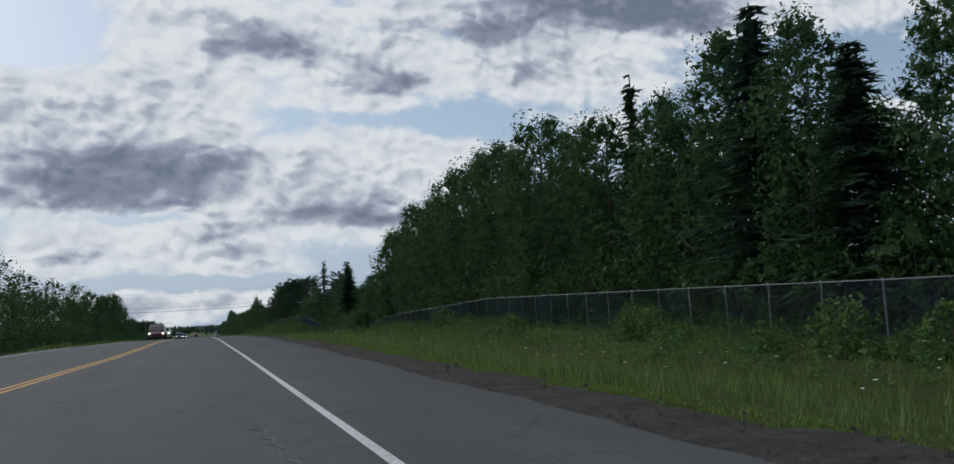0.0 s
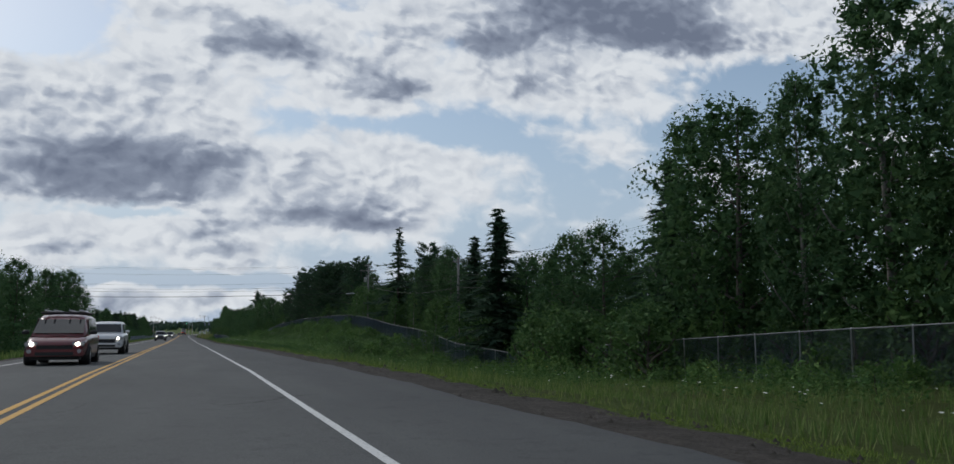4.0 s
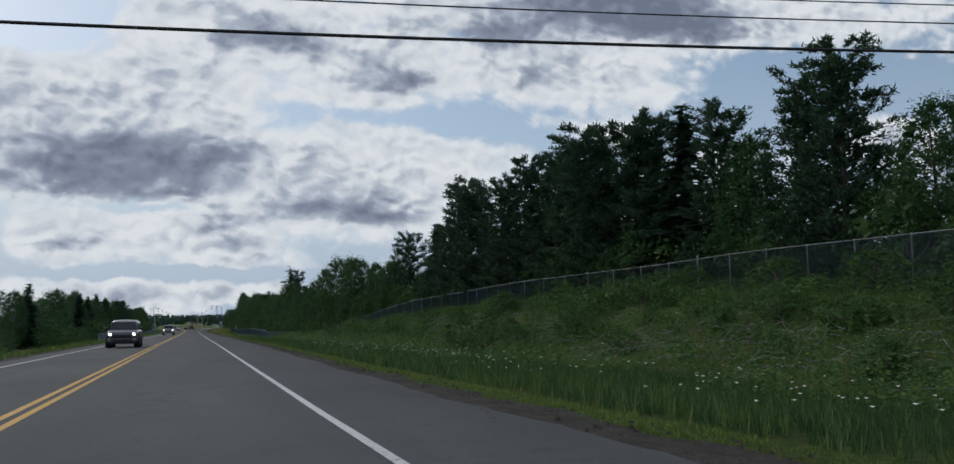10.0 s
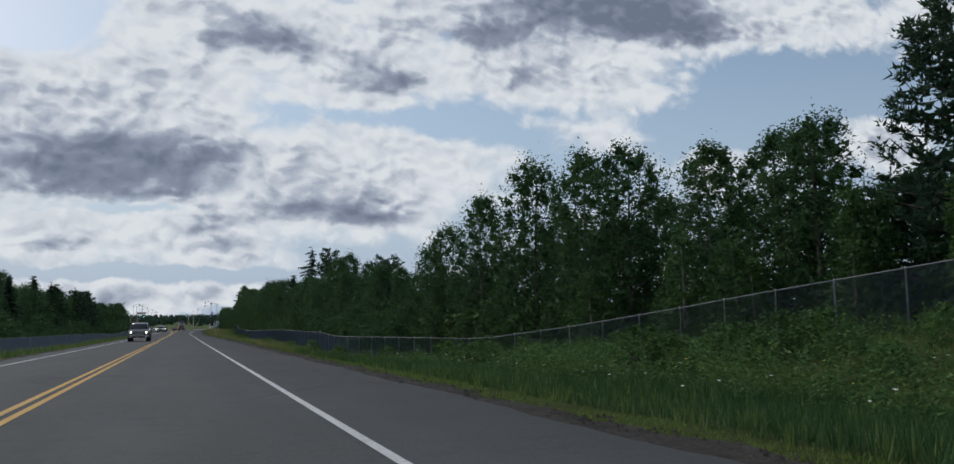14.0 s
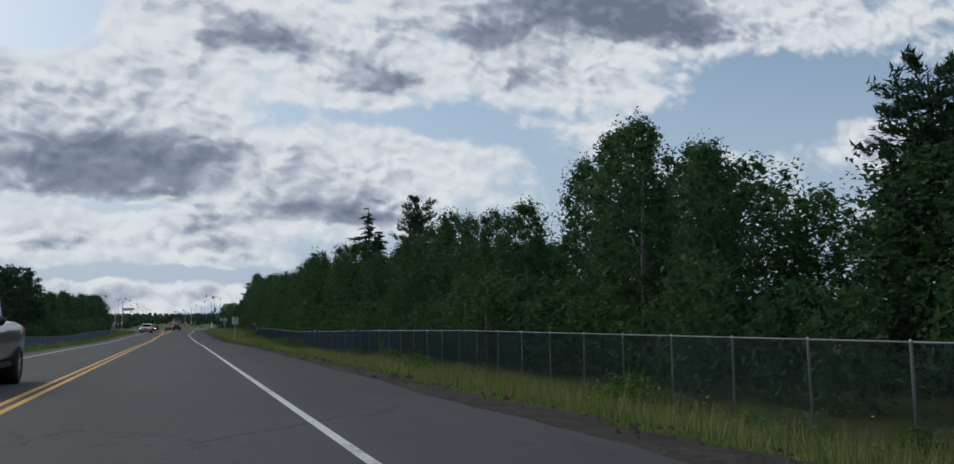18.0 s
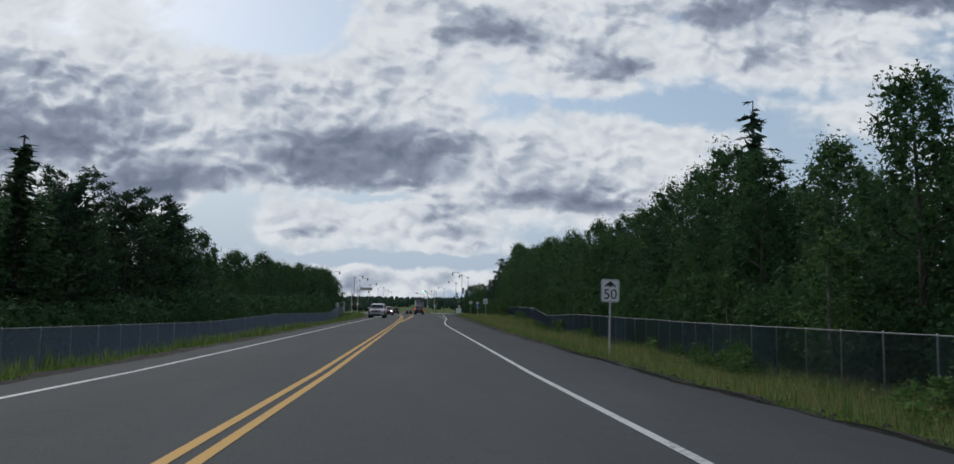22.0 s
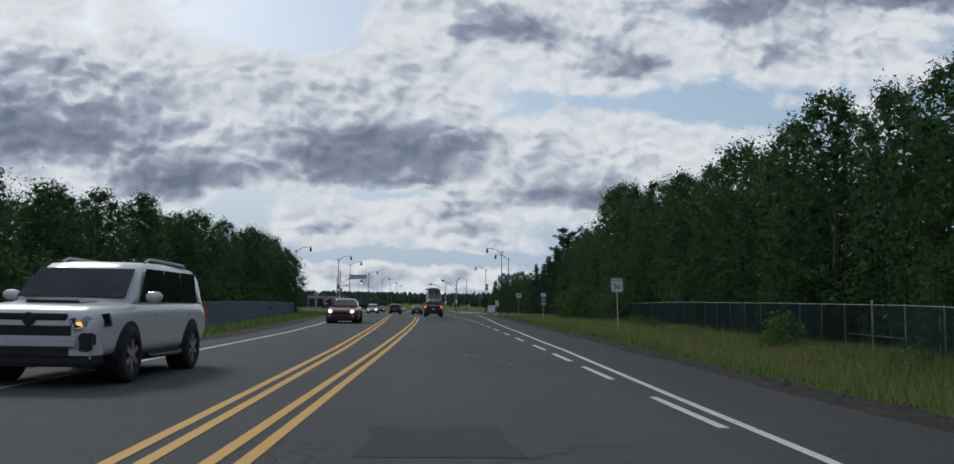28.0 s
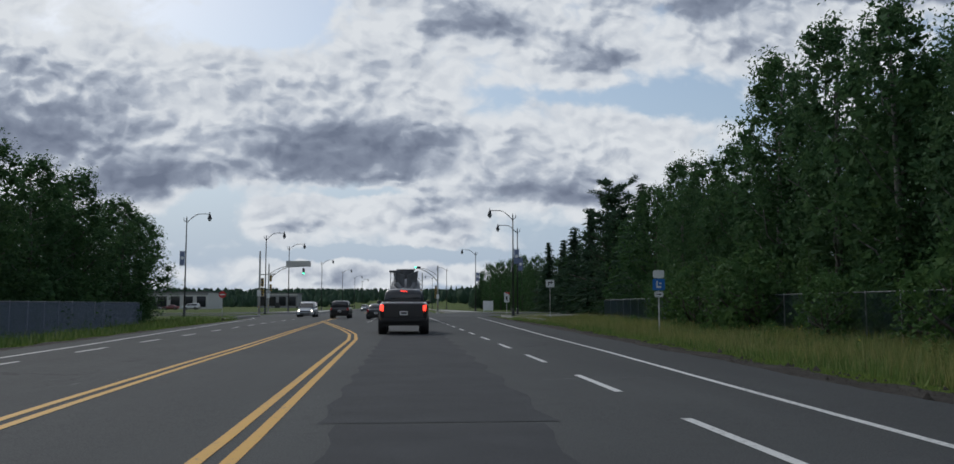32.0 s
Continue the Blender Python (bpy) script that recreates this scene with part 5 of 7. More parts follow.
def left_strip(a, b, lo, hi):
    def place(rng, n):
        y = rng.uniform(a, b, n)
        g, fx = gravel_left(y), left_fence_x(y)
        return g + (fx - g) * (lo + (hi - lo) * rng.random(n)), y
    return place


tufts("short_grass", "bright short grass along the gravel", M["lawn"], 62000, near_strip(-4, 655, -0.12, 0.8), 0.075, 0.012, 1, 4, 0.9)
tufts("long_grass", "long uncut grass on the verge", M["grass"], 62000, strip(-4, 655, 0.05, 1.05, 1.25), 0.30, 0.012, 2, 4)
tufts("sedge_grass", "tall dark sedge grass in the ditch", M["sedge"], 44000, strip(150, 312, 0.05, 0.42, 0.9), 0.30, 0.009, 31, 4, 0.5)
tufts("long_grass", "tall seeding grass below the fence", M["hay"], 38000, strip(318, 660, 0.10, 1.05), 0.50, 0.011, 3, 4)
tufts("long_grass", "long grass on the verge by the woods", M["grass"], 14000, left_strip(60, 655, 0.03, 1.1), 0.42, 0.035, 4, 4)
tufts("short_grass", "bright short grass along the gravel", M["lawn"], 7000, left_strip(330, 655, -0.02, 0.2), 0.13, 0.026, 5, 4, 0.7)
weeds("weeds", "leafy green weeds covering the bank", M["weeds"], 15000, patchy(strip(128, 316, 0.26, 1.06), -0.22), 0.72, 0.058, 6, 16)
weeds("weeds", "leafy weeds at the foot of the fence", M["weeds"], 3600, patchy(strip(-4, 128, 0.42, 1.08), -0.15), 0.72, 0.06, 7, 14)
weeds("weeds", "leafy weeds at the foot of the fence", M["weeds"], 2000, strip(316, 655, 0.5, 1.1), 0.50, 0.06, 8, 12)
weeds("weeds", "leafy weeds at the foot of the fence", M["weeds"], 1500, left_strip(330, 650, 0.45, 1.1), 0.55, 0.06, 9, 12)


def flowers(name, label, mat, n, place, seed, size, height):
    rng = np.random.default_rng(seed)
    x, y = place(rng, n)
    z = ground_z(x, y) + height * rng.uniform(0.6, 1.2, n)
    V, F = [], []
    for k in range(6):
        a = k * math.pi / 3
        V.append(np.stack([x + size * np.cos(a), y + size * np.sin(a), z + 0.012 * (k % 2)], 1))
    v = np.stack(V, 1).reshape(-1, 3)
    thing(name, label, "flowers", kind="stuff", data=mesh_of(name, v, np.arange(len(v)).reshape(-1, 6), mat))


flowers("white_flowers", "scattered white daisies and wild carrot", M["petal"], 560, strip(-4, 330, 0.1, 0.75), 12, 0.035, 0.5)
flowers("white_flowers", "white daisies and wild carrot standing in the ditch grass", M["petal"], 210, strip(192, 246, 0.06, 0.36), 19, 0.034, 0.46)
flowers("yellow_flowers", "scattered yellow goldenrod heads", M["gold"], 500, strip(-4, 650, 0.3, 0.95), 13, 0.04, 0.6)


def stones():
    rng = np.random.default_rng(21)
    n = 9000
    y = rng.uniform(-4, 660, n)
    x = paved_edge(y) + (gravel_edge(y) - paved_edge(y)) * rng.uniform(-0.1, 1.2, n)
    z = surface(x, y) - 0.05
    r = rng.uniform(0.012, 0.045, n) * (1 + 1.4 * (rng.random(n) < 0.03))
    dirs = np.array([(1, 0, 0), (0, 1, 0), (-1, 0, 0), (0, -1, 0), (0, 0, 1)], float)
    v = np.stack([np.stack([x, y, z], 1) + d * r[:, None] * rng.uniform(0.7, 1.4, (n, 1)) for d in dirs], 1).reshape(-1, 3)
    f = np.concatenate([np.stack([np.arange(n) * 5 + k, np.arange(n) * 5 + (k + 1) % 4, np.arange(n) * 5 + 4], 1) for k in range(4)])
    thing("loose_stones", "loose stones and asphalt crumbs on the shoulder", "stones", kind="stuff", data=mesh_of("loose_stones", v, f, M["gravel"]))


stones()


def brush_piles():
    rng = random.Random(3)
    for x, y, n in ((16.5, 226, 90), (17, 239, 80), (16.2, 206, 60), (18, 254, 60), (15.8, 215, 60), (16, 197, 50), (17.5, 266, 40), (17.5, 246, 50)):
        paths = []
        for i in range(n):
            px, py = x + rng.gauss(0, 1.2), y + rng.gauss(0, 2.4)
            a, ln = rng.uniform(0, 6.3), rng.uniform(0.5, 1.9)
            z = float(ground_z(px, py)) + rng.uniform(0.03, 0.36)
            q = (px + ln * math.cos(a), py + ln * math.sin(a))
            paths.append([((px, py, z), 0.015), (((px + q[0]) / 2, (py + q[1]) / 2, z + 0.08), 0.012), ((*q, float(ground_z(*q)) + rng.uniform(0.05, 0.3)), 0.007)])
        v, f = tubes(paths, 4)
        thing("brush_pile", "grey dead cut branches lying on the bank", "branches", kind="stuff", data=mesh_of("brush_pile", v, f, M["dead"]))


brush_piles()


# ---- chain link fences ----
BAY = 2.62


def link_panel():
    """One bay of woven wire: slanted wires both ways."""
    v, f, step, w = [], [], 0.075, 0.0048
    H, L = FENCE_H - 0.06, BAY
    for sg in (1, -1):
        c = -H
        while c < L:
            a, b = max(0.0, c), min(L, c + H)
            if b > a:
                p, q = (a, a - c), (b, b - c)
                if sg < 0:
                    p, q = (L - p[0], p[1]), (L - q[0], q[1])
                base = len(v)
                for (t, z) in (p, q):
                    v += [(-w * sg, t - w, z + w), (w * sg, t + w, z - w), (w * sg * 0 + 0.004 * sg, t, z)]
                f += [(base, base + 1, base + 4, base + 3), (base + 1, base + 2, base + 5, base + 4), (base + 2, base, base + 3, base + 5)]
            c += step
    return mesh_of("wire_panel", v, f, M["wire"])


def build_fence(label, fx, top, y0, y1, specials, flip):
    fence = thing("chain_link_fence", label, "fence")
    panel = link_panel()
    post_me = bm_mesh("post", lathe([(0.030, -0.3), (0.030, FENCE_H), (0.034, FENCE_H + 0.005), (0.02, FENCE_H + 0.05)], 8), M["galv"], True)
    big_me = bm_mesh("end_post", lathe([(0.044, -0.3), (0.044, FENCE_H + 0.12), (0.048, FENCE_H + 0.13), (0.02, FENCE_H + 0.18)], 8), M["galv"], True)
    rail_me = bm_mesh("top_rail", rod(bmesh.new(), (0, 0, 0), (0, 1, 0), 0.022, 0.022, 6), M["rail"], True)
    y, i = y0, 0
    rng = random.Random(2)
    while y < y1:
        x, z = float(fx(y)), float(top(y) + road_z(y))
        xn = float(fx(y + BAY))
        dy = BAY / math.hypot(1, (xn - x) / BAY)
        xn, zn = float(fx(y + dy)), float(top(y + dy) + road_z(y + dy))
        yaw = math.degrees(math.atan2(-(xn - x), dy))
        tilt = math.degrees(math.atan2(zn - z, math.hypot(xn - x, dy)))
        sp = i in specials
        part("end_post" if sp else "post", big_me if sp else post_me, None, fence, "thicker steel brace post" if sp else "", pose(x, y, z - FENCE_H, rng.uniform(-0.8, 0.8), rng.uniform(-0.8, 0.8), 0))
        ln = math.sqrt((xn - x) ** 2 + dy ** 2 + (zn - z) ** 2)
        part("top_rail", rail_me, None, fence, "", pose(x, y, z, tilt, 0, yaw) @ Matrix.Diagonal((1, ln, 1, 1)))
        tagged(part("wire_panel", panel, None, fence, "", pose(x - 0.035 * flip, y, z - FENCE_H + 0.03, tilt, 0, yaw) @ Matrix.Diagonal((1, ln / BAY, 1, 1))), kind="stuff")
        if sp or i + 1 in specials:
            part("mid_rail", rail_me, None, fence, "horizontal brace rail", pose(x, y, z - 1.15, tilt, 0, yaw) @ Matrix.Diagonal((0.9, ln, 0.9, 1)))
        y, i = y + dy, i + 1
    return fence


build_fence("long galvanised chain-link fence along the wood", fence_x, fence_top, 4.0, 652, {31, 84, 101, 131, 159, 205}, 1)
build_fence("long chain-link fence below the trees", left_fence_x, left_fence_top, 340.0, 640, {30, 70}, -1)


# ---- utility poles and wires ----
def utility_pole(x, y, top, full, label):
    z0 = float(ground_z(x, y))
    h = top - z0
    pole = thing("utility_pole", label, "utility pole", pose(x, y, z0))
    part("shaft", lathe([(0.17, -0.3), (0.16, 1.0), (0.13, h * 0.6), (0.10, h)], 12), M["pole"], pole, "", None, True)
    ins = lathe([(0.03, 0), (0.05, 0.04), (0.03, 0.08), (0.055, 0.12), (0.04, 0.17), (0.015, 0.2)], 8)
    ins = bm_mesh("insulator", ins, M["plastic"], True)
    if full:
        for dz, turn in ((-0.25, 62), (-0.95, 12)):
            at = pose(0, 0, h + dz, 0, 0, turn)
            part("crossarm", boxed(-1.25, 1.25, 0.10, 0.22, -0.07, 0.07, 0.01), M["pole"], pole, "heavy timber crossarm", at)
            part("crossarm", boxed(-1.25, 1.25, -0.22, -0.10, -0.07, 0.07, 0.01), M["pole"], pole, "heavy timber crossarm", at)
            for sx in (-1, 1):
                part("brace", rod(bmesh.new(), (sx * 0.75, 0.16, -0.05), (sx * 0.08, 0.14, -0.75), 0.018), M["galv"], pole, "", at)
                for px in (0.35, 1.15):
                    part("insulator", ins, None, pole, "", at @ pose(sx * px, 0.16, 0.07))
        part("transformer", lathe([(0.20, 0), (0.23, 0.04), (0.23, 0.55), (0.25, 0.57), (0.25, 0.62), (0.10, 0.68)], 16), M["grey_pole"], pole, "grey can transformer", pose(-0.42, 0.05, h - 2.6), True)
        part("bushing", lathe([(0.03, 0), (0.05, 0.06), (0.03, 0.1), (0.05, 0.15), (0.02, 0.25)], 8), M["plastic"], pole, "", pose(-0.42, 0.05, h - 1.93))
        part("cutout_fuse", rods([(0.25, 0, h - 1.5), (0.5, 0.05, h - 1.7), (0.45, 0.05, h - 2.0)], 0.03), M["plastic"], pole)
        part("splice_case", rod(bmesh.new(), (-0.9, 0.05, h - 3.15), (-0.2, 0.05, h - 3.12), 0.06), M["plastic"], pole, "dark cable splice case")
    else:
        part("crossarm", boxed(-0.6, 0.6, -0.05, 0.05, h - 0.5, h - 0.38, 0.01), M["pole"], pole)
        for px in (-0.5, 0.5):
            part("insulator", ins, None, pole, "", pose(px, 0, h - 0.38))
    return pole


utility_pole(25.4, 200.3, 10.6, True, "weathered wooden utility pole with double crossarms and transformer")
utility_pole(25.4, 156.0, 8.05, False, "weathered wooden utility pole among the trees")
utility_pole(28.0, 108.0, 8.2, False, "weathered wooden utility pole among the trees")
utility_pole(-26.0, 206.0, 10.2, False, "weathered wooden utility pole beyond the roadside trees")


def wire(a, b, sag, r, label):
    a, b = Vector(a), Vector(b)
    pts = [a.lerp(b, s) - Vector((0, 0, 4 * sag * s * (1 - s))) for s in np.linspace(0, 1, 25)]
    v, f = tubes([[(tuple(p), r) for p in pts]], 5)
    thing("overhead_wire", label, "wire", group="overhead wires", data=mesh_of("overhead_wire", v, f, M["cable"]))


for dz, sag, r, dy in ((0.0, 0.55, 0.008, -0.6), (-0.1, 0.6, 0.008, 0.3), (-0.85, 0.6, 0.009, 0.0), (-2.2, 0.7, 0.010, 0), (-2.9, 0.6, 0.014, 0), (-3.3, 0.55, 0.016, 0.1)):
    wire((25.2, 200.3 + dy, 10.5 + dz), (-26, 206 + dy, 10.0 + dz), sag, r, "thin dark power wire strung across the road")
wire((25.2, 200.2, 6.5), (-26, 206, 5.9), 0.5, 0.034, "thick dark telephone cable strung across the road")
part("loop_case", rod(bmesh.new(), (22.2, 200.4, 6.25), (23.4, 200.35, 6.33), 0.08), M["sign_back"], bpy.data.objects["utility_pole"], "pale cable closure", bpy.data.objects["utility_pole"].matrix_basis.inverted())
for a, b in (((25.4, 200, 10.3), (25.4, 156, 7.85)), ((25.4, 156, 7.85), (28, 108, 8.0))):
    for dz, sag, r, dx in ((0, 0.6, 0.008, 0.5), (-0.05, 0.7, 0.008, -0.5), (-1.5, 0.7, 0.01, 0.1), (-2.1, 0.8, 0.012, -0.1), (-2.7, 0.9, 0.028, -0.1)):
        wire((a[0] + dx, a[1], a[2] + dz), (b[0] + dx, b[1], b[2] + dz), sag, r, "dark wire running along the tree line")


# ---- road signs ----
def sign_post(parent, h, mat="galv", x=0.0):
    bm = bmesh.new()
    box(bm, x - 0.03, x + 0.03, -0.028, -0.018, -0.3, h)
    box(bm, x - 0.03, x - 0.02, -0.018, 0.012, -0.3, h)
    box(bm, x + 0.02, x + 0.03, -0.018, 0.012, -0.3, h)
    part("post", bm, M[mat], parent, "ribbed steel post")


def plate(parent, w, h, z, mat, label, border=None, r=0.04):
    """A thin rounded plate facing down the road, its middle at height z."""
    bm = boxed(-w / 2, w / 2, -0.034, -0.030, z - h / 2, z + h / 2)
    edges = [e for e in bm.edges if abs(e.verts[0].co.y - e.verts[1].co.y) > 0.001]
    bmesh.ops.bevel(bm, geom=edges, offset=r, segments=4, affect="EDGES")
    p = part("plate", bm, M[mat], parent, label)
    if border:
        bm = bmesh.new()
        t, o = 0.012, 0.022
        for x0, x1, z0, z1 in ((-w / 2 + o, w / 2 - o, h / 2 - o - t, h / 2 - o), (-w / 2 + o, w / 2 - o, -h / 2 + o, -h / 2 + o + t), (-w / 2 + o, -w / 2 + o + t, -h / 2 + o, h / 2 - o), (w / 2 - o - t, w / 2 - o, -h / 2 + o, h / 2 - o)):
            box(bm, x0, x1, -0.038, -0.0345, z + z0, z + z1)
        part("border", bm, M[border], p)
    return p


def flat_shape(points, y, name, mat, parent):
    bm = bmesh.new()
    a = [bm.verts.new((x, y, z)) for x, z in points]
    bm.faces.new(a)
    r = bmesh.ops.extrude_face_region(bm, geom=bm.faces[:])
    bmesh.ops.translate(bm, verts=[g for g in r["geom"] if isinstance(g, bmesh.types.BMVert)], vec=(0, -0.003, 0))
    return part(name, bm, M[mat], parent)


def facing(z, x=0.0):
    return pose(x, -0.040, z, 90, 0, 0)


def signs():
    s = thing("speed_ahead_sign", "white sign with a black arrow over 50 on a steel post", "road sign", pose(6.33, 443.0, float(ground_z(6.33, 443.0)), 0, 0.8, 4))
    sign_post(s, 2.9)
    p = plate(s, 0.67, 0.80, 2.54, "sign_white", "white plate with black border", "sign_ink")
    flat_shape([(0.0, 2.885), (0.21, 2.70), (0.20, 2.675), (0.055, 2.72), (0.055, 2.675), (-0.055, 2.675), (-0.055, 2.72), (-0.20, 2.675), (-0.21, 2.70)], -0.0385, "arrow", "sign_ink", p)
    words("50", 0.50, M["sign_ink"], p, facing(2.40))
    s = thing("speed_limit_sign", "white MAXIMUM 50 speed limit sign on a steel post", "road sign", pose(11.27, 561, float(ground_z(11.27, 561)) - 0.08, 0, -2, 3))
    sign_post(s, 3.46)
    p = plate(s, 0.74, 0.85, 3.11, "sign_white", "white plate with black border", "sign_ink")
    words("MAXIMUM", 0.142, M["sign_ink"], p, facing(3.39))
    words("50", 0.46, M["sign_ink"], p, facing(3.02))
    s = thing("bus_stop_sign", "blue and white bus stop sign with an arrow tab", "road sign", pose(13.48, 614.8, float(ground_z(13.48, 614.8)), 0, 0, 4))
    sign_post(s, 3.5)
    plate(s, 0.62, 0.42, 3.25, "sign_white", "white upper plate with a pale emblem")
    b = plate(s, 0.68, 0.62, 2.70, "sign_blue", "blue plate with a white figure of lines")
    flat_shape([(-0.14, 2.90), (-0.06, 2.90), (-0.06, 2.62), (0.12, 2.62), (0.16, 2.52), (-0.14, 2.52)], -0.0385, "symbol", "sign_white", b)
    flat_shape([(0.02, 2.80), (0.16, 2.80), (0.16, 2.72), (0.02, 2.72)], -0.0385, "symbol", "sign_white", b)
    t = plate(s, 0.50, 0.30, 2.18, "sign_white", "white arrow tab", "sign_ink")
    flat_shape([(-0.15, 2.205), (0.04, 2.205), (0.04, 2.25), (0.16, 2.18), (0.04, 2.11), (0.04, 2.155), (-0.15, 2.155)], -0.0385, "arrow", "sign_ink", t)
    s = thing("turn_lane_sign", "white lane sign with a black turn arrow", "road sign", pose(14.43, 655.7, float(ground_z(14.43, 655.7)), 0, 0, 4))
    sign_post(s, 3.9)
    p = plate(s, 0.9, 0.75, 3.5, "sign_white", "white plate", "sign_ink")
    flat_shape([(-0.2, 3.25), (-0.1, 3.25), (-0.1, 3.55), (0.1, 3.55), (0.1, 3.45), (0.3, 3.6), (0.1, 3.75), (0.1, 3.65), (-0.2, 3.65)], -0.0385, "arrow", "sign_ink", p)
    s = thing("hospital_sign", "small grey sign seen from behind on a post", "road sign", pose(-13.39, 557, float(ground_z(-13.39, 557)), 0, 0, 0))
    sign_post(s, 2.9)
    plate(s, 0.6, 0.7, 2.5, "sign_back", "plain grey back of a sign")
    s = thing("no_entry_sign", "round red no entry sign on a post", "road sign", pose(-18.72, 661, float(ground_z(-18.72, 661)), 0, 0, 10))
    sign_post(s, 2.9)
    part("disc", lathe([(0.0, -0.004), (0.36, -0.004), (0.36, 0.004), (0.0, 0.004)], 24), M["sign_red"], s, "red disc", pose(0, -0.034, 2.5, 90, 0, 0))
    part("bar", boxed(-0.25, 0.25, -0.046, -0.040, 2.44, 2.56), M["sign_white"], s)
    s = thing("crosswalk_sign", "white sign with a red corner and black figure mark", "road sign", pose(11.96, 672, float(ground_z(11.96, 672)), 0, 0, 4))
    sign_post(s, 3.0)
    p = plate(s, 0.62, 1.2, 2.3, "sign_white", "white plate", None)
    flat_shape([(-0.31, 2.90), (0.31, 2.90), (0.31, 2.6), (0.0, 2.75)], -0.0385, "corner", "sign_red", p)
    flat_shape([(-0.12, 1.8), (0.0, 2.1), (0.12, 1.8), (0.08, 2.3), (0.14, 2.4), (-0.1, 2.4)], -0.0385, "symbol", "sign_ink", p)
    s = thing("notice_board", "white roadside notice board on two legs", "sign", pose(13.88, 716, float(ground_z(13.88, 716))))
    for sx in (-0.7, 0.7):
        part("leg", boxed(sx - 0.05, sx + 0.05, -0.05, 0.05, -0.2, 2.2), M["galv"], s)
    part("board", boxed(-0.85, 0.85, -0.09, -0.05, 0.5, 2.1, 0.01), M["sign_white"], s)
    s = thing("warning_sign", "yellow diamond warning sign on a pole", "road sign", pose(1.15, 728, float(ground_z(1.15, 728)), 0, 0, 0))
    sign_post(s, 4.0)
    part("diamond", boxed(-0.4, 0.4, -0.006, 0.006, -0.4, 0.4), M["sign_yellow"], s, "", pose(0, -0.04, 3.5, 0, 45, 0))
    part("symbol", boxed(-0.1, 0.1, -0.052, -0.048, 3.3, 3.7), M["sign_ink"], s)


signs()


# ---- street lamps and signals ----
def lamp_meshes(h):
    out = {}
    out["base"] = bm_mesh("base", lathe([(0.22, 0), (0.22, 0.12), (0.17, 0.2), (0.17, 0.75), (0.13, 0.85), (0.11, 0.95)], 12), M["black"], True)
    out["pole"] = bm_mesh("pole", lathe([(0.10, 0.9), (0.085, h * 0.5), (0.065, h - 0.55)], 10), M["black"], True)
    out["finial"] = bm_mesh("finial", lathe([(0.07, h - 0.6), (0.11, h - 0.55), (0.07, h - 0.45), (0.06, h - 0.2), (0.10, h - 0.12), (0.04, h + 0.05), (0.015, h + 0.2)], 10), M["black"], True)
    pts = [(0, 0, h - 0.6), (-0.5, 0, h - 0.1), (-1.0, 0, h + 0.32), (-1.35, 0, h + 0.48), (-1.8, 0, h + 0.52), (-2.75, 0, h + 0.50)]
    out["arm"] = bm_mesh("arm", rods(pts, 0.045), M["black"])
    out["hook"] = bm_mesh("hook", rods([(0, 0, h - 0.5), (0.22, 0, h - 0.42), (0.34, 0, h - 0.22), (0.34, 0, h + 0.02)], 0.035), M["black"])
    out["lantern"] = bm_mesh("lantern", lathe([(0.03, h + 0.75), (0.06, h + 0.70), (0.05, h + 0.5), (0.16, h + 0.36), (0.17, h + 0.2), (0.26, h + 0.02), (0.29, h - 0.08)], 16), M["black"], True)
    out["globe"] = bm_mesh("globe", lathe([(0.22, h - 0.09), (0.20, h - 0.22), (0.12, h - 0.34), (0.02, h - 0.40)], 16), M["lens"], True)
    return out


def street_lamps():
    h = 12.0
    parts = lamp_meshes(h)
    proto = None
    label = "black decorative street lamp with a curved arm and bell lantern"
    spots = [(14.3, 671.5, 0, 1), (17.4, 690.0, 0, 1), (16.6, 746, 0, 1), (-25.0, 678, 180, 1), (-19.5, 706, 180, 0), (-19.0, 731, 180, 0), (-18.0, 790, 180, 0), (-16.5, 850, 180, 0), (-15.5, 910, 180, 0), (-15, 970, 180, 0),
             (15.5, 830, 0, 0), (14.5, 910, 0, 0), (-52, 742, 180, 0)]
    for x, y, turn, flag in spots:
        x += veer(y)
        ob = thing("street_lamp", label, "street lamp", pose(x, y, float(ground_z(x, y)), 0, 0, turn), "street lamps at the junction")
        for k, me in parts.items():
            q = part(k, me, None, ob)
            if k == "globe":
                tagged(q, "clear glass globe")
            if k == "lantern":
                q.location.x = -2.75
            if k == "globe":
                q.location.x = -2.75
        if flag:
            bn = part("banner", boxed(0.12, 0.72, -0.01, 0.01, 6.2, 7.9), M["banner"], ob, "blue-grey cloth banner with a pale emblem")
            part("emblem", lathe([(0.0, -0.013), (0.2, -0.013), (0.2, 0.013), (0.0, 0.013)], 16), M["sign_white"], bn, "", pose(0.42, 0, 7.1, 90, 0, 0))
            for z in (6.15, 7.95):
                part("bracket", rod(bmesh.new(), (0, 0, z), (0.75, 0, z), 0.02), M["black"], ob)


street_lamps()


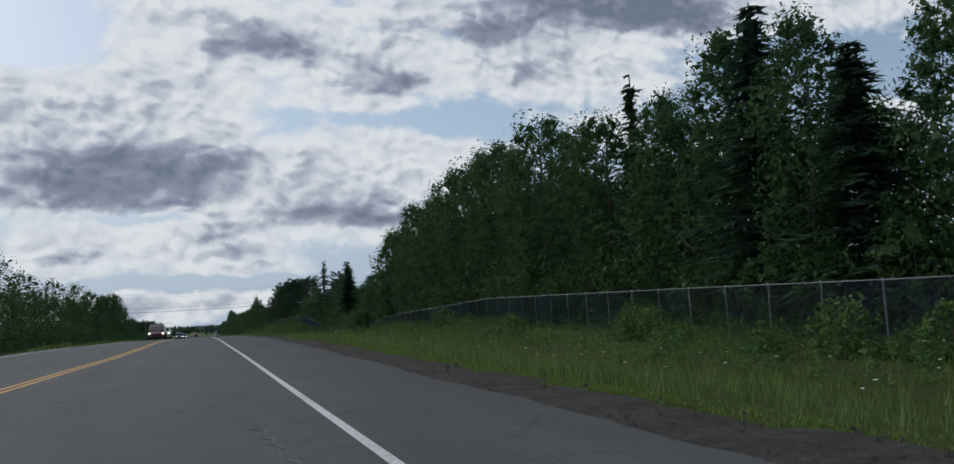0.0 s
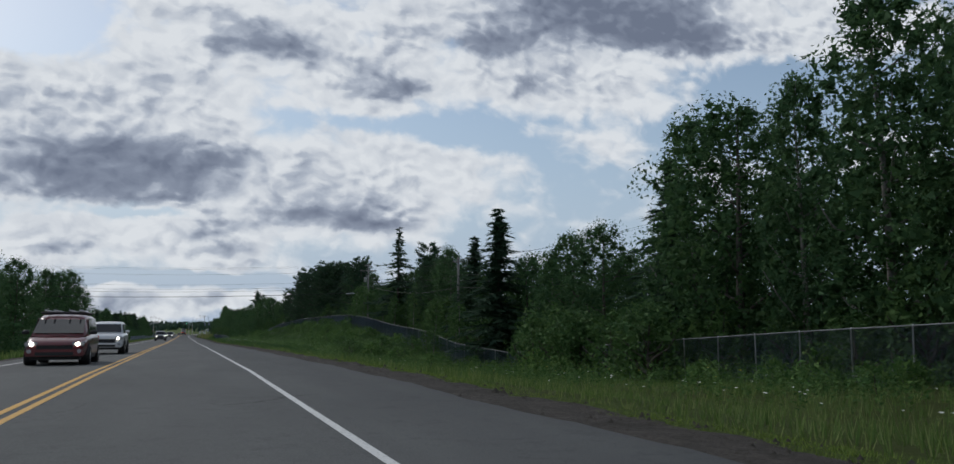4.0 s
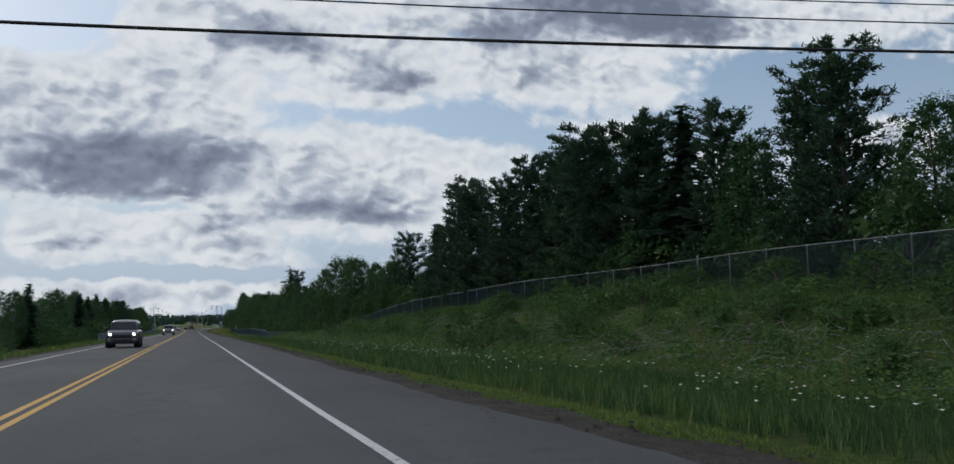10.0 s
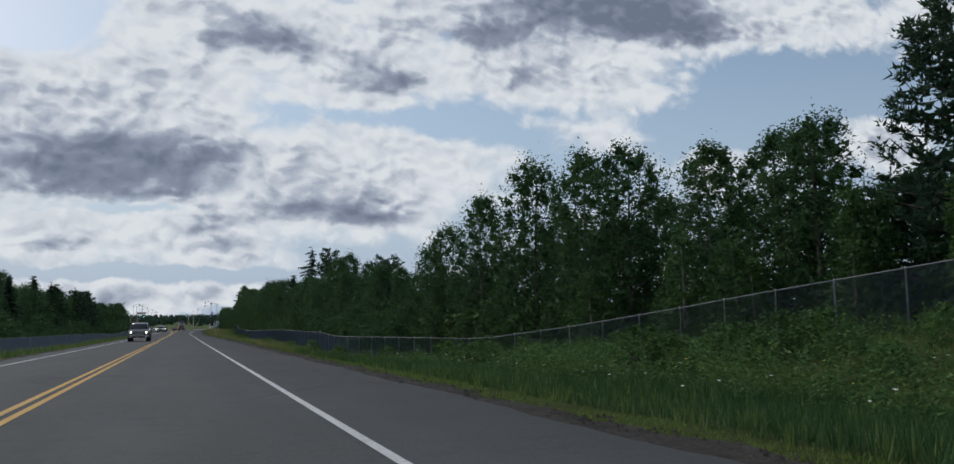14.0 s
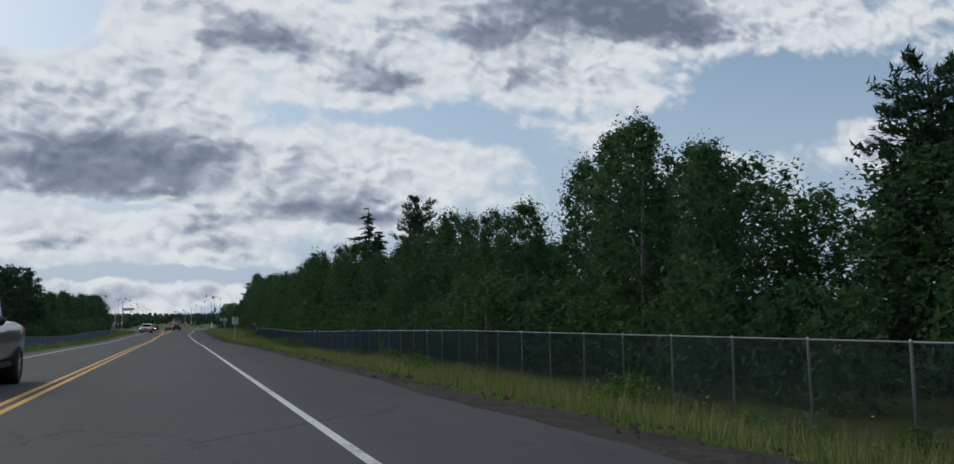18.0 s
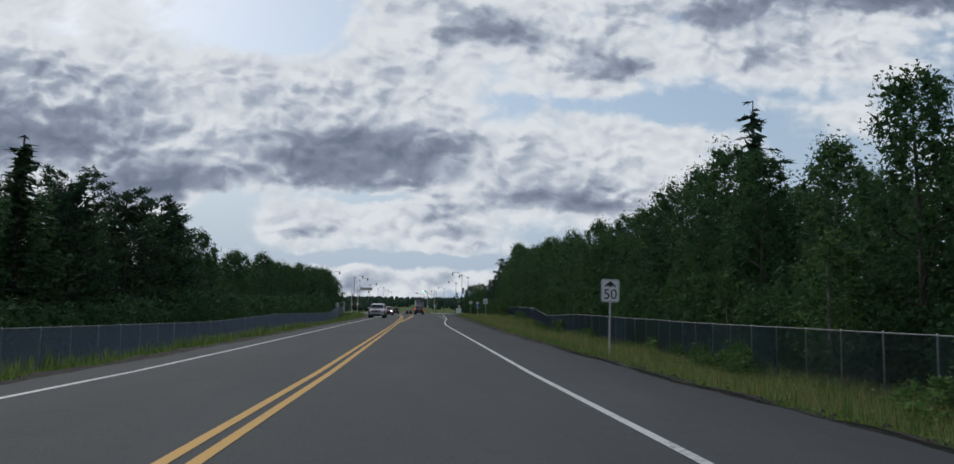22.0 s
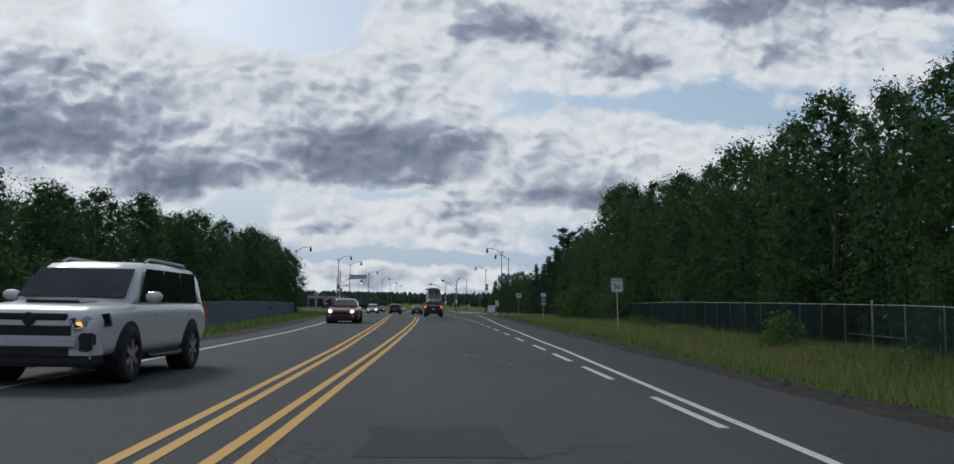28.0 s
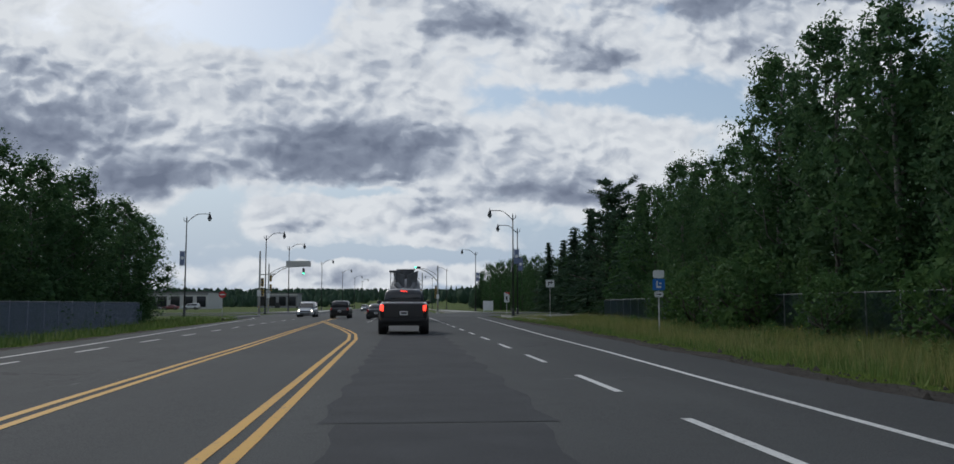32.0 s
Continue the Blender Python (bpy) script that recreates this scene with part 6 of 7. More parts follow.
def signal_head(parent, at, lit, body="signal_yellow"):
    hd = part("signal_head", boxed(-0.18, 0.18, -0.12, 0.12, -0.55, 0.55, 0.03), M[body], parent, "three-lamp traffic signal head", at)
    for k, z in enumerate((0.36, 0.0, -0.36)):
        part("lamp", lathe([(0.0, 0.02), (0.13, 0.02), (0.14, 0.0), (0.0, 0.0)], 16), M["green"] if lit and k == 2 else M["plastic"], hd, "lit green lamp" if lit and k == 2 else "", pose(0, -0.125, z, 90, 0, 0))
        part("visor", rods([(-0.15, -0.13, z + 0.03), (-0.12, -0.3, z + 0.13), (0.12, -0.3, z + 0.13), (0.15, -0.13, z + 0.03)], 0.02, 5), M["plastic"], hd)
    return hd


def traffic_signals():
    for x, y, sx, arm, board in ((-21.3, 722, 1, 6.5, True), (7.9, 724, -1, 4.2, False), (6.2, 760, -1, 5.0, False), (-17, 684, 1, 2.0, False)):
        x += veer(y)
        z = float(ground_z(x, y))
        ob = thing("traffic_signal", "grey steel signal mast with yellow signal heads", "traffic signal", pose(x, y, z), "signals at the junction")
        part("foot", lathe([(0.35, 0), (0.35, 0.1), (0.2, 0.2), (0.15, 0.5)], 12), M["concrete"], ob)
        part("mast", lathe([(0.15, 0.0), (0.13, 3), (0.11, 8.4), (0.02, 8.5)], 12), M["grey_pole"], ob, "", None, True)
        pts = [(0, 0, 5.6), (sx * 0.9, 0, 6.6), (sx * 2.0, 0, 7.4), (sx * 3.2, 0, 7.9), (sx * arm, 0, 8.1)] if arm > 3 else [(0, 0, 5.4), (sx * arm, 0, 5.5)]
        part("mast_arm", rods(pts, 0.065), M["grey_pole"], ob)
        if arm > 3:
            part("mast_arm", rods([(0, 0, 6.6), (sx * 0.9, 0, 7.3), (sx * 2.0, 0, 7.8), (sx * 3.2, 0, 8.1)], 0.05), M["grey_pole"], ob)
        if board:
            nb = part("name_board", boxed(2.9, 7.1, -0.08, -0.02, 8.0, 9.0, 0.03), M["sign_back"], ob, "long grey street name board seen edge-lit")
            part("board_rim", boxed(2.95, 7.05, -0.1, -0.081, 8.06, 8.94, 0.01), M["building_pale"], nb)
        for px, pz in ((sx * 0.35, 4.4), (sx * 0.35, 6.0 if board else 3.2)):
            signal_head(ob, pose(px, 0, pz, 0, 0, 0), False)
        if arm > 3:
            signal_head(ob, pose(sx * (arm - 0.6), -0.05, 7.2 if board else 8.1, 0, 0 if board else 90, 0), board or y == 724, "plastic")
        part("crossing_plate", boxed(-0.25, 0.25, -0.2, -0.17, 2.6, 3.4, 0.01), M["sign_white"], ob, "white pedestrian plate")
        part("push_button", boxed(-0.06, 0.06, -0.22, -0.14, 1.1, 1.35, 0.01), M["signal_yellow"], ob)


traffic_signals()


def kerbs():
    def kerb(points, label):
        v, f = [], []
        for i, (x, y) in enumerate(points):
            a, b = points[max(i - 1, 0)], points[min(i + 1, len(points) - 1)]
            t = Vector((b[0] - a[0], b[1] - a[1])).normalized()
            nx, ny = -t.y, t.x
            z = float(road_z(y))
            for d, h in ((-0.09, -0.15), (-0.09, 0.14), (-0.06, 0.16), (0.09, 0.16), (0.09, -0.15)):
                v.append((x + nx * d, y + ny * d, z + h))
            if i:
                for k in range(4):
                    p, q = (i - 1) * 5 + k, i * 5 + k
                    f.append((p, p + 1, q + 1, q))
        thing("kerb", label, "kerb", kind="structure", data=mesh_of("kerb", v, f, M["concrete"]))
    arc = lambda cx, cy, r, a0, a1: [(cx + r * math.cos(radians(a)), cy + r * math.sin(radians(a))) for a in np.linspace(a0, a1, 12)]
    kerb([(11.4, 640), (11.6, 660)] + arc(21.6, 674, 10, 180, 90) + [(60, 684)], "concrete kerb round the corner")
    kerb([(-16, 648), (-17, 662)] + arc(-29, 672, 12, 0, 90) + [(-80, 684)], "concrete kerb round the corner")
    kerb([(-80, 713)] + arc(-26, 724, 11, -90, 0) + [(-14.5, 760), (-12.5, 900)], "concrete kerb beyond the junction")
    kerb([(60, 713)] + arc(17.5, 723, 10, 270, 180) + [(7.3, 760), (7.1, 900)], "concrete kerb beyond the junction")
    # raised walk and islands
    for pts, z in (([(-30, 717), (-15.5, 726), (-15.2, 780), (-17, 780), (-24, 726)], 0.15), ([(30, 716.5), (9, 725), (8, 790), (10, 790), (14, 728)], 0.15), ([(12.2, 662), (13.5, 672), (22, 682), (26, 681), (15.4, 668)], 0.14)):
        bm = bmesh.new()
        bm.faces.new([bm.verts.new((x, y, float(road_z(y)) + z)) for x, y in pts])
        r = bmesh.ops.extrude_face_region(bm, geom=bm.faces[:])
        bmesh.ops.translate(bm, verts=[g for g in r["geom"] if isinstance(g, bmesh.types.BMVert)], vec=(0, 0, -0.3))
        bmesh.ops.recalc_face_normals(bm, faces=bm.faces)
        thing("pavement", "pale concrete walk at the junction corner", "pavement", kind="structure", data=bm_mesh("pavement", bm, M["concrete"]))


kerbs()


# ---- vehicles: each faces +y in its own frame ----
def loft(stations, section):
    """A closed skin over cross-sections along y."""
    bm = bmesh.new()
    rings = []
    for s in stations:
        half = section(*s[1:])
        ring = [bm.verts.new((x, s[0], z)) for x, z in half] + [bm.verts.new((-x, s[0], z)) for x, z in reversed(half) if x > 1e-4]
        rings.append(ring)
    for p, q in zip(rings[:-1], rings[1:]):
        for k in range(len(p)):
            bm.faces.new((p[k], p[(k + 1) % len(p)], q[(k + 1) % len(p)], q[k]))
    bm.faces.new(rings[0]), bm.faces.new(rings[-1])
    bmesh.ops.recalc_face_normals(bm, faces=bm.faces)
    return bm


def lower_section(hw, z0, z1):
    d = z1 - z0
    return [(0, z0), (hw * 0.86, z0), (hw * 0.96, z0 + 0.06), (hw * 0.985, z0 + 0.30 * d), (hw, z0 + 0.55 * d), (hw * 0.985, z0 + 0.78 * d), (hw * 0.95, z1 - 0.05), (hw * 0.90, z1 - 0.01), (hw * 0.55, z1 + 0.012), (0, z1 + 0.018)]


def cabin_section(hb, ht, z0, z1):
    return [(0, z0), (hb, z0), (hb * 0.6 + ht * 0.4, z0 * 0.6 + z1 * 0.4), (ht + 0.02, z1 - 0.10), (ht - 0.06, z1 - 0.02), (ht * 0.5, z1 + 0.01), (0, z1 + 0.015)]


def quad(pts, thick=0.008):
    bm = bmesh.new()
    bm.faces.new([bm.verts.new(p) for p in pts])
    bm.normal_update()
    nrm = bm.faces[:][0].normal.copy()
    r = bmesh.ops.extrude_face_region(bm, geom=bm.faces[:])
    bmesh.ops.translate(bm, verts=[g for g in r["geom"] if isinstance(g, bmesh.types.BMVert)], vec=nrm * thick)
    bmesh.ops.recalc_face_normals(bm, faces=bm.faces)
    return bm


def wheel_meshes(r, w):
    tyre = lathe([(r * 0.62, -w / 2), (r * 0.92, -w / 2), (r, -w / 2 + 0.04), (r, w / 2 - 0.04), (r * 0.92, w / 2), (r * 0.62, w / 2), (r * 0.60, 0.0)], 28, "x", False)
    rim = lathe([(r * 0.62, -w * 0.45), (r * 0.62, w * 0.40), (r * 0.58, w * 0.42), (r * 0.55, w * 0.32), (0.02, w * 0.30)], 28, "x")
    spokes = bmesh.new()
    for k in range(6):
        a = k * math.pi / 3
        m = pose(w * 0.40, 0, 0) @ Matrix.Rotation(a, 4, "X")
        bmesh.ops.create_cube(spokes, size=1, matrix=m @ pose(0, 0, r * 0.33) @ Matrix.Diagonal((0.03, r * 0.19, r * 0.52, 1)))
    bmesh.ops.create_cone(spokes, cap_ends=True, segments=12, radius1=r * 0.14, radius2=r * 0.12, depth=0.05, matrix=pose(w * 0.42, 0, 0, 0, 90, 0))
    return bm_mesh("tyre", tyre, M["tyre"], True), bm_mesh("rim", rim, M["plastic"], True), bm_mesh("spokes", spokes, M["rim"])


STYLES = {
    # length, width, body stations (y, half width, low, high), cabin stations (y, base half, roof half, low, high), wheel radius, axles
    "suv": dict(L=4.83, W=1.92, body=[(-2.40, 0.86, 0.55, 1.00), (-2.34, 0.92, 0.46, 1.10), (-2.0, 0.955, 0.40, 1.14), (0.4, 0.96, 0.38, 1.13), (1.15, 0.96, 0.38, 1.12), (1.9, 0.94, 0.40, 1.08), (2.25, 0.90, 0.42, 1.02), (2.38, 0.82, 0.48, 0.92)],
                cabin=[(-2.30, 0.86, 0.74, 1.08, 1.62), (-2.05, 0.87, 0.75, 1.08, 1.74), (-0.6, 0.88, 0.76, 1.08, 1.78), (0.35, 0.88, 0.75, 1.08, 1.74), (0.62, 0.88, 0.74, 1.08, 1.64), (1.22, 0.88, 0.82, 1.07, 1.14)], r=0.385, axles=(-1.40, 1.39)),
    "sedan": dict(L=4.5, W=1.72, body=[(-2.22, 0.74, 0.42, 0.84), (-2.1, 0.82, 0.34, 0.92), (-1.3, 0.86, 0.28, 0.96), (0.6, 0.86, 0.26, 0.93), (1.4, 0.85, 0.27, 0.88), (2.0, 0.80, 0.30, 0.78), (2.22, 0.70, 0.36, 0.66)],
                  cabin=[(-1.55, 0.74, 0.62, 0.90, 1.02), (-1.0, 0.77, 0.60, 0.90, 1.36), (-0.3, 0.78, 0.60, 0.90, 1.44), (0.25, 0.78, 0.60, 0.90, 1.41), (0.45, 0.78, 0.61, 0.90, 1.34), (1.15, 0.76, 0.68, 0.88, 0.94)], r=0.31, axles=(-1.3, 1.33)),
    "van": dict(L=5.1, W=1.98, body=[(-2.5, 0.90, 0.45, 0.98), (-2.4, 0.96, 0.36, 1.05), (0.6, 0.98, 0.32, 1.04), (1.6, 0.97, 0.32, 1.00), (2.3, 0.90, 0.36, 0.86), (2.5, 0.80, 0.42, 0.72)],
                cabin=[(-2.42, 0.88, 0.76, 1.0, 1.62), (-2.2, 0.9, 0.78, 1.0, 1.74), (0.0, 0.9, 0.78, 1.0, 1.77), (0.5, 0.9, 0.77, 1.0, 1.70), (0.7, 0.9, 0.78, 1.0, 1.60), (1.75, 0.88, 0.84, 0.98, 1.04)], r=0.33, axles=(-1.5, 1.55)),
    "pickup": dict(L=5.8, W=2.0, body=[(-2.85, 0.93, 0.62, 1.24), (-2.8, 0.97, 0.58, 1.28), (-0.75, 0.99, 0.52, 1.28), (0.7, 0.99, 0.50, 1.24), (1.9, 0.99, 0.50, 1.20), (2.7, 0.96, 0.50, 1.14), (2.85, 0.88, 0.55, 1.02)],
                   cabin=[(-0.78, 0.88, 0.76, 1.20, 1.70), (-0.65, 0.88, 0.76, 1.20, 1.86), (0.1, 0.89, 0.76, 1.20, 1.92), (0.75, 0.89, 0.75, 1.20, 1.88), (0.95, 0.89, 0.75, 1.20, 1.78), (1.62, 0.89, 0.84, 1.18, 1.24)], r=0.41, axles=(-1.75, 1.85)),
}


def vehicle(style, name, label, at, paint_key, heads=False, brakes=False, rails=False, group=""):
    s = STYLES[style]
    car = thing(name, label, "car" if style != "pickup" else "pickup truck", at, group)
    hw = s["W"] / 2
    bm = loft(s["body"], lower_section)
    bmesh.ops.subdivide_edges(bm, edges=bm.edges[:], cuts=1, use_grid_fill=True, smooth=0.35)
    body = part("body", bm, M[paint_key], car, "", None, True)
    cab = s["cabin"]
    part("roof_shell", loft(cab, cabin_section), M[paint_key], car, "", None, True)
    front, fb = cab[-1], cab[-2]
    # glass: windscreen, rear window and side lights just proud of the shell
    e = 0.012
    ws = [(-fb[2] + 0.03, fb[0] + 0.03, fb[4] - 0.04), (fb[2] - 0.03, fb[0] + 0.03, fb[4] - 0.04), (front[2] - 0.04, front[0] - 0.04, front[4] + 0.03), (-front[2] + 0.04, front[0] - 0.04, front[4] + 0.03)]
    part("windscreen", quad([(x, y + 0.02, z + 0.03) for x, y, z in ws], e), M["glass"], car, "dark reflective windscreen")
    r0, r1 = cab[0], cab[1]
    rw = [(-r1[2] + 0.08, r1[0] - 0.03, r1[4] - 0.10), (r1[2] - 0.08, r1[0] - 0.03, r1[4] - 0.10), (r0[1] - 0.10, r0[0] - 0.03, r0[3] + 0.12), (-r0[1] + 0.10, r0[0] - 0.03, r0[3] + 0.12)]
    part("rear_window", quad([(x, y - 0.015, z) for x, y, z in rw], e), M["glass"], car, "dark rear window")
    y_hi, y_lo = cab[-2][0] - 0.12, cab[1][0] + 0.15
    splits = np.linspace(y_lo, y_hi, 4 if style in ("suv", "van") else 3)
    hb, ht, z0, z1 = cab[2][1], cab[2][2], cab[2][3] + 0.06, cab[2][4] - 0.13
    for sx in (-1, 1):
        xb, xt = sx * (hb * 0.96 + 0.035), sx * (ht + 0.045)
        for a, b in zip(splits[:-1], splits[1:]):
            last = b == splits[-1]
            pts = [(xb, a + 0.03, z0), (xb, b - 0.03 + (0.42 if last else 0), z0), (xt, b - 0.03, z1), (xt, a + 0.03, z1)]
            part("side_window", quad(pts if sx > 0 else pts[::-1], e), M["glass"], car, "dark side window")
        for y in splits[1:]:
            part("door_handle", boxed(sx * hw * 0.985 - 0.02, sx * hw * 0.985 + 0.02, y - 0.28, y - 0.10, z0 - 0.20, z0 - 0.165, 0.008), M[paint_key], car)
        m = part("mirror", lathe([(0.0, -0.125), (0.045, -0.115), (0.075, -0.07), (0.085, 0.0), (0.075, 0.07), (0.045, 0.11), (0.0, 0.12)], 14, "x"), M["plastic" if paint_key != "white_car" else paint_key], car, "door mirror", pose(sx * (hw + 0.10), front[0] - 0.42, z0 + 0.08))
        part("mirror_arm", boxed(-0.1, 0.05, -0.02, 0.02, -0.06, -0.03) if sx > 0 else boxed(-0.05, 0.1, -0.02, 0.02, -0.06, -0.03), M["plastic"], m)
        part("sill", boxed(sx * hw * 0.93 - 0.05, sx * hw * 0.93 + 0.05, s["axles"][0] + 0.5, s["axles"][1] - 0.5, s["body"][3][2] - 0.10, s["body"][3][2] + 0.03, 0.02), M["plastic"], car, "dark sill")
    ty, rm, sp = wheel_meshes(s["r"], 0.24)
    for y in s["axles"]:
        for sx in (-1, 1):
            part("wheel_arch", rod(bmesh.new(), (sx * (hw - 0.30), y, s["r"] + 0.05), (sx * (hw + 0.004), y, s["r"] + 0.05), s["r"] + 0.055, s["r"] + 0.05, 26), M["plastic"], car, "dark wheel arch")
            wh = part("wheel", ty, None, car, "black tyre on an alloy rim", pose(sx * (hw - 0.07), y, s["r"], 0, 0, 0 if sx > 0 else 180))
            part("rim", rm, None, wh), part("spokes", sp, None, wh, "bright spokes")
    part("underbody", boxed(-hw * 0.8, hw * 0.8, s["body"][0][0] + 0.15, s["body"][-1][0] - 0.15, s["body"][3][2] - 0.12, s["body"][3][2] + 0.15), M["plastic"], car)
    nf, nb = s["body"][-1], s["body"][0]
    zf, zb = (nf[2] + nf[3]) / 2, (nb[2] + nb[3]) / 2
    yf, yb = nf[0], nb[0]
    g = part("grille", boxed(-hw * 0.58, hw * 0.58, yf - 0.08, yf + 0.02, zf - 0.09, zf + 0.13, 0.02), M["plastic"], car, "black grille")
    for k in range(4):
        part("grille_bar", boxed(-hw * 0.56, hw * 0.56, yf + 0.015, yf + 0.03, zf - 0.06 + 0.05 * k, zf - 0.045 + 0.05 * k), M["chrome" if style == "pickup" else "plastic"], g)
    part("front_bumper", boxed(-hw * 0.93, hw * 0.93, yf - 0.28, yf + 0.09, nf[2] - 0.10, nf[2] + 0.14, 0.05), M[paint_key if style != "pickup" else "chrome"], car)
    part("lower_grille", boxed(-hw * 0.6, hw * 0.6, yf + 0.085, yf + 0.095, nf[2] - 0.06, nf[2] + 0.05), M["plastic"], car)
    part("rear_bumper", boxed(-hw * 0.92, hw * 0.92, yb - 0.09, yb + 0.25, nb[2] - 0.10, nb[2] + 0.10, 0.05), M["plastic" if style in ("suv", "pickup") else paint_key], car)
    for sx in (-1, 1):
        if rails:
            hx = [(sx * 0.54, yf + 0.035, zf + 0.20), (sx * 0.955, yf - 0.22, zf + 0.28), (sx * 0.985, yf - 0.24, zf + 0.12), (sx * 0.62, yf + 0.06, zf + 0.07)]
            hl = part("headlamp", quad(hx if sx < 0 else hx[::-1], 0.03), M["glass"], car, "dark swept-back headlamp")
            part("lamp_bezel", rods([hx[0], hx[1], hx[2], hx[3], hx[0]], 0.012, 6), M["chrome"], hl, "bright lamp edge")
        else:
            hl = part("headlamp", boxed(sx * hw * 0.74 - 0.20, sx * hw * 0.74 + 0.20, yf - 0.22, yf + 0.012, zf + 0.09, zf + 0.24, 0.03), M["lens"], car, "clear headlamp")
        part("bulb", lathe([(0.0, 0.0), (0.07, 0.0), (0.075, 0.02), (0.0, 0.035)], 14), M["head" if heads else "lens"], hl, "lit bulb" if heads else "", pose(sx * hw * (0.78 if rails else 0.72), yf + (-0.02 if rails else 0.012), zf + 0.165, -90, 0, sx * -35 if rails else 0))
        part("fog_lamp", lathe([(0.0, 0.0), (0.06, 0.0), (0.07, 0.03)], 12), M["lens"], car, "", pose(sx * hw * 0.78, yf + 0.07, nf[2] + 0.08, -90, 0, 0))
        tl = part("tail_lamp", boxed(sx * hw * 0.86 - 0.10, sx * hw * 0.86 + 0.07, yb - 0.03, yb + 0.12, zb + 0.02, zb + 0.30, 0.03), M["tail" if brakes else "sign_red"], car, "lit red tail lamp" if brakes else "red tail lamp")
    part("number_plate", boxed(-0.16, 0.16, yb - 0.105, yb - 0.09, zb - 0.12, zb + 0.04), M["sign_white"], car, "white number plate")
    part("plate_marks", boxed(-0.12, 0.12, yb - 0.108, yb - 0.1055, zb - 0.08, zb), M["sign_ink"], car, "dark bar on the number plate")
    if brakes:
        part("high_brake_lamp", boxed(-0.14, 0.14, r1[0] - 0.06, r1[0] - 0.03, r1[4] - 0.07, r1[4] - 0.03), M["tail"], car, "lit red high brake lamp")
    if rails:
        for sx in (-1, 1):
            part("roof_rail", rods([(sx * 0.62, -1.9, 1.74), (sx * 0.64, -1.8, 1.80), (sx * 0.64, -0.1, 1.82), (sx * 0.64, 0.1, 1.76)], 0.022), M["sign_back"], car, "grey roof rail")
            part("side_step", rods([(sx * (hw + 0.02), -0.75, 0.36), (sx * (hw + 0.05), -0.6, 0.33), (sx * (hw + 0.05), 0.6, 0.33), (sx * (hw + 0.02), 0.75, 0.36)], 0.035), M["plastic"], car, "black side step")
        part("hood_scoop", boxed(-0.42, 0.42, 1.15, 1.75, 1.10, 1.165, 0.03), M[paint_key], car, "raised hood scoop")
        part("scoop_mouth", boxed(-0.36, 0.36, 1.70, 1.757, 1.115, 1.15), M["plastic"], car)
        part("upper_grille", boxed(-0.50, 0.50, 2.30, 2.405, 0.88, 0.97, 0.02), M["plastic"], car, "narrow upper grille with a dark oval badge")
        part("badge", lathe([(0.0, 0.0), (0.09, 0.0), (0.08, 0.02), (0.0, 0.025)], 16), M["plastic"], car, "", pose(0, 2.405, 0.90, -90, 0, 0))
        part("skid_plate", boxed(-0.72, 0.72, 2.34, 2.52, 0.50, 0.68, 0.05), M["silver_car"], car, "silver lower bumper")
        part("air_dam", boxed(-0.86, 0.86, 2.0, 2.44, 0.28, 0.49, 0.04), M["plastic"], car, "black lower air dam")
        for sx in (-1, 1):
            part("indicator", boxed(sx * 0.66 - 0.06, sx * 0.66 + 0.06, 2.33, 2.398, 0.81, 0.86, 0.01), M["amber"], car, "glowing amber indicator")
            part("lamp_pod", boxed(sx * 0.78 - 0.08, sx * 0.78 + 0.08, 2.20, 2.50, 0.48, 0.72, 0.02), M["plastic"], car, "black fog lamp surround")
    if style == "pickup":
        part("bed_floor", boxed(-0.82, 0.82, -2.75, -0.85, 1.285, 1.305), M["plastic"], car, "dark bed cover")
        part("tailgate", boxed(-0.80, 0.80, yb - 0.025, yb + 0.02, 0.74, 1.24, 0.02), M[paint_key], car, "black tailgate")
    return car


def lane(y):
    return float(road_z(y))


def on_road(x, y, turn):
    x += veer(y)
    return pose(x, y, float(surface(x, y)), 0, 0, turn)


vehicle("suv", "off_road_vehicle", "white off-road SUV with roof rails and a hood scoop", on_road(-5.15, 522.2, 178), "white_car", rails=True)
vehicle("sedan", "sedan", "dark red older sedan with headlamps lit", on_road(-4.85, 560.5, 180), "red_car", heads=True)
vehicle("pickup", "pickup_truck", "grey pickup truck with a chrome grille and lit headlamps", on_road(-3.95, 362, 180), "grey_car", heads=True)
vehicle("suv", "crossover", "dark grey SUV in the oncoming lane with lit headlamps", on_road(-3.95, 249, 180), "grey_car", heads=True)
vehicle("van", "minivan", "dark red minivan with ladders on its roof rack and lit headlamps", on_road(-4.0, 110, 180), "red_car", heads=True)
vehicle("suv", "crossover", "white SUV following the minivan with lit headlamps", on_road(-3.9, 128, 180), "white_car", heads=True)
vehicle("pickup", "pickup_truck", "black pickup truck with brake lamps lit", on_road(0.95, 608.0, 0), "black_car", brakes=True)
vehicle("suv", "crossover", "black SUV waiting in the turning lane", on_road(-5.0, 660, 0), "black_car")
vehicle("van", "minivan", "silver minivan with headlamps lit beyond the junction", on_road(-9.6, 672, 180), "silver_car", heads=True)
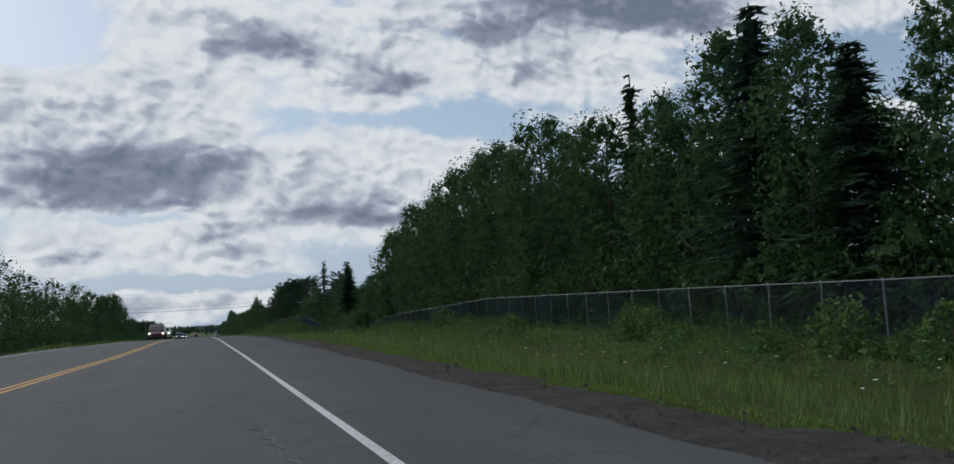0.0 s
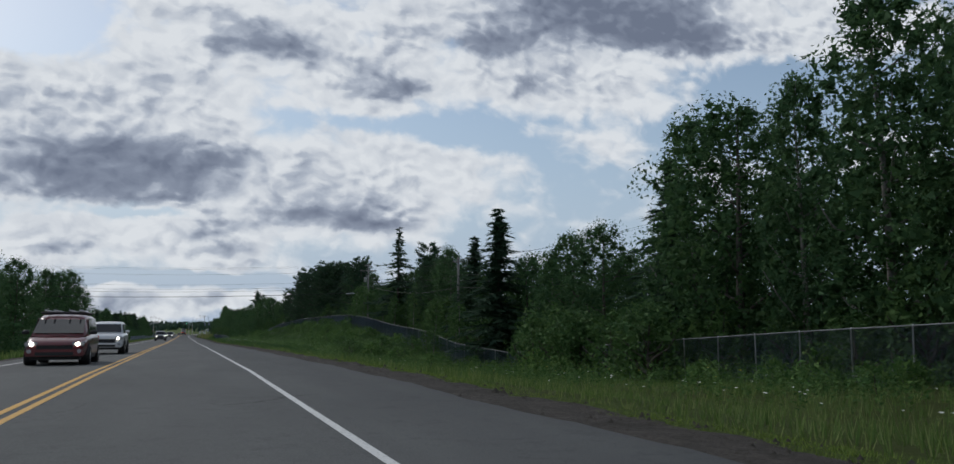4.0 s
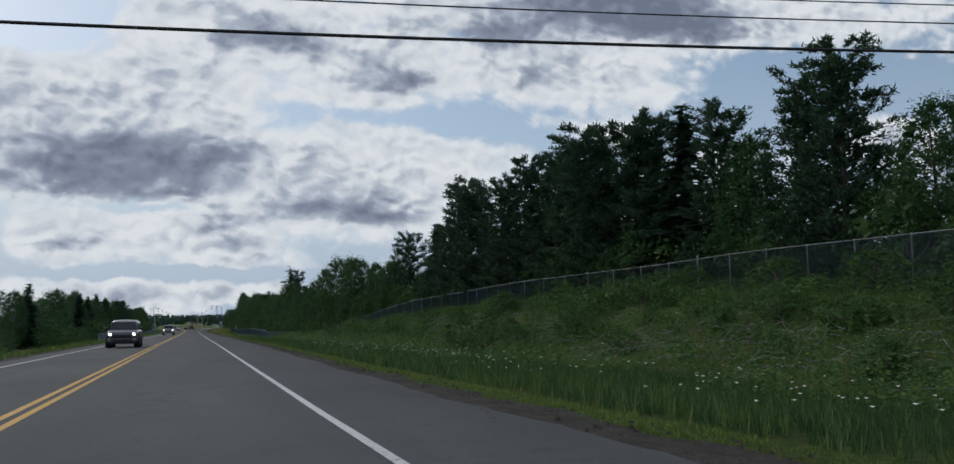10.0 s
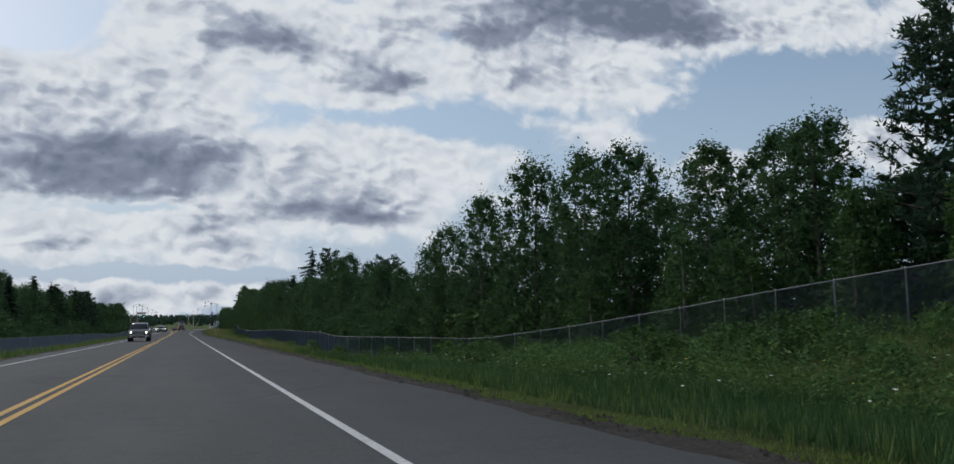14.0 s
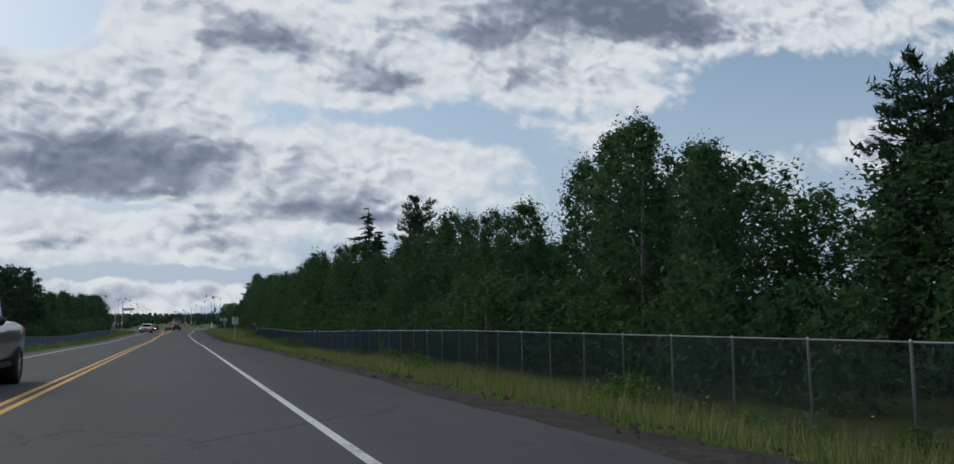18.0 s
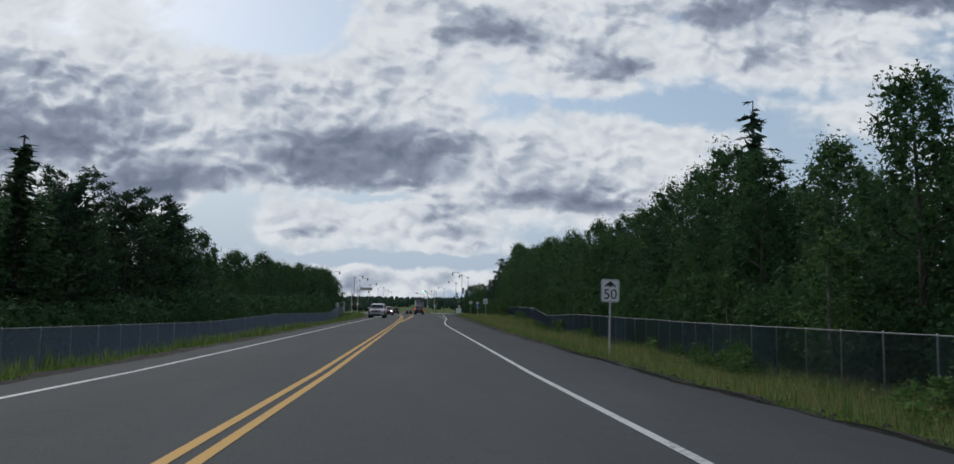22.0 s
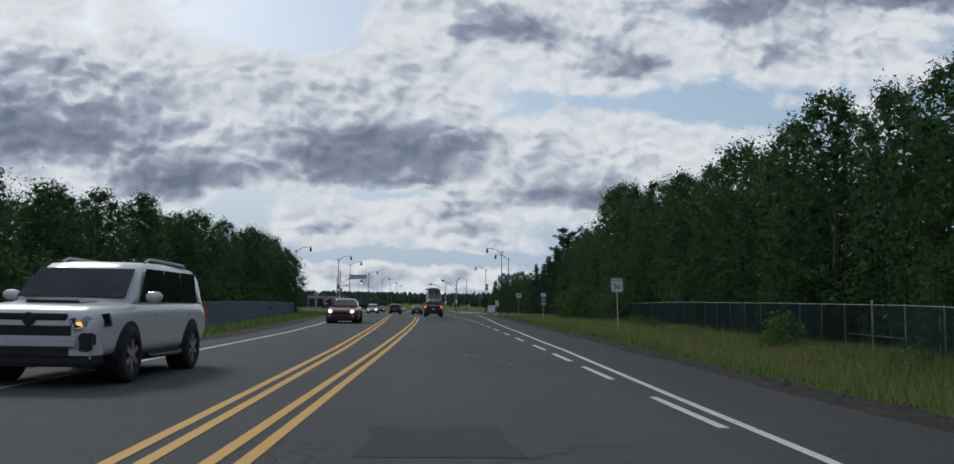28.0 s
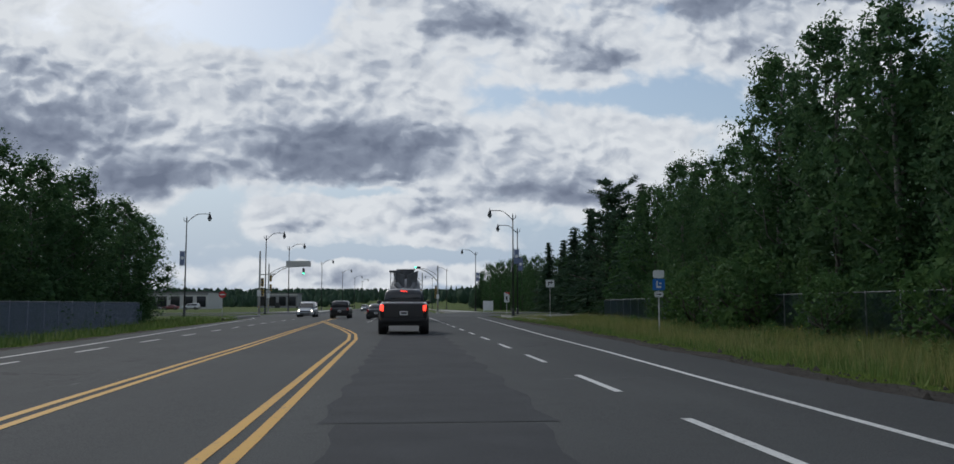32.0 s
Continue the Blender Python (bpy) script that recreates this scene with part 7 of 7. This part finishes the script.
vehicle("sedan", "sedan", "grey sedan beyond the junction", on_road(-11.5, 745, 180), "grey_car", heads=True)
vehicle("sedan", "sedan", "silver sedan beyond the junction with headlamps lit", on_road(-6.5, 770, 180), "silver_car", heads=True)
vehicle("sedan", "sedan", "black car ahead of the pickup", on_road(-1.2, 652, 0), "black_car")
rack = thing("roof_ladders", "ladders and pipes tied on a van's roof rack", "ladder", on_road(-4.0, 110, 180))
for x in (-0.55, -0.2, 0.3, 0.6):
    part("ladder_rail", rod(bmesh.new(), (x, -2.2, 1.90), (x, 0.7, 1.92), 0.03), M["sign_back"], rack)
for y in (-1.8, -0.6, 0.4):
    part("rack_bar", rod(bmesh.new(), (-0.75, y, 1.83), (0.75, y, 1.83), 0.04), M["plastic"], rack)


def mixer_truck(x, y):
    t = thing("concrete_mixer", "grey concrete mixer truck seen from behind with chutes folded", "truck", on_road(x, y, 0))
    M["drum"] = paint("mixer_drum_paint", (0.20, 0.21, 0.225), 0.5, wear=0.35)
    part("drum", lathe([(0.45, -3.1), (0.62, -2.9), (0.95, -2.0), (1.22, -0.6), (1.2, 0.8), (0.9, 2.0), (0.5, 2.4)], 24), M["drum"], t, "grey steel drum with spiral seams", pose(0, 0.4, 2.45, -76, 0, 0), True)
    part("chassis", boxed(-0.45, 0.45, -3.6, 4.6, 0.75, 1.05, 0.03), M["plastic"], t)
    part("cab", boxed(-1.15, 1.15, 3.0, 4.8, 0.9, 2.9, 0.12), M["white_car"], t, "white cab")
    for sx in (-1, 1):
        part("hopper", quad([(sx * 0.10, -3.5, 3.5), (sx * 0.95, -3.0, 3.9), (sx * 0.85, -2.7, 2.9), (sx * 0.1, -3.3, 2.6)] if sx > 0 else [(sx * 0.1, -3.3, 2.6), (sx * 0.85, -2.7, 2.9), (sx * 0.95, -3.0, 3.9), (sx * 0.10, -3.5, 3.5)], 0.04), M["drum"], t, "sloping hopper wing")
        part("chute", rod(bmesh.new(), (sx * 0.7, -3.2, 2.9), (-sx * 0.2 + 0.2, -3.9, 1.6), 0.22, 0.18), M["drum"], t, "folded steel chute")
        part("fender", boxed(sx * 1.0 - 0.28, sx * 1.0 + 0.28, -2.9, -0.9, 1.25, 1.33, 0.03), M["plastic"], t)
        part("tail_lamp", boxed(sx * 0.95 - 0.12, sx * 0.95 + 0.12, -3.66, -3.6, 0.95, 1.1), M["tail"], t, "lit red tail lamp")
        for wy in (-2.6, -1.3, 3.4):
            wh = part("wheel", rod(bmesh.new(), (sx * 0.62, wy, 0.52), (sx * 1.2, wy, 0.52), 0.52, 0.5, 22), M["tyre"], t, "large black tyre")
            part("hub", rod(bmesh.new(), (sx * 1.19, wy, 0.52), (sx * 1.23, wy, 0.52), 0.26, 0.2, 14), M["rim"], wh)
        part("ladder_rail", rod(bmesh.new(), (-1.15 + 0.35 * (sx > 0), -3.1, 1.1), (-1.15 + 0.35 * (sx > 0), -3.2, 3.9), 0.03), M["galv"], t)
    for k in range(8):
        part("rung", rod(bmesh.new(), (-1.15, -3.15, 1.4 + 0.32 * k), (-0.8, -3.15, 1.4 + 0.32 * k), 0.02), M["galv"], t)
    part("charge_hopper", lathe([(0.35, 3.3), (0.7, 3.95), (0.72, 4.0), (0.6, 4.0)], 16), M["drum"], t, "", pose(0, -2.6, 0))
    part("platform", boxed(-1.25, -0.4, -3.3, -2.6, 3.75, 3.9, 0.02), M["drum"], t)
    part("mudflap", boxed(-1.2, 1.2, -3.5, -3.46, 0.35, 1.0), M["tyre"], t)


mixer_truck(1.35, 639.0)


# ---- buildings and lots beyond the junction ----
def low_building(x0, x1, y0, y1, h, mat, label, bays, fascia=None):
    z = float(ground_z((x0 + x1) / 2, y0)) - 0.3
    b = thing("building", label, "building", pose(x0, y0, z))
    w, d = x1 - x0, y1 - y0
    part("wall", boxed(0, w, 0, d, 0, h), M[mat], b)
    part("roof", boxed(-0.3, w + 0.3, -0.3, d + 0.3, h, h + 0.35), M["roof"], b, "flat dark roof")
    part("parapet", boxed(-0.15, w + 0.15, -0.16, -0.02, h - 0.7, h - 0.004), M[fascia or "building_pale"], b)
    step = w / bays
    for k in range(bays):
        win = part("window", boxed(k * step + step * 0.15, (k + 1) * step - step * 0.15, -0.08, 0.05, 1.0, h - 1.2), M["glass"], b, "dark window")
        part("frame", boxed(k * step + step * 0.12, (k + 1) * step - step * 0.12, -0.05, 0.04, 0.85, 1.0), M["galv"], win)
    part("door", boxed(w * 0.5 - 1, w * 0.5 + 1, -0.1, 0.04, 0.0, 2.4), M["plastic"], b)
    for k in range(max(1, bays // 3)):
        part("roof_unit", boxed(w * (0.2 + 0.3 * k) - 1, w * (0.2 + 0.3 * k) + 1, d * 0.3, d * 0.3 + 2, h + 0.35, h + 1.5, 0.03), M["galv"], b)


low_building(-150, -96, 880, 900, 6.5, "building", "long low grey commercial building", 14)
low_building(-94, -62, 850, 872, 5.5, "building_pale", "low pale commercial building with a dark fascia", 8, "building")
low_building(-60, -44, 930, 945, 6, "building", "small grey building among trees", 4)
low_building(-230, -165, 900, 925, 7, "building", "long low grey commercial building", 12)
low_building(34, 60, 905, 922, 6, "building_pale", "low pale building beyond the trees", 6)
for i, (x, y, k, st) in enumerate(((-60, 820, "silver_car", "suv"), (-66, 822, "red_car", "sedan"), (-73, 820, "white_car", "sedan"), (-82, 823, "grey_car", "suv"), (-90, 820, "silver_car", "sedan"))):
    vehicle(st, "parked_car", {"silver_car": "silver", "red_car": "dark red", "white_car": "white", "grey_car": "grey"}[k] + " car parked in the lot beyond the junction", pose(x, y, float(ground_z(x, y)), 0, 0, 90 + 3 * i), k, group="parked cars")
